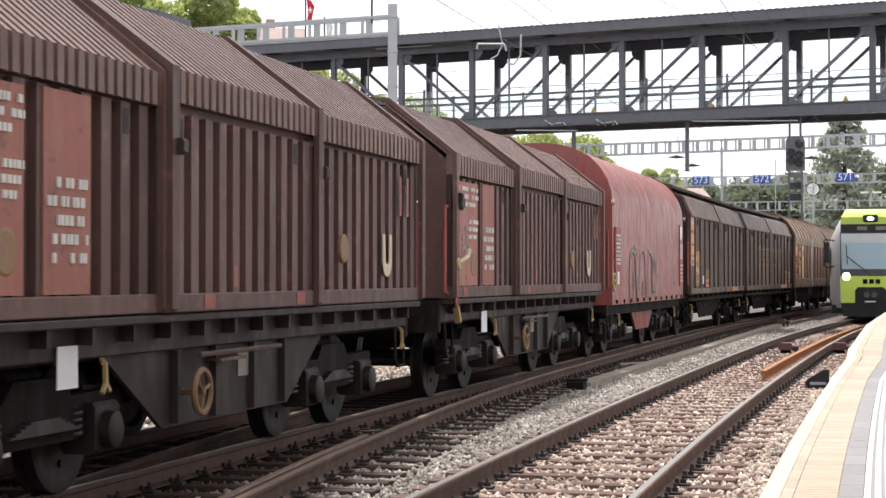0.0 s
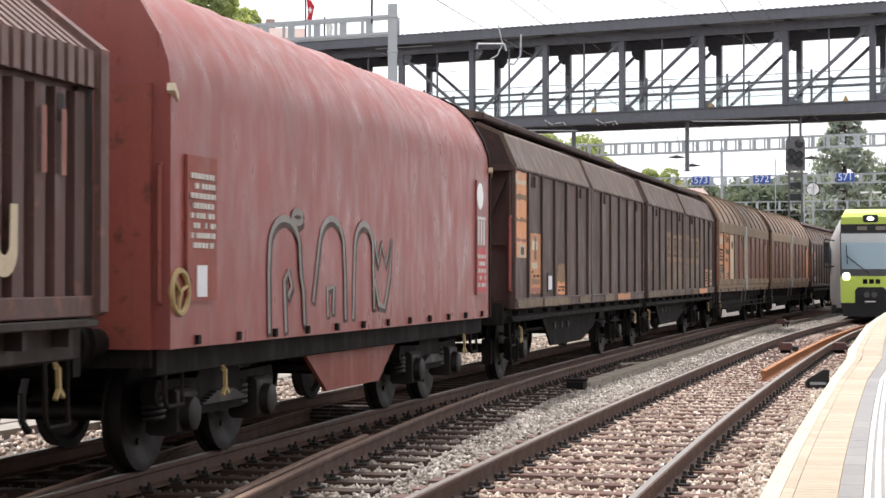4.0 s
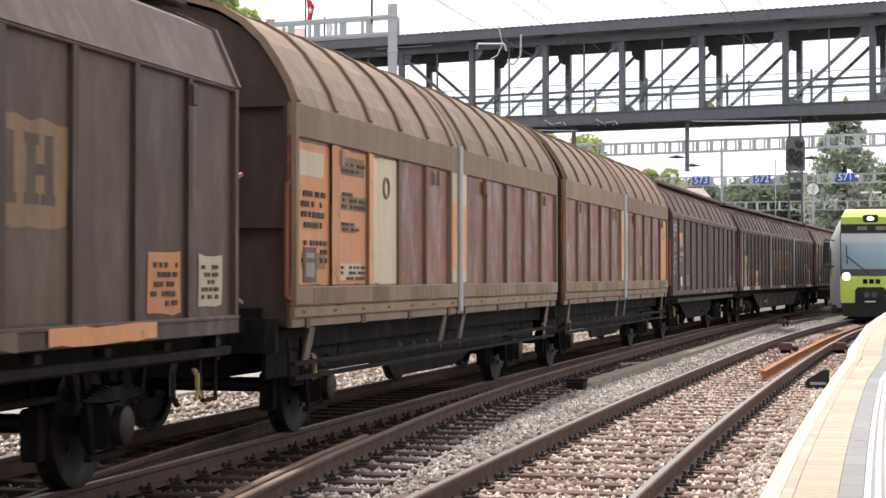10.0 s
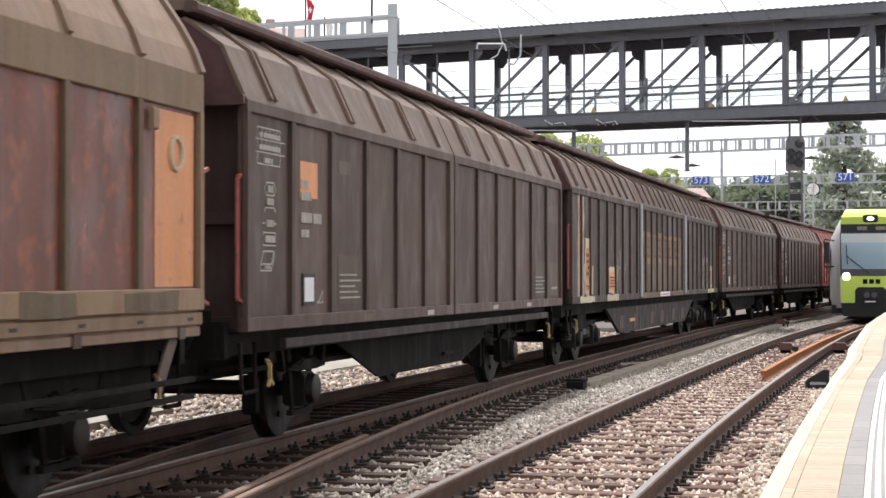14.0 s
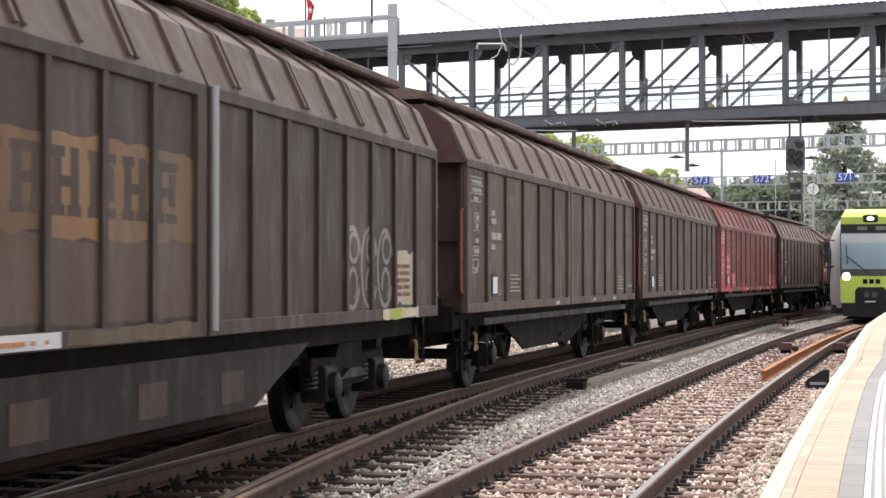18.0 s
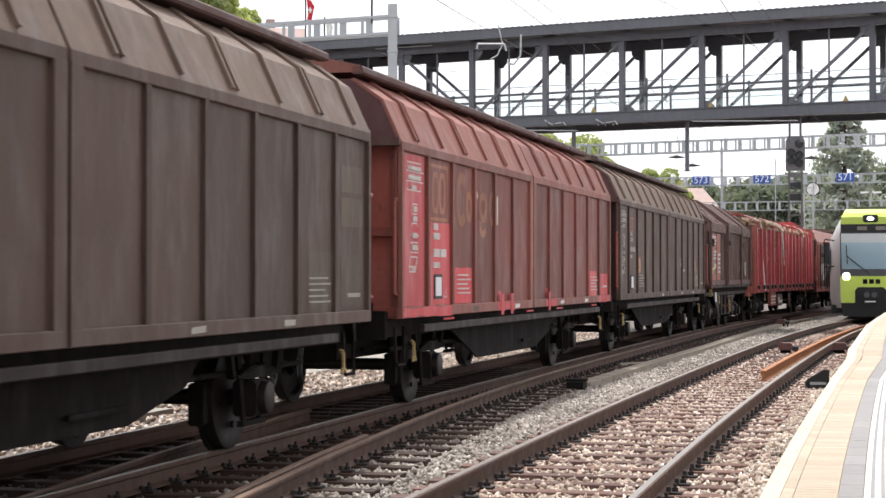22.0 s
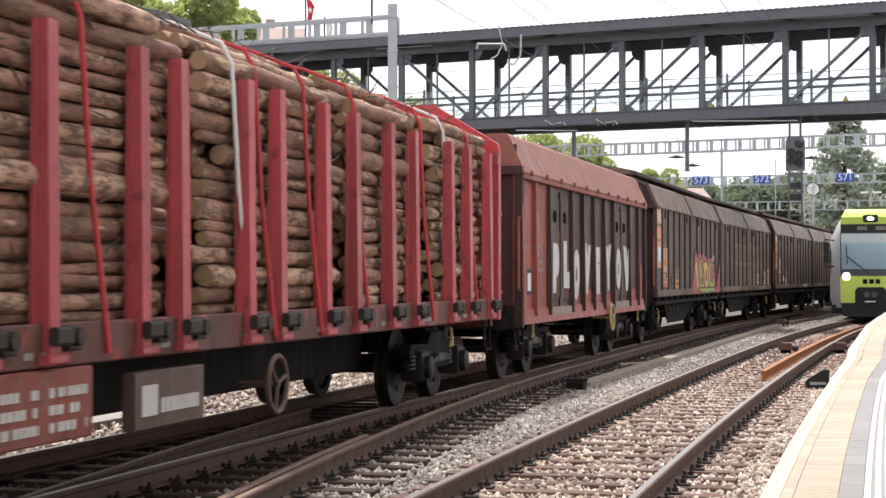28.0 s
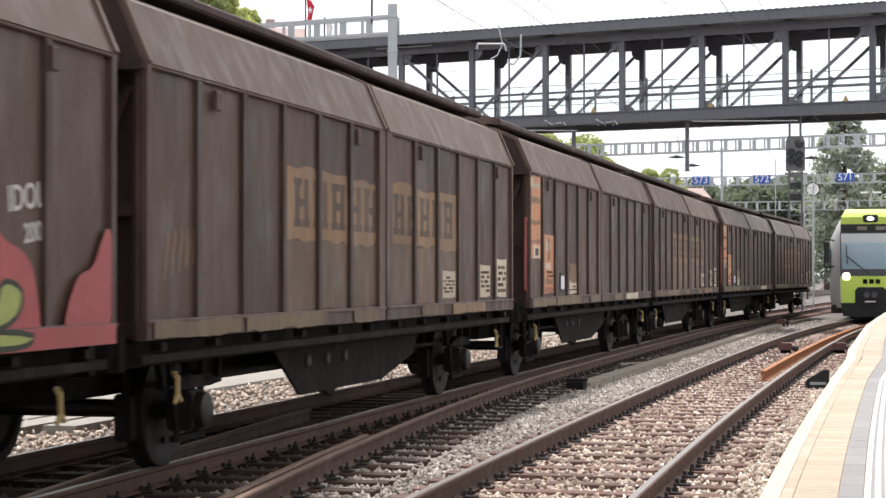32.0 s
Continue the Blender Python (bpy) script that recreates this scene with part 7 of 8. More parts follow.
def high_wagon(L=12.47):
    """A high-sided oxide red wagon with deep posts, doors and graffiti."""
    half = L / 2
    w = thing("box_wagon", "rusty oxide-red high box wagon with white graffiti letters", "goods wagon")
    bogie_frame_set(w, (-half + 2.15, half - 2.0), half)
    z0, top = 0.90, 3.02
    part("body_core", Shape().prism([(-1.335, z0), (1.335, z0), (1.335, top), (-1.335, top)], -half + 0.12, half - 0.04), M_OXDARK, w, "dark oxide red side wall")
    part("roof", Shape().prism([(1.43, top), (1.20, 3.54), (1.15, 3.58), (-1.15, 3.58), (-1.20, 3.54), (-1.43, top), (-1.30, top - 0.02), (1.30, top - 0.02)], -half + 0.02, half - 0.02), M_OXROOF, w, "dusty rolled roof cover")
    for i in range(11):
        x = -half + 0.5 + i * (L - 1) / 10
        part("roof_hook", Shape().box(x - 0.03, x + 0.03, -1.46, -1.42, top - 0.03, top + 0.04), M_OXIDE, w)
    for e in (-1, 1):
        x = e * (half - 0.06)
        for y in (-1.34, -0.5, 0.5, 1.34):
            part("end_post", Shape().box(x - 0.07, x + 0.07, y - 0.06, y + 0.06, z0 - 0.1, top), M_END_SHADE, w)
        for z in (1.1, top + 0.03):
            part("end_beam", Shape().box(x - 0.09, x + 0.09, -1.40, 1.40, z - 0.06, z + 0.06, 0.012), M_END_SHADE, w)
        part("end_sheet", Shape().box(x + e * 0.02, x - e * 0.05, -1.30, 1.30, z0, top + 0.4), M_END_SHADE, w, "sooty end wall sheet with shade in its colour")
        part("headstock", Shape().box(e * half - 0.08, e * half + 0.02, -1.28, 1.28, 0.78, 1.12, 0.01), M_UNDER, w)
    for sg in (-1, 1):
        part("side_sill", Shape().prism([(sg * 1.28, z0 - 0.06), (sg * 1.40, z0 - 0.06), (sg * 1.36, z0 + 0.16), (sg * 1.28, z0 + 0.16)], -half, half), M_OXIDE, w)
        part("top_rail", Shape().box(-half, half, sg * 1.30, sg * 1.42, top - 0.09, top, 0.01), M_OXIDE, w)
        for x in (0.05, 1.02, 2.12, 4.02, 5.08, 6.15, 7.26, 8.30, 10.28, 11.46, 12.40):
            part("post", Shape().prism([(sg * 1.26, z0), (sg * 1.42, z0 + 0.05), (sg * 1.395, top - 0.05), (sg * 1.26, top - 0.05)], x - 0.035 - half, x + 0.035 - half), M_OXIDE if x < 2 else M_OXDARK, w, "deep wall post")
        for a, b in ((2.28, 3.88), (8.45, 10.12)):
            for c0, c1 in ((a, (a + b) / 2 - 0.03), ((a + b) / 2 + 0.03, b)):
                dr = part("door", Shape().box(c0 - half, c1 - half, sg * 1.31, sg * 1.345, z0 + 0.25, top - 0.25, 0.01), M_OXDARK, w, "narrow loading door")
                part("door_frame", Shape().box(c0 + 0.05 - half, c0 + 0.10 - half, sg * 1.345, sg * 1.36, z0 + 0.3, top - 0.3), M_HOOD, dr)
                part("door_handle", Shape().ring(((c0 + c1) / 2 - half, sg * 1.355, top - 0.55), 0.09, 0.012, n=12), M_UNDER, dr)
            part("lock_bar", Shape().rod(((a + b) / 2 - half, sg * 1.33, z0 + 0.1), ((a + b) / 2 - half, sg * 1.33, top - 0.15), 0.03, n=6), M_UNDER, w)
    for ch, x, zc, h, wd in (("P", 2.71, 1.66, 0.78, 0.50), ("L", 3.60, 1.72, 0.76, 0.50), ("O", 4.64, 1.56, 0.84, 0.56), ("V", 5.68, 1.66, 0.86, 0.68), ("E", 6.74, 1.63, 0.84, 0.52), ("Y", 7.94, 1.68, 0.84, 0.70), ("O", 8.98, 1.67, 0.78, 0.54), ("V", 10.05, 1.66, 0.84, 1.00)):
        me = letters(ch, 1.0, 0.012, 0.115)
        co = np.array([v.co[:] for v in me.vertices])
        lo, hi = co.min(0), co.max(0)
        k = Matrix.Translation((x - half, -1.362 if x < 4 or x > 8.5 else -1.3357, zc)) @ Matrix.Diagonal((wd / (hi[0] - lo[0]), 1, h / (hi[2] - lo[2]), 1)) @ Matrix.Translation((-(hi[0] + lo[0]) / 2, 0, -(hi[2] + lo[2]) / 2))
        me.transform(Matrix.Translation((x - half, 0, zc)) @ Matrix.Rotation(radians(5 * math.sin(x * 7)), 4, "Y") @ Matrix.Translation((half - x, 0, -zc)) @ k)
        me.materials.append(M_SPRAY)
        part("graffiti_letter", me, M_SPRAY, w, "white spray-painted letter " + ch)
    for a, b in ((0.10, 0.98), (1.06, 2.08)):
        mark(w, "wall_panel", a, b, 1.06, 2.92, M_OXIDE, "cleaner oxide red wall panel", 1.334, half, 0.003)
    for a, b, z1 in ((4.06, 5.04, 1.24), (5.12, 6.11, 1.30), (6.19, 7.22, 1.26), (7.30, 8.26, 1.22), (10.32, 11.42, 1.28), (11.5, 12.3, 1.75)):
        mark(w, "wall_panel", a, b, 1.06, z1, M_OXIDE, "cleaner red strip at the foot of the wall", 1.334, half, 0.003)
    for x in (3.08, 3.84, 4.72, 9.30, 10.06):
        mark(w, "red_streak", x - 0.07, x, 1.2, 2.2 + 0.25 * math.sin(x * 5), M_OXIDE, "red paint showing through soot", 1.346 if x != 4.72 else 1.334, half, 0.003)
    for a, b in ((2.28, 3.95), (8.45, 10.2)):
        mark(w, "rust_strip", a, b, 0.93, 1.05, M_LID, "rust-brown dusty sill strip", 1.388, half, 0.003)
    mark(w, "route_label", 0.64, 0.86, 1.32, 1.58, M_PAPER, "white paper route label in a frame", 1.3358, half)
    mark(w, "label_frame", 0.58, 0.92, 1.26, 1.64, M_BLACK, "black label frame", 1.3353, half, 0.004)
    bars(w, 0.2, 0.75, 1.95, 2.2, 4, M_GREYMARK, half, 1.3353, 31, 0.6)
    bars(w, 1.1, 1.75, 1.60, 2.05, 4, M_GREYMARK, half, 1.3353, 32, 0.6)
    bars(w, 1.15, 1.45, 2.35, 2.6, 1, M_GREYMARK, half, 1.3353, 33, 1.0)
    hand_wheel(w, 7.75, 0.78, 0.23, M_HANDLE, half)
    for x in (1.0, 11.6):
        lever(w, x - half, 0.66)
    end_gear(w, half)
    return w


def ribbed_labels(w, L, m=None, clean=True):
    """Stencilled tables, symbols and plain bars on the first and last panels."""
    half = L / 2
    m = m or M_STENCIL
    y = 1.3785
    sh = Shape()
    stroke_shape(sh, [(0.35, 2.80), (0.92, 2.80), (0.92, 2.49), (0.35, 2.49)], 0.014, y, half, True)
    for z in (2.70, 2.59):
        stroke_shape(sh, [(0.31, z), (1.04, z)], 0.012, y, half)
    for x in (0.46, 0.56, 0.66, 0.76, 0.84):
        stroke_shape(sh, [(x, 2.80), (x, 2.59)], 0.010, y, half)
    part("stencil_table", sh, m, w, "stencilled white load table frame")
    bars(w, 0.38, 0.90, 2.715, 2.79, 1, m, half, y, 41, 0.9)
    bars(w, 0.38, 0.90, 2.61, 2.69, 1, m, half, y, 42, 0.9)
    bars(w, 0.50, 0.72, 2.50, 2.58, 1, m, half, y, 43, 0.9)
    sh = Shape()
    stroke_shape(sh, [(0.53, 2.285), (0.58, 2.34), (0.76, 2.34), (0.81, 2.285), (0.76, 2.23), (0.58, 2.23)], 0.014, y, half, True)
    stroke_shape(sh, [(0.52, 2.09), (0.55, 2.125), (0.76, 2.125), (0.80, 2.09)], 0.014, y, half)
    stroke_shape(sh, [(0.48, 1.99), (0.53, 1.99)], 0.016, y, half)
    stroke_shape(sh, [(0.77, 1.99), (0.82, 1.99)], 0.016, y, half)
    stroke_shape(sh, [(0.49, 1.80), (0.80, 1.80), (0.80, 1.91), (0.49, 1.91)], 0.014, y, half, True)
    stroke_shape(sh, [(0.43, 1.585), (0.70, 1.585), (0.77, 1.70), (0.77, 1.75), (0.50, 1.75), (0.43, 1.64)], 0.016, y, half, True)
    stroke_shape(sh, [(0.43, 1.64), (0.70, 1.64), (0.77, 1.75)], 0.014, y, half)
    part("stencil_symbol", sh, m, w, "stencilled white outline symbols")
    for a, b, z, d in ((0.59, 0.75, 2.255, 0.06), (0.57, 0.74, 2.145, 0.06), (0.56, 0.74, 1.96, 0.06), (0.53, 0.77, 1.825, 0.06), (0.50, 0.66, 1.60, 0.028)):
        bars(w, a, b, z, z + d * 1.8, 1, m, half, y, int(z * 100), 1.0)
    for a, b, z, d in ((1.47, 1.68, 2.335, 0.075), (1.47, 1.75, 2.225, 0.075), (1.47, 2.07, 2.02, 0.095), (1.47, 1.75, 1.89, 0.07)):
        z -= 0.0 if clean else 0.26
        bars(w, a, b, z, z + d * 1.8, 1, m, half, y, int(z * 50), 0.95)
    part("label_frame", Shape().box(1.51 - half, 1.86 - half, -1.388, -1.378, 1.27, 1.56), M_BLACK, w, "black label frame")
    part("route_label", Shape().box(1.55 - half, 1.81 - half, -1.394, -1.3885, 1.305, 1.525), M_PAPER, w, "white paper route label")
    sh = stroke_shape(Shape(), [(1.95, 1.29), (2.12, 1.29), (2.12, 1.40), (2.02, 1.31)], 0.013, y, half, True)
    part("stencil_symbol", sh, m, w, "small stencilled corner symbol")
    for a, b, z0, z1, k in ((2.59, 3.40, 1.27, 1.74, 5), (2.61, 3.00, 2.53, 2.65, 0), (L - 2.0, L - 1.2, 1.24, 1.76, 5), (L - 0.95, L - 0.2, 2.02, 2.30, 0), (L - 0.95, L - 0.2, 2.36, 2.62, 0), (L - 0.95, L - 0.2, 1.24, 1.74, 0)):
        if clean:
            poly(w, "notice_patch", ragged(a, b, z0, z1, int(a * 7 + z0 * 30), 0.008), M_FADEGREY, "paler cleaned rectangular patch", 1.3765, half, 0.002)
        for i in range(k):
            z = z0 + 0.05 + i * 0.055
            bars(w, a + 0.04, b - 0.1 - 0.09 * (i % 3), z, z + 0.032, 1, m, half, 1.3788, int(z * 70) + i, 1.0)
    bars(w, L - 0.75, L - 0.3, 1.33, 1.40, 1, m, half, 1.3788, 91, 1.0)
    for x in (3.3, 5.8, 9.2, 11.4):
        poly(w, "sill_mark", ragged(x, x + 0.30, 1.10, 1.155, int(x * 9), 0.008), m if x > 5 else M_FADEGREY, "small pale sill mark", 1.4212, half, 0.002)


def patch_word(w, L, x0, x1, z0, z1, n, wash=True, seed=1, y=1.3765):
    """A faded signboard over several wall bays, with a row of plain dark slab shapes for its word."""
    half = L / 2
    rng = random.Random(seed)
    ribs = RIBS[w.name]
    for i in range(len(ribs) - 1):
        a, b = ribs[i] + 0.045, ribs[i + 1] - 0.045
        if a < x0 - 0.9 or b > x1 + 0.9 or b - a < 0.5:
            continue
        lo, hi = z0 - 0.10 - rng.uniform(0.0, 0.05), z1 + 0.06 + rng.uniform(0.0, 0.07)
        poly(w, "faded_patch", ragged(a, b, lo, hi, seed * 31 + i, 0.022), M_FADETAN, "faded tan signboard patch", y, half, 0.002)
        if wash:
            poly(w, "faded_patch", ragged(a, b, 1.23, lo - 0.005, seed * 57 + i, 0.02), M_WASH, "worn brown wash under the signboard", y, half, 0.0018)
    d = (x1 - x0) / n
    for i in range(n):
        a, b = x0 + d * (i + 0.10), x0 + d * (i + 0.90)
        kind = rng.randrange(3)
        t = (b - a) * 0.28
        sh = Shape()
        for c0, c1, e0, e1 in ((a + 0.03, a + 0.03 + t, z0, z1), (b - 0.03 - t, b - 0.03, z0, z1) if kind else (b - 0.03 - t, b - 0.03, z0 + 0.12, z1 - 0.08), (a, a + t + 0.08, z0, z0 + 0.07), (b - t - 0.08, b, z0, z0 + 0.07), (a, b, z1 - 0.07, z1) if kind < 2 else (a, a + t + 0.08, z1 - 0.07, z1), (a + 0.05, b - 0.05, (z0 + z1) / 2 - 0.035, (z0 + z1) / 2 + 0.035)):
            sh.box(c0 - half, c1 - half, -y - 0.0032 - rng.uniform(0, 0.0006), -y - 0.002, e0, e1)
        part("word_shape", sh, M_WORD, w, "faded dark slab shape of the signboard")


def spray_word(w, half):
    """A crimson cloud with fat yellow and green outlined letters and a small white signature."""
    cloud = [(6.48, 1.08), (6.48, 1.45), (6.62, 1.80), (6.84, 2.10), (7.12, 2.16), (7.32, 2.00), (7.52, 2.00), (7.72, 2.15), (7.98, 2.16), (8.22, 2.02), (8.50, 2.16), (8.80, 2.02), (9.10, 2.10), (9.40, 1.96), (9.66, 1.92), (9.98, 2.08), (10.3, 1.98), (10.66, 2.05), (10.84, 1.76), (11.25, 1.68), (11.38, 1.40), (11.44, 1.10)]
    poly(w, "graffiti", round_off(cloud), M_PINKG, "crimson sprayed cloud", 1.4135, half, 0.002)
    poly(w, "graffiti", round_off([(11.72, 1.08), (11.80, 1.34), (11.98, 1.56), (12.22, 1.58), (12.40, 1.86), (12.54, 1.86), (12.56, 1.08)]), M_PINKG, "crimson sprayed cloud", 1.4135, half, 0.002)
    poly(w, "graffiti", round_off([(6.16, 1.08), (6.20, 1.36), (6.36, 1.44), (6.42, 1.30), (6.42, 1.08)]), M_PINKG, "crimson sprayed cloud", 1.4195, half, 0.002)
    mark(w, "sill_patch", 6.15, 12.55, 1.08, 1.215, M_PINKG, "crimson paint on the sill", 1.4335, half, 0.002)
    glyphs = (([(6.72, 1.74), (6.95, 1.90), (7.38, 1.96), (7.12, 1.80), (7.42, 1.50), (7.52, 1.22), (7.14, 1.08), (7.20, 1.36), (6.98, 1.64)], M_YELLOWG, "yellow sprayed letter"),
              ([(7.54, 1.84), (7.86, 2.00), (8.24, 1.98), (8.06, 1.80), (8.42, 1.54), (8.66, 1.36), (8.56, 1.20), (7.86, 1.18), (7.74, 1.50)], M_GREENG, "green sprayed letter"),
              ([(8.45, 1.90), (9.05, 1.92), (9.66, 1.82), (9.74, 1.22), (9.00, 1.20), (8.78, 1.60)], M_YELLOWG, "yellow sprayed letter"),
              ([(9.72, 1.96), (10.64, 1.86), (10.20, 1.76), (10.06, 1.42), (10.80, 1.34), (10.88, 1.54), (11.22, 1.44), (10.98, 1.20), (9.80, 1.20)], M_GREENG, "green sprayed letter"),
              ([(7.14, 1.20), (8.05, 1.24), (11.30, 1.22), (11.22, 1.09), (10.2, 1.13), (9.0, 1.07), (8.6, 1.12), (8.05, 1.07), (7.62, 1.18), (7.14, 1.10)], M_GREENG, "green sprayed underline"))
    for k, (pts, m, txt) in enumerate(glyphs):
        curve = round_off(pts, 2)
        yy = 1.4165 if k < 4 else 1.4365
        poly(w, "graffiti_letter", curve, m, txt, yy, half, 0.002)
        part("graffiti_outline", stroke_shape(Shape(), curve, 0.035, yy + 0.004, half, True), M_OUTLINE, w, "dark sprayed outline")
    for pts in ([(8.02, 1.52), (8.46, 1.44), (8.46, 1.33), (8.00, 1.34)], [(9.12, 1.70), (9.44, 1.68), (9.40, 1.42), (9.06, 1.40)]):
        curve = round_off(pts, 2)
        poly(w, "graffiti_gap", curve, M_PINKG, "crimson gap in the letter", 1.4195, half, 0.002)
        part("graffiti_outline", stroke_shape(Shape(), curve, 0.03, 1.4225, half, True), M_OUTLINE, w, "dark sprayed outline")
    for text, x, z, size in (("IDOL", 11.28, 2.02, 0.22), ("2008", 11.42, 1.81, 0.17)):
        me = letters(text, size, 0.002, 0.004)
        me.transform(Matrix.Translation((x - half, -1.379, z)) @ Matrix.Rotation(radians(-6), 4, "Y"))
        me.materials.append(M_SPRAY)
        part("graffiti_word", me, M_SPRAY, w, "small white sprayed word " + text)


def build_train():
    """All wagons, front to rear: the place of the front end along the train, the length, and the pivots."""
    flat = (M_DARK, M_DARK_RIB, M_DARK_ROOF, M_END_SHADE, M_DARK)
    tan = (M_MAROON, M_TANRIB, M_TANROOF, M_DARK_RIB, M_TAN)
    rib = (M_GREYB, M_GREYB_RIB, M_ROOFTAN, M_END_SHADE, M_GREYB)
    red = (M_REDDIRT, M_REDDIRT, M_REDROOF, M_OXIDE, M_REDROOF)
    out = []

    def put(w, u, L, piv):
        out.append((w, u, L, piv))
        return w

    for u, L in ((-1.30, 10.87), (11.04, 10.87), (189.2, 9.75)):
        w = put(hood_wagon("dark brown coil wagon with three ribbed telescopic hoods", L), u, L, (2.2, L - 2.2))
        label_hood(w, L)
    put(tarp_wagon(), 23.14, 10.67, (1.8, 8.77))
    # sooty close-coupled pairs
    pairs = ((35.41, True), (48.58, False), (234.53, True), (247.62, False), (261.37, True), (274.55, False), (288.5, True), (301.7, False))
    for i, (u, first) in enumerate(pairs):
        L = 12.60
        half = L / 2
        w = put(covered_wagon("sliding_wall_wagon", "sooty dark brown sliding-wall wagon with smooth roof panels", "sliding wall wagons", L, (-half + 1.75, half - 1.75), flat, "flat", (6, 6), (not first, first), "flat"), u, L, (1.75, L - 1.75))
        if i in (0, 2, 4, 6):
            pale = i == 2
            poly(w, "colour_panel", ragged(0.17, 0.95, 1.80 if not pale else 1.72, 3.02, i, 0.012), M_ORANGE, "orange corner panel with worn edges", 1.377, half, 0.002)
            for z0, z1, m in ((2.30, 2.36, M_FADETAN), (2.62, 2.70, M_FADETAN), (2.02, 2.08, M_DATA), (2.84, 2.90, M_PALE)):
                poly(w, "panel_wear", ragged(0.20, 0.92, z0, z1, int(z0 * 40) + i, 0.02, 0.09), m, "worn band across the corner panel", 1.3795, half, 0.002)
            mark(w, "plate_frame", 0.42, 0.84, 1.80, 1.99, M_PALE, "pale plate frame", 1.3815, half, 0.003)
            mark(w, "plate", 0.52, 0.74, 1.84, 1.95, M_DARK, "dark plate field", 1.3850, half, 0.003)
            mark(w, "colour_panel", 0.02, 0.16, 2.84, 2.97, M_PALE, "pale corner mark", 1.4195, half, 0.003)
            if pale:
                poly(w, "paper_notice", ragged(0.36, 0.82, 1.84, 2.18, 5, 0.02), M_PAPER, "torn white paper notice", 1.3885, half, 0.002)
                poly(w, "peeled_corner", ragged(0.2, 0.94, 2.72, 2.95, 6, 0.04, 0.1), M_PALE, "peeling pale corner of the panel", 1.3818, half, 0.002)
            poly(w, "colour_panel", ragged(1.24, 1.98, 1.28, 2.17, i + 3, 0.012), M_ORANGE, "orange data panel with faded fields", 1.377, half, 0.002)
            for a_, b_, z0, z1, m in ((1.34, 1.72, 1.92, 2.06, M_PALE), (1.50, 1.66, 1.78, 2.12, M_FADETAN), (1.30, 1.72, 1.64, 1.74, M_PALE), (1.34, 1.90, 1.42, 1.50, M_FADETAN), (1.28, 1.94, 1.29, 1.36, M_DATA)):
                poly(w, "data_field", ragged(a_, b_, z0, z1, int(a_ * 30 + z0 * 9), 0.014, 0.1), m, "faded data field", 1.3795, half, 0.002)
            bars(w, 1.32, 1.9, 1.52, 1.64, 2, M_DARK, half, 1.382, 51 + i, 0.5)
            if i == 2:
                mark(w, "label_frame", 2.56, 2.94, 1.30, 1.55, M_BLACK, "empty black label frame", 1.377, half)
                mark(w, "frame_field", 2.61, 2.89, 1.34, 1.51, M_DARK, "", 1.3875, half, 0.002)
            else:
                part("label_frame", Shape().box(2.48 - half, 2.84 - half, -1.388, -1.378, 1.29, 1.58), M_BLACK, w, "black label frame")
                part("route_label", Shape().box(2.53 - half, 2.79 - half, -1.394, -1.3885, 1.33, 1.54), M_PAPER, w, "white paper route label")
            poly(w, "colour_panel", ragged(3.32, 3.96, 1.25, 1.60, i + 8, 0.014), M_ORANGE if i < 4 else M_PALE, "small worn orange panel", 1.377, half, 0.002)
            poly(w, "panel_wear", ragged(3.34, 3.94, 1.44, 1.72, i + 9, 0.03, 0.1), M_FADETAN, "faded upper part of the panel", 1.3795, half, 0.002)
            bars(w, 3.38, 3.88, 1.30, 1.40, 2, M_DARK, half, 1.3815, 62 + i, 0.5)
            poly(w, "sill_patch", ragged(9.05, 10.6, 1.09, 1.205, i + 10, 0.012), M_ORANGE if i == 0 else M_PALE, "worn orange patch on the sill", 1.4335, half, 0.002)
            sh = Shape()
            rng = random.Random(70 + i)
            for k in range(5):
                x, z = rng.uniform(2.2, 5.6), rng.uniform(1.6, 2.2)
                stroke_shape(sh, arc(x, z, rng.uniform(0.08, 0.25), rng.uniform(0.05, 0.16), rng.uniform(0, 180), rng.uniform(200, 380), 8), 0.014, 1.3775, half, taper=0.6)
            part("scratch", sh, M_FADEGREY, w, "faint wiped scrawls in the soot")
            if i == 2:
                spray_word(w, half)
        else:
            patch_word(w, L, 3.3, 9.3, 1.98, 2.42, 11, True, i)
            pal = ((10.76, 11.40, 1.26, 1.72, M_ORANGE), (11.78, 12.30, 1.30, 1.70, M_PALE)) if i == 1 else ((8.75, 9.38, 1.28, 1.60, M_PALE), (10.72, 11.30, 1.27, 1.68, M_PALE), (11.72, 12.30, 1.26, 1.76, M_PALE))
            for a_, b_, z0, z1, m in pal:
                poly(w, "colour_panel", ragged(a_, b_, z0, z1, int(a_ * 9) + i, 0.014), m, "pale worn data panel", 1.3795, half, 0.002)
                bars(w, a_ + 0.06, b_ - 0.08, z0 + 0.06, z1 - 0.05, 5, M_DARK, half, 1.382, int(a_ * 5), 0.5)
            sh = Shape()
            for k in range(4):
                stroke_shape(sh, [(0.42 + 0.14 * k, 1.50 + 0.03 * k), (0.50 + 0.14 * k, 1.86), (0.56 + 0.14 * k, 1.62), (0.62 + 0.12 * k, 1.90)], 0.035, 1.3775, half, taper=0.5)
            part("scratch", sh, M_FADETAN, w, "faded tan scrawl")
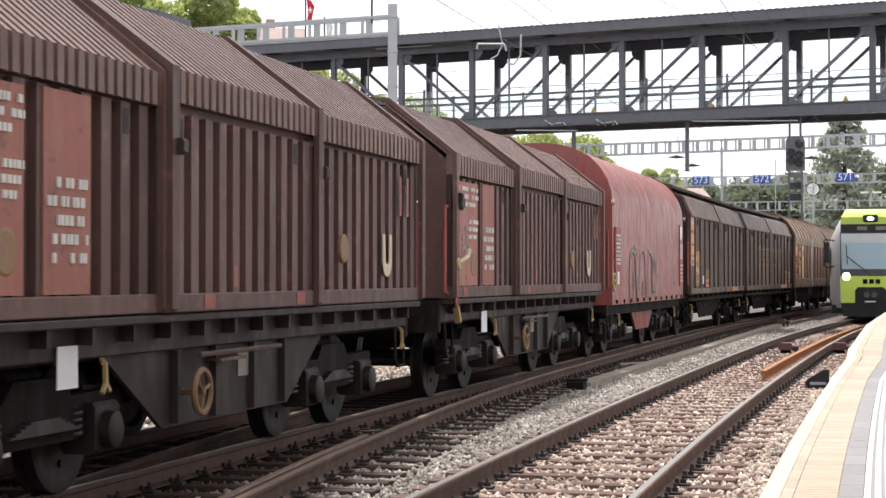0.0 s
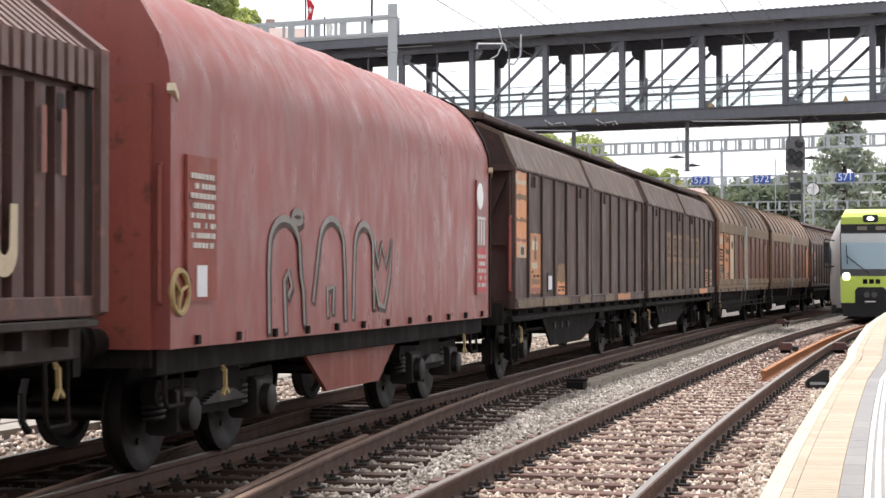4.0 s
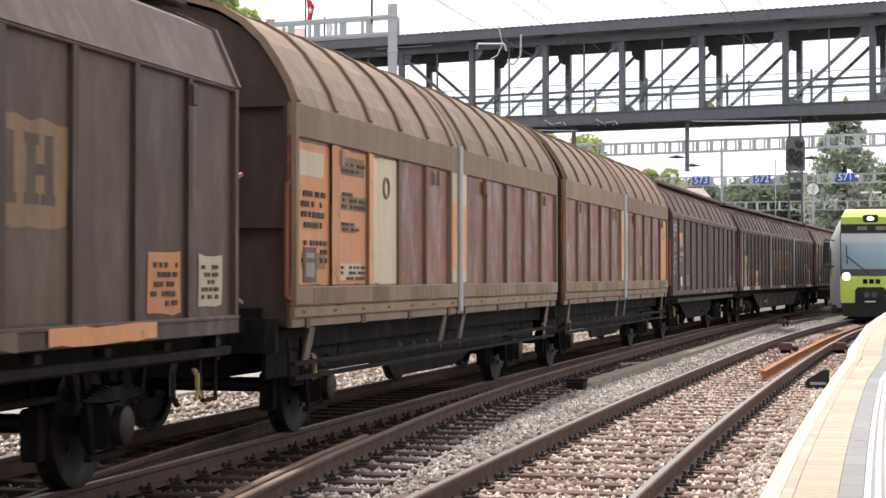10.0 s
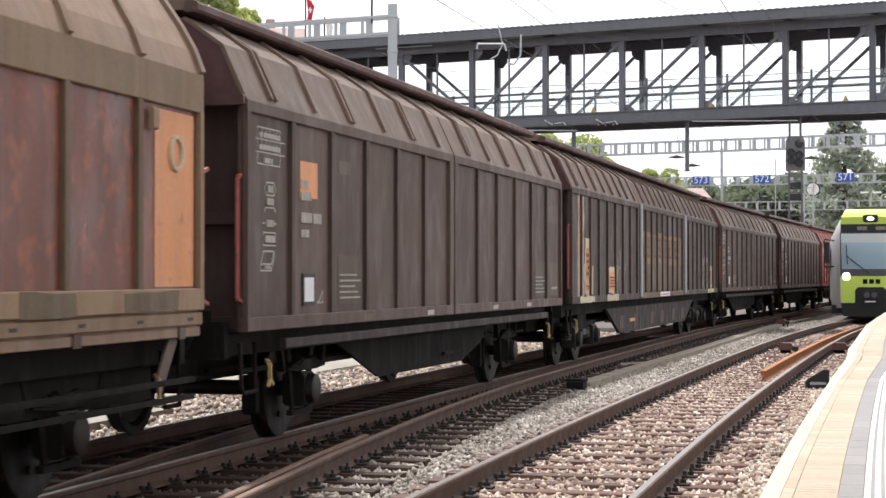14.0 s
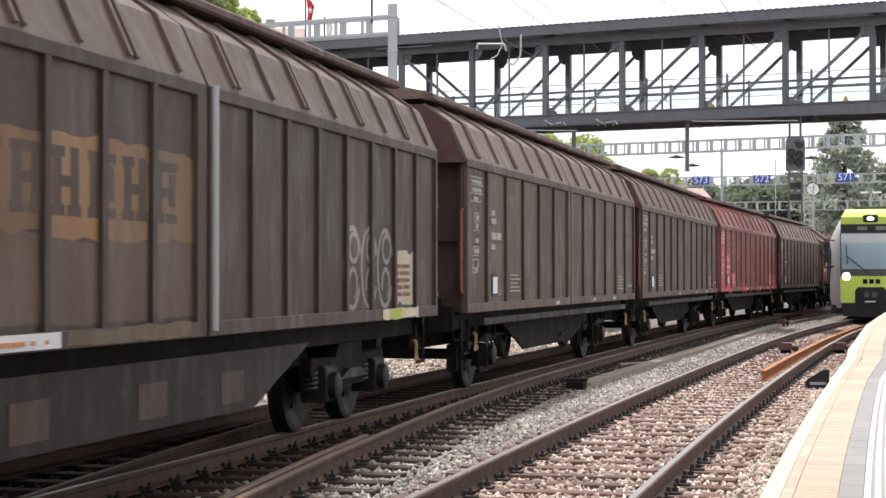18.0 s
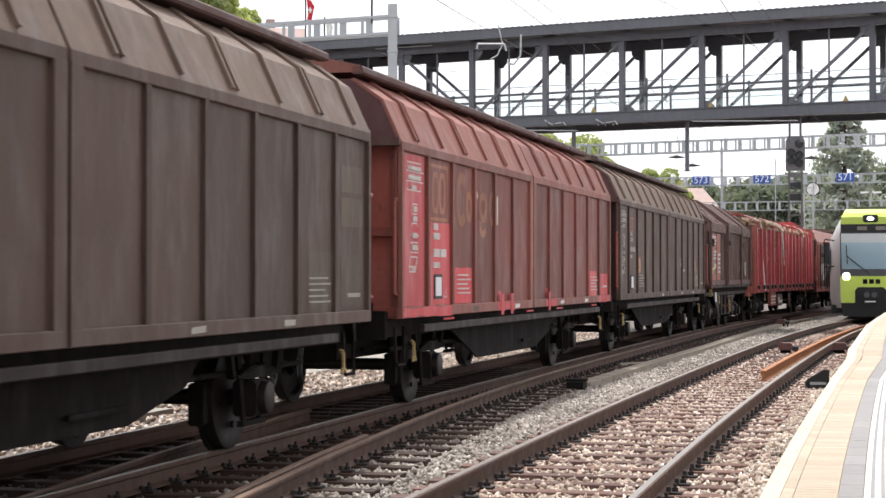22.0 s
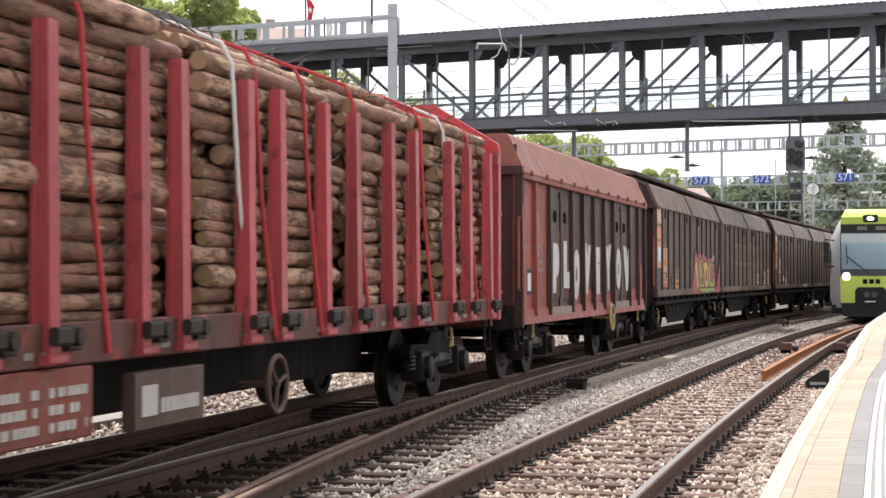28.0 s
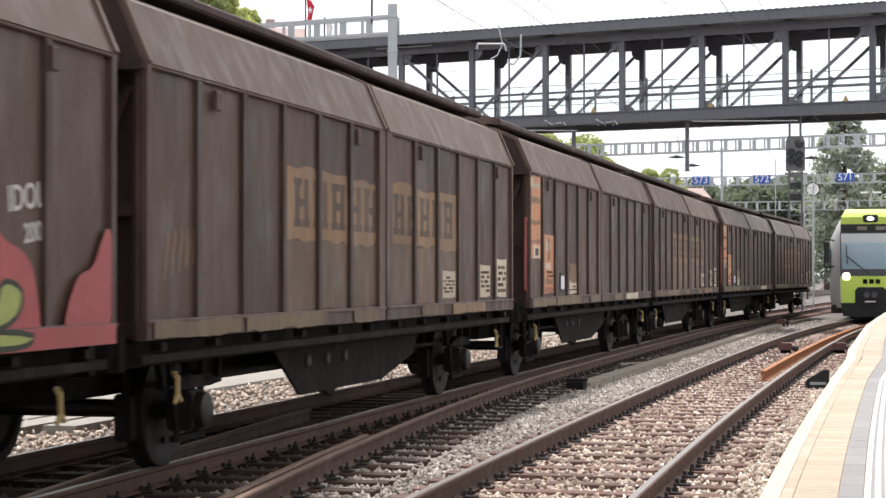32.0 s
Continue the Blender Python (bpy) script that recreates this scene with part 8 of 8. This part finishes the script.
            poly(w, "sill_patch", ragged(9.05, 10.8, 1.09, 1.205, i + 12, 0.012), M_ORANGE if i == 1 else M_FADETAN, "worn patch on the sill", 1.4335, half, 0.002)
        for k, (a_, b_) in enumerate(((0.12, 1.9), (2.0, 4.15), (5.0, 5.9), (7.6, 8.6))):
            poly(w, "sill_patch", ragged(a_, b_, 1.085, 1.205, i * 7 + k, 0.014), M_SILLTAN, "worn greenish tan patch on the sill", 1.4330, half, 0.002)
    # tan pair with maroon panels
    for i, (u, first) in enumerate(((62.6, True), (75.85, False))):
        L = 12.55
        half = L / 2
        w = put(covered_wagon("sliding_wall_wagon", "dusty tan sliding-wall wagon with maroon panels and hooped roof", "sliding wall wagons", L, (-half + 1.75, half - 1.75), tan, "tan", (5, 5), (not first, first), "flat"), u, L, (1.75, L - 1.75))
        if first:
            for a, b, m in ((0.16, 1.10, M_ORANGE), (1.30, 2.36, M_ORANGE), (2.5, 3.55, M_PALE)):
                poly(w, "colour_panel", ragged(a, b, 1.46, 2.76, int(a * 9), 0.012), m, "bright repainted wall panel", 1.377, half, 0.003)
            for a, b, z0, z1, m in ((1.36, 2.20, 2.52, 2.70, M_FADETAN), (1.42, 2.26, 2.18, 2.32, M_FADETAN), (1.36, 1.90, 1.96, 2.06, M_FADETAN), (1.40, 2.10, 1.50, 1.66, M_PALE), (0.2, 0.9, 2.45, 2.68, M_PALE), (0.25, 0.95, 1.6, 1.75, M_FADETAN)):
                mark(w, "data_field", a, b, z0, z1, m, "faded data field", 1.3805, half, 0.003)
            for a, b, z0, z1, r in ((0.24, 0.98, 1.98, 2.36, 4), (0.26, 0.98, 1.66, 1.90, 3), (1.42, 2.22, 2.20, 2.38, 3), (1.46, 2.0, 1.98, 2.08, 2), (1.44, 2.22, 1.50, 1.66, 3), (1.40, 2.2, 2.55, 2.67, 2)):
                bars(w, a, b, z0, z1, r, M_WORD, half, 1.384, int(a * 40 + z0 * 7), 0.55)
            for a, b in ((1.06, 1.32), (2.30, 2.44)):
                poly(w, "colour_panel", ragged(a, b, 1.46, 2.78, int(a * 21), 0.008), M_ORANGE, "orange painted rib between the panels", 1.4135, half, 0.002)
            mark(w, "label_frame", 0.30, 0.66, 1.48, 1.80, M_GREYB, "grey label frame", 1.386, half, 0.006)
            mark(w, "route_label", 0.36, 0.60, 1.53, 1.75, M_GREYMARK, "faded paper route label", 1.3925, half, 0.002)
            part("load_disc", Shape().ring((3.0 - half, -1.386, 2.46), 0.10, 0.018, n=18), M_TANROOF, w)
        else:
            mark(w, "colour_panel", L - 0.92, L - 0.14, 1.46, 2.76, M_ORANGE, "orange corner panel", 1.377, half, 0.003)
            part("load_disc", Shape().ring((L - 0.52 - half, -1.386, 2.45), 0.12, 0.02, n=18), M_PALE, w)
            mark(w, "colour_panel", 8.5, 8.62, 1.75, 1.95, M_YELLOWG, "yellow mark", 1.377, half, 0.003)
        for a, b in ((5.76, 5.94), (6.26, 6.42)):
            poly(w, "colour_panel", ragged(a, b, 1.62, 2.40, int(a * 10), 0.02, 0.1), M_ORANGE, "orange worn edge", 1.4245, half, 0.002)
        for k, (a, b) in enumerate(((0.5, 1.5), (2.4, 3.0), (3.9, 5.2), (7.0, 8.4), (9.4, 10.2), (11.0, 12.0))):
            poly(w, "sill_patch", ragged(a, b, 1.28, 1.43, k + int(u), 0.015), M_SILLTAN if k % 3 else M_FADETAN, "worn patch on the sill band", 1.4205, half, 0.002)
    # grey-brown ribbed wagons, one of them red
    for u, kind in ((89.35, "grey"), (127.96, "grey"), (143.25, "grey"), (158.55, "red"), (173.9, "grey")):
        L = 14.18
        half = L / 2
        txt = "bright red and sooty sliding-wall wagon with faded lettering shapes" if kind == "red" else "grey-brown sliding-wall wagon with ribbed roof panels"
        w = put(covered_wagon("sliding_wall_wagon", txt, "sliding wall wagons", L, (-half + 2.5, half - 2.5), red if kind == "red" else rib, "ribbed", (6, 6)), u, L, (2.5, L - 2.5))
        ribbed_labels(w, L, M_WHITEMARK if kind == "red" else M_STENCIL, kind != "red")
        if kind == "red":
            for k, (a_, b_, z0, z1) in enumerate(((0.12, 1.08, 1.20, 2.89), (1.30, 2.26, 1.20, 2.16), (2.46, 3.40, 1.20, 1.64), (L - 2.06, L - 1.36, 1.2, 1.62), (L - 1.08, L - 0.15, 1.2, 1.58), (4.90, 5.10, 1.18, 1.34), (8.20, 8.46, 1.18, 1.36), (5.42, 5.60, 1.18, 1.30))):
                poly(w, "colour_panel", ragged(a_, b_, z0, z1, k + 90, 0.008), M_REDP, "clean bright red wall panel", 1.3755, half, 0.0008)
            for k, (a_, b_) in enumerate(((0.05, 2.2), (4.7, 5.8), (8.0, 8.9), (L - 1.4, L - 0.2))):
                poly(w, "sill_patch", ragged(a_, b_, 1.08, 1.19, k + 80, 0.016), M_REDP, "clean bright red sill", 1.4205, half, 0.002)
            for a in (4.9, 5.5, 8.2):
                mark(w, "red_hook", a, a + 0.16, 1.02, 1.30, M_REDP, "clean red wall hook", 1.4235, half, 0.004)
            part("logo_frame", stroke_shape(Shape(), [(1.33, 2.20), (2.14, 2.20), (2.14, 2.82), (1.33, 2.82)], 0.05, 1.3785, half, True), M_FADEORANGE, w, "faded square logo frame")
            for c0, c1 in ((1.46, 1.70), (1.78, 2.02)):
                part("logo_core", stroke_shape(Shape(), round_off([(c0, 2.30), (c1, 2.30), (c1, 2.72), (c0, 2.72)], 1), 0.07, 1.3785, half, True), M_FADEORANGE, w, "faded rounded logo shape")
            for k, (cx, cz, rx, rz, a0, a1, wd, m) in enumerate(((2.86, 2.48, 0.24, 0.27, 50, 310, 0.13, M_FADEORANGE), (3.24, 2.40, 0.12, 0.15, 0, 360, 0.09, M_FADEORANGE), (3.62, 2.42, 0.10, 0.17, 40, 200, 0.09, M_PALE), (4.02, 2.42, 0.17, 0.15, 0, 360, 0.10, M_FADEORANGE), (4.02, 2.20, 0.17, 0.12, 160, 330, 0.09, M_FADEORANGE), (4.58, 2.42, 0.18, 0.19, 0, 360, 0.10, M_FADEORANGE))):
                part("logo_ring", stroke_shape(Shape(), arc(cx, cz, rx, rz, a0, a1, 18), wd, 1.3785, half), m, w, "faded ring-shaped letter form")
            mark(w, "logo_bar", 4.78, 4.86, 2.22, 2.60, M_PALE, "white worn letter stroke", 1.377, half)
            for a in (1.9, 6.7, 9.0, 12.2):
                bars(w, a, a + 0.5, 1.02, 1.07, 1, M_REDP, half, 1.39, int(a * 7), 1.0)
        elif u < 100:
            mark(w, "colour_panel", 1.45, 1.95, 2.25, 2.58, M_ORANGE, "small orange panel", 1.377, half, 0.003)
        elif u > 170:
            for x, z, r, m in ((2.70, 1.75, 0.165, M_ORANGE), (12.15, 1.80, 0.20, M_DATA)):
                part("load_disc", Shape().lathe_y([(-1.383, r - 0.01), (-1.381, r), (-1.37, r)], x - half, z, 24), m, w, "faded orange round mark")
                part("disc_sign", stroke_shape(Shape(), [(x - 0.05, z + 0.03), (x + 0.06, z + 0.03), (x + 0.06, z - 0.04), (x - 0.05, z - 0.04)], 0.022, 1.386, half, True), M_FADEGREY, w, "small dark sign in the disc")
            part("logo_frame", stroke_shape(Shape(), [(1.52, 2.44), (1.90, 2.44), (1.90, 2.68), (1.52, 2.68)], 0.025, 1.3788, half, True), M_DATA, w, "faded red square logo frame")
            for c0 in (1.60, 1.76):
                mark(w, "logo_core", c0, c0 + 0.07, 2.49, 2.63, M_DATA, "faded red logo shape", 1.3775, half, 0.001)
            sh = Shape()
            stroke_shape(sh, arc(9.52, 1.86, 0.10, 0.08, 30, 300, 10), 0.03, 1.3788, half)
            stroke_shape(sh, arc(9.78, 1.88, 0.08, 0.07, 0, 330, 10), 0.03, 1.3788, half)
            stroke_shape(sh, [(9.40, 1.80), (9.66, 1.74), (9.60, 1.66), (9.85, 1.72), (9.98, 1.64), (10.16, 1.70)], 0.03, 1.3788, half)
            part("graffiti", sh, M_WHITEMARK, w, "white scrawl")
    # the long bogie wagon
    L = 22.2
    half = L / 2
    w = put(bogie_sliding_wagon(L), 104.43, L, (2.6, L - 2.6))
    for a_, b_, z0, z1, m, txt in ((0.72, 1.28, 1.18, 2.92, M_PALE, "pale peeling panel"), (1.30, 2.18, 1.22, 1.72, M_PALE, "pale peeling paint"), (1.42, 2.02, 1.40, 2.20, M_PALE, "pale peeling paint"), (3.80, 4.85, 1.20, 1.72, M_PALE, "pale peeling paint"), (20.30, 21.15, 1.24, 1.80, M_PALE, "pale peeling notice")):
        poly(w, "colour_panel", ragged(a_, b_, z0, z1, int(a_ * 17), 0.035, 0.13), m, txt, 1.377, half, 0.002)
    for a_, b_, z0, z1 in ((0.80, 1.20, 1.90, 2.80), (1.48, 1.96, 1.50, 2.02), (1.40, 2.06, 1.26, 1.44), (3.92, 4.60, 1.28, 1.60)):
        poly(w, "colour_panel", ragged(a_, b_, z0, z1, int(b_ * 13), 0.015), M_ORANGE, "orange data panel under peeling paint", 1.3795, half, 0.002)
        bars(w, a_ + 0.05, b_ - 0.05, z0 + 0.05, z1 - 0.05, 4, M_FADETAN, half, 1.382, int(a_ * 11), 0.7)
    bars(w, 20.4, 21.0, 1.32, 1.70, 5, M_FADETAN, half, 1.3795, 14, 0.7)
    for a_, b_, m in ((0.7, 2.1, M_PALE), (3.45, 4.75, M_PALE), (7.75, 10.3, M_SILLTAN), (12.15, 14.3, M_SILLTAN), (19.75, 21.25, M_PALE)):
        poly(w, "sill_patch", ragged(a_, b_, 1.085, 1.195, int(a_ * 3), 0.016), m, "worn pale patch on the sill", 1.4205, half, 0.002)
    poly(w, "sill_patch", ragged(20.05, 20.5, 1.09, 1.19, 4, 0.012), M_LIME, "lime green sprayed patch", 1.4230, half, 0.002)
    mark(w, "sill_patch", 10.45, 12.05, 1.09, 1.19, M_PAPER, "white strip on the sill", 1.4230, half, 0.002)
    bars(w, 10.6, 11.9, 1.12, 1.17, 1, M_ORANGE, half, 1.4252, 15, 0.9)
    patch_word(w, L, 8.05, 14.15, 1.92, 2.36, 11, True, 3, 1.3765)
    gs = Shape()
    for k in range(3):
        cx = 18.75 + k * 0.62
        stroke_shape(gs, arc(cx, 1.62, 0.30, 0.40, 20, 330, 16), 0.05, 1.3785, half)
        stroke_shape(gs, arc(cx + 0.05, 1.82, 0.16, 0.14, 0, 360, 12), 0.05, 1.3785, half)
        stroke_shape(gs, arc(cx + 0.02, 1.45, 0.15, 0.16, -60, 200, 10), 0.05, 1.3785, half)
    part("graffiti", gs, M_SILVERG, w, "silver sprayed loops")
    gs = Shape()
    for pts in ([(4.76, 1.92), (4.86, 1.86), (5.02, 1.60), (5.06, 1.30)], [(5.10, 2.02), (5.18, 1.88), (5.22, 1.70)], [(5.02, 1.66), (5.16, 1.72), (5.24, 1.62), (5.14, 1.44), (5.26, 1.36), (5.20, 1.24)], [(5.60, 1.42), (5.72, 1.62), (5.90, 1.78)], [(5.48, 1.72), (5.54, 1.66), (5.60, 1.72), (5.66, 1.70)]):
        stroke_shape(gs, pts, 0.055, 1.3785, half, taper=0.5)
    part("graffiti", gs, M_SILVERG, w, "pale wiped sprayed strokes")
    for x in (7.42, 14.64):
        part("door_pipe", Shape().rod((x + 0.09 - half, -1.44, 1.12), (x + 0.09 - half, -1.44, 3.0), 0.032, n=8), M_GALV, w, "grey locking pipe", True)
    part("rusty_plate", Shape().box(7.2 - half, 7.9 - half, -1.25, -1.242, 0.62, 0.68), M_ORANGE, w)
    put(log_wagon(), 200.56, 18.6, (2.3, 16.3))
    put(high_wagon(), 220.51, 12.47, (2.15, 10.47))
    return out


TRAIN = build_train()

# ---------------------------------------------------------------- the waiting green train
def green_train():
    s0 = 56.0
    x, y, h = line_at(s0, off_b(s0) - 0.08)
    x2, y2, h2 = line_at(s0 + 18, off_b(s0 + 18))
    turn = 90 - 14.5
    w = thing("passenger_train", "lime green and silver regional train with lit headlamps", "train", at=pose(x, y, 0, 0, 0, turn))
    # stations along the nose: x, half width, roof height, floor height
    st = ((0.0, 1.06, 3.60, 0.42), (0.25, 1.16, 3.74, 0.40), (0.9, 1.36, 3.86, 0.40), (1.8, 1.48, 3.88, 0.40), (3.0, 1.53, 3.88, 0.40), (26.0, 1.53, 3.88, 0.40))

    def ring(x_, w_, t_, b_):
        sh_ = min(w_, 1.02)
        half_ring = [(-w_ * 0.95, b_), (-w_, b_ + 0.35), (-w_, 2.2), (-w_ * 0.995, 2.85), (-(w_ + sh_) / 2, 3.32), (-sh_ * 0.96, t_ - 0.12), (-sh_ * 0.80, t_ - 0.02), (0, t_)]
        return [(x_, y_, z_) for y_, z_ in half_ring] + [(x_, -y_, z_) for y_, z_ in half_ring[-2::-1]]
    v, f = [], []
    k = 15
    for q in st:
        v += ring(*q)
    for i in range(len(st) - 1):
        for j in range(k):
            f.append((i * k + j, i * k + (j + 1) % k, (i + 1) * k + (j + 1) % k, (i + 1) * k + j))
    f += [tuple(range(k - 1, -1, -1)), tuple((len(st) - 1) * k + j for j in range(k))]
    part("body", Shape().add(v, f), M_SILVER, w, "silver grey body side", True)
    part("front_panel", Shape().prism([(-1.02, 0.62), (-0.94, 0.58), (0.94, 0.58), (1.02, 0.62), (1.05, 1.53), (-1.05, 1.53)], -0.035, 0.05), M_GREEN, w, "lime green lower front panel")
    brow = [(-0.04, 1.05, 3.37), (-0.04, 1.02, 3.62), (0.10, 0.94, 3.76), (0.34, 0.88, 3.90), (0.9, 0.86, 3.93)]
    v = [p for x_, y_, z_ in brow for p in ((x_, -y_, z_), (x_, y_, z_))] + [(0.9, -1.0, 3.37), (0.9, 1.0, 3.37)]
    f = [(2 * q, 2 * q + 1, 2 * q + 3, 2 * q + 2) for q in range(5)] + [(11, 10, 0, 1)] + [(10, 8, 6, 4, 2, 0), (1, 3, 5, 7, 9, 11)]
    part("roof_front", Shape().add(v, f), M_GREEN, w, "lime green brow sloping back over the windscreen")
    part("roof_cap", Shape().prism([(-0.90, 3.80), (0.90, 3.80), (0.78, 3.93), (-0.78, 3.93)], 0.9, 5.0), M_GREEN, w, "lime green roof cap")
    part("roof_box", Shape().box(1.6, 4.0, -0.7, 0.7, 3.93, 4.05, 0.03), M_SCREENEDGE, w, "dark roof equipment box")
    part("display", Shape().box(-0.045, 0.05, -1.03, 1.03, 3.08, 3.37, 0.02), M_BLACK, w, "black destination display")
    for y0 in (-0.52, 0.12):
        part("display_text", Shape().box(-0.052, -0.044, y0, y0 + 0.34, 3.16, 3.29), M_GREYMARK, w, "dim display characters")
    part("screen_frame", Shape().prism([(-1.05, 1.53), (1.05, 1.53), (1.06, 3.08), (-1.06, 3.08)], -0.025, 0.05), M_SCREENEDGE, w, "dark grey windscreen surround")
    part("windscreen", Shape().prism([(-0.99, 1.78), (0.99, 1.78), (1.02, 2.72), (-1.02, 2.72)], -0.033, 0.05), M_SCREEN, w, "windscreen with the sky reflection in its blue colour")
    part("sun_blind", Shape().prism([(-1.02, 2.72), (1.02, 2.72), (1.03, 3.04), (-1.03, 3.04)], -0.034, 0.05), M_BLIND, w, "pale lowered sun blind behind the glass")
    part("wiper", Shape().bar((-0.07, 0.05, 1.62), (-0.07, 0.84, 2.25), 0.035), M_BLACK, w, "long black wiper")
    part("wiper_blade", Shape().bar((-0.07, 0.80, 1.95), (-0.07, 0.84, 2.62), 0.03), M_BLACK, w)
    for sg in (-1, 1):
        part("headlamp", Shape().box(-0.06, 0.04, sg * 0.84 - 0.12, sg * 0.84 + 0.12, 1.40, 1.65, 0.05), M_HEADLAMP, w, "lit square headlamp")
        part("mirror_camera", Shape().tube([(0.45, sg * 1.28, 2.80), (0.30, sg * 1.58, 2.84), (0.30, sg * 1.62, 2.78), (0.30, sg * 1.62, 1.92), (0.30, sg * 1.56, 1.84), (0.45, sg * 1.30, 1.88)], [0.028] * 6, 6, True), M_BLACK, w, "black mirror bracket")
        part("mirror", Shape().box(0.26, 0.32, sg * 1.44, sg * 1.60, 2.0, 2.74, 0.02), M_BLACK, w, "tall black rear-view mirror")
        part("cab_window", Shape().box(1.3, 2.2, sg * 1.455, sg * 1.475, 1.7, 2.6), M_SCREEN, w)
        for i in range(7):
            part("side_window", Shape().box(4.0 + i * 3.0, 6.2 + i * 3.0, sg * 1.488, sg * 1.502, 1.55, 2.6), M_SCREEN, w)
    part("top_lamp_box", Shape().box(-0.06, 0.3, -0.26, 0.26, 3.43, 3.70, 0.05), M_BLACK, w)
    part("top_lamp", Shape().box(-0.075, -0.055, -0.12, 0.12, 3.50, 3.63, 0.05), M_HEADLAMP, w, "lit top headlamp")
    part("coupler_recess", Shape().prism([(-0.54, 0.58), (0.54, 0.58), (0.54, 1.02), (0.44, 1.14), (-0.44, 1.14), (-0.54, 1.02)], -0.042, 0.02), M_COUPLER, w, "black coupler recess")
    part("coupler", Shape().box(-0.45, 0.0, -0.26, 0.26, 0.72, 1.00, 0.06), M_COUPLER, w, "dark automatic coupler")
    for sg in (-1, 1):
        part("coupler_face", Shape().rod((-0.46, sg * 0.13, 0.87), (-0.44, sg * 0.13, 0.87), 0.10, n=14), M_SCREENEDGE, w, "grey coupler cone")
    part("coupler_bar", Shape().box(-0.47, -0.44, -0.18, 0.18, 0.61, 0.66), M_SIGNW, w)
    part("apron", Shape().prism([(-1.04, 0.58), (-0.95, 0.10), (0.95, 0.10), (1.04, 0.58)], -0.02, 0.4), M_COUPLER, w, "black snow apron")
    for bars_y in (-0.24, -0.02, 0.20):
        part("emblem", Shape().box(-0.04, -0.036, bars_y - 0.09, bars_y + 0.07, 1.26, 1.42), M_UNDER, w, "dark emblem shape")
    part("skirt", Shape().box(0.6, 26.0, -1.40, 1.40, 0.2, 0.5), M_COUPLER, w)
    for xx in (3.0, 5.7, 20.0, 22.7):
        part("wheelset", shared("wheelset", wheelset_mesh, M_WHEEL), M_WHEEL, w).matrix_basis = pose(xx, 0, R_WHEEL)
    return w


green_train()
lay_sleepers()
lay_pavers()


# ---------------------------------------------------------------- motion
def wagon_pose(u, L, piv, t):
    s = u - travelled(t)
    a, b = line_at(s + piv[0], -0.75), line_at(s + piv[1], -0.75)
    mid = (piv[0] + piv[1]) / 2 - L / 2
    yaw = math.atan2(b[1] - a[1], b[0] - a[0])
    cx, cy = (a[0] + b[0]) / 2 - mid * math.cos(yaw), (a[1] + b[1]) / 2 - mid * math.sin(yaw)
    return pose(cx, cy, 0, 0, 0, math.degrees(yaw))


def motions():
    times = [float(i) for i in range(33)]
    for w, u, L, piv in TRAIN:
        walk(w, [(t, wagon_pose(u, L, piv, t)) for t in times])
    step = R_WHEEL * radians(80)
    fine = np.linspace(0.0, 32.0, 6401)
    way = np.array([travelled(t) for t in fine])
    turn_times = [float(t) for t in np.interp(np.arange(0.0, way[-1], step), way, fine)] + [32.0]
    for ob, x in SPIN:
        walk(ob, [(t, pose(x, 0, R_WHEEL, 0, -math.degrees(travelled(t) / R_WHEEL), 0)) for t in turn_times])


motions()
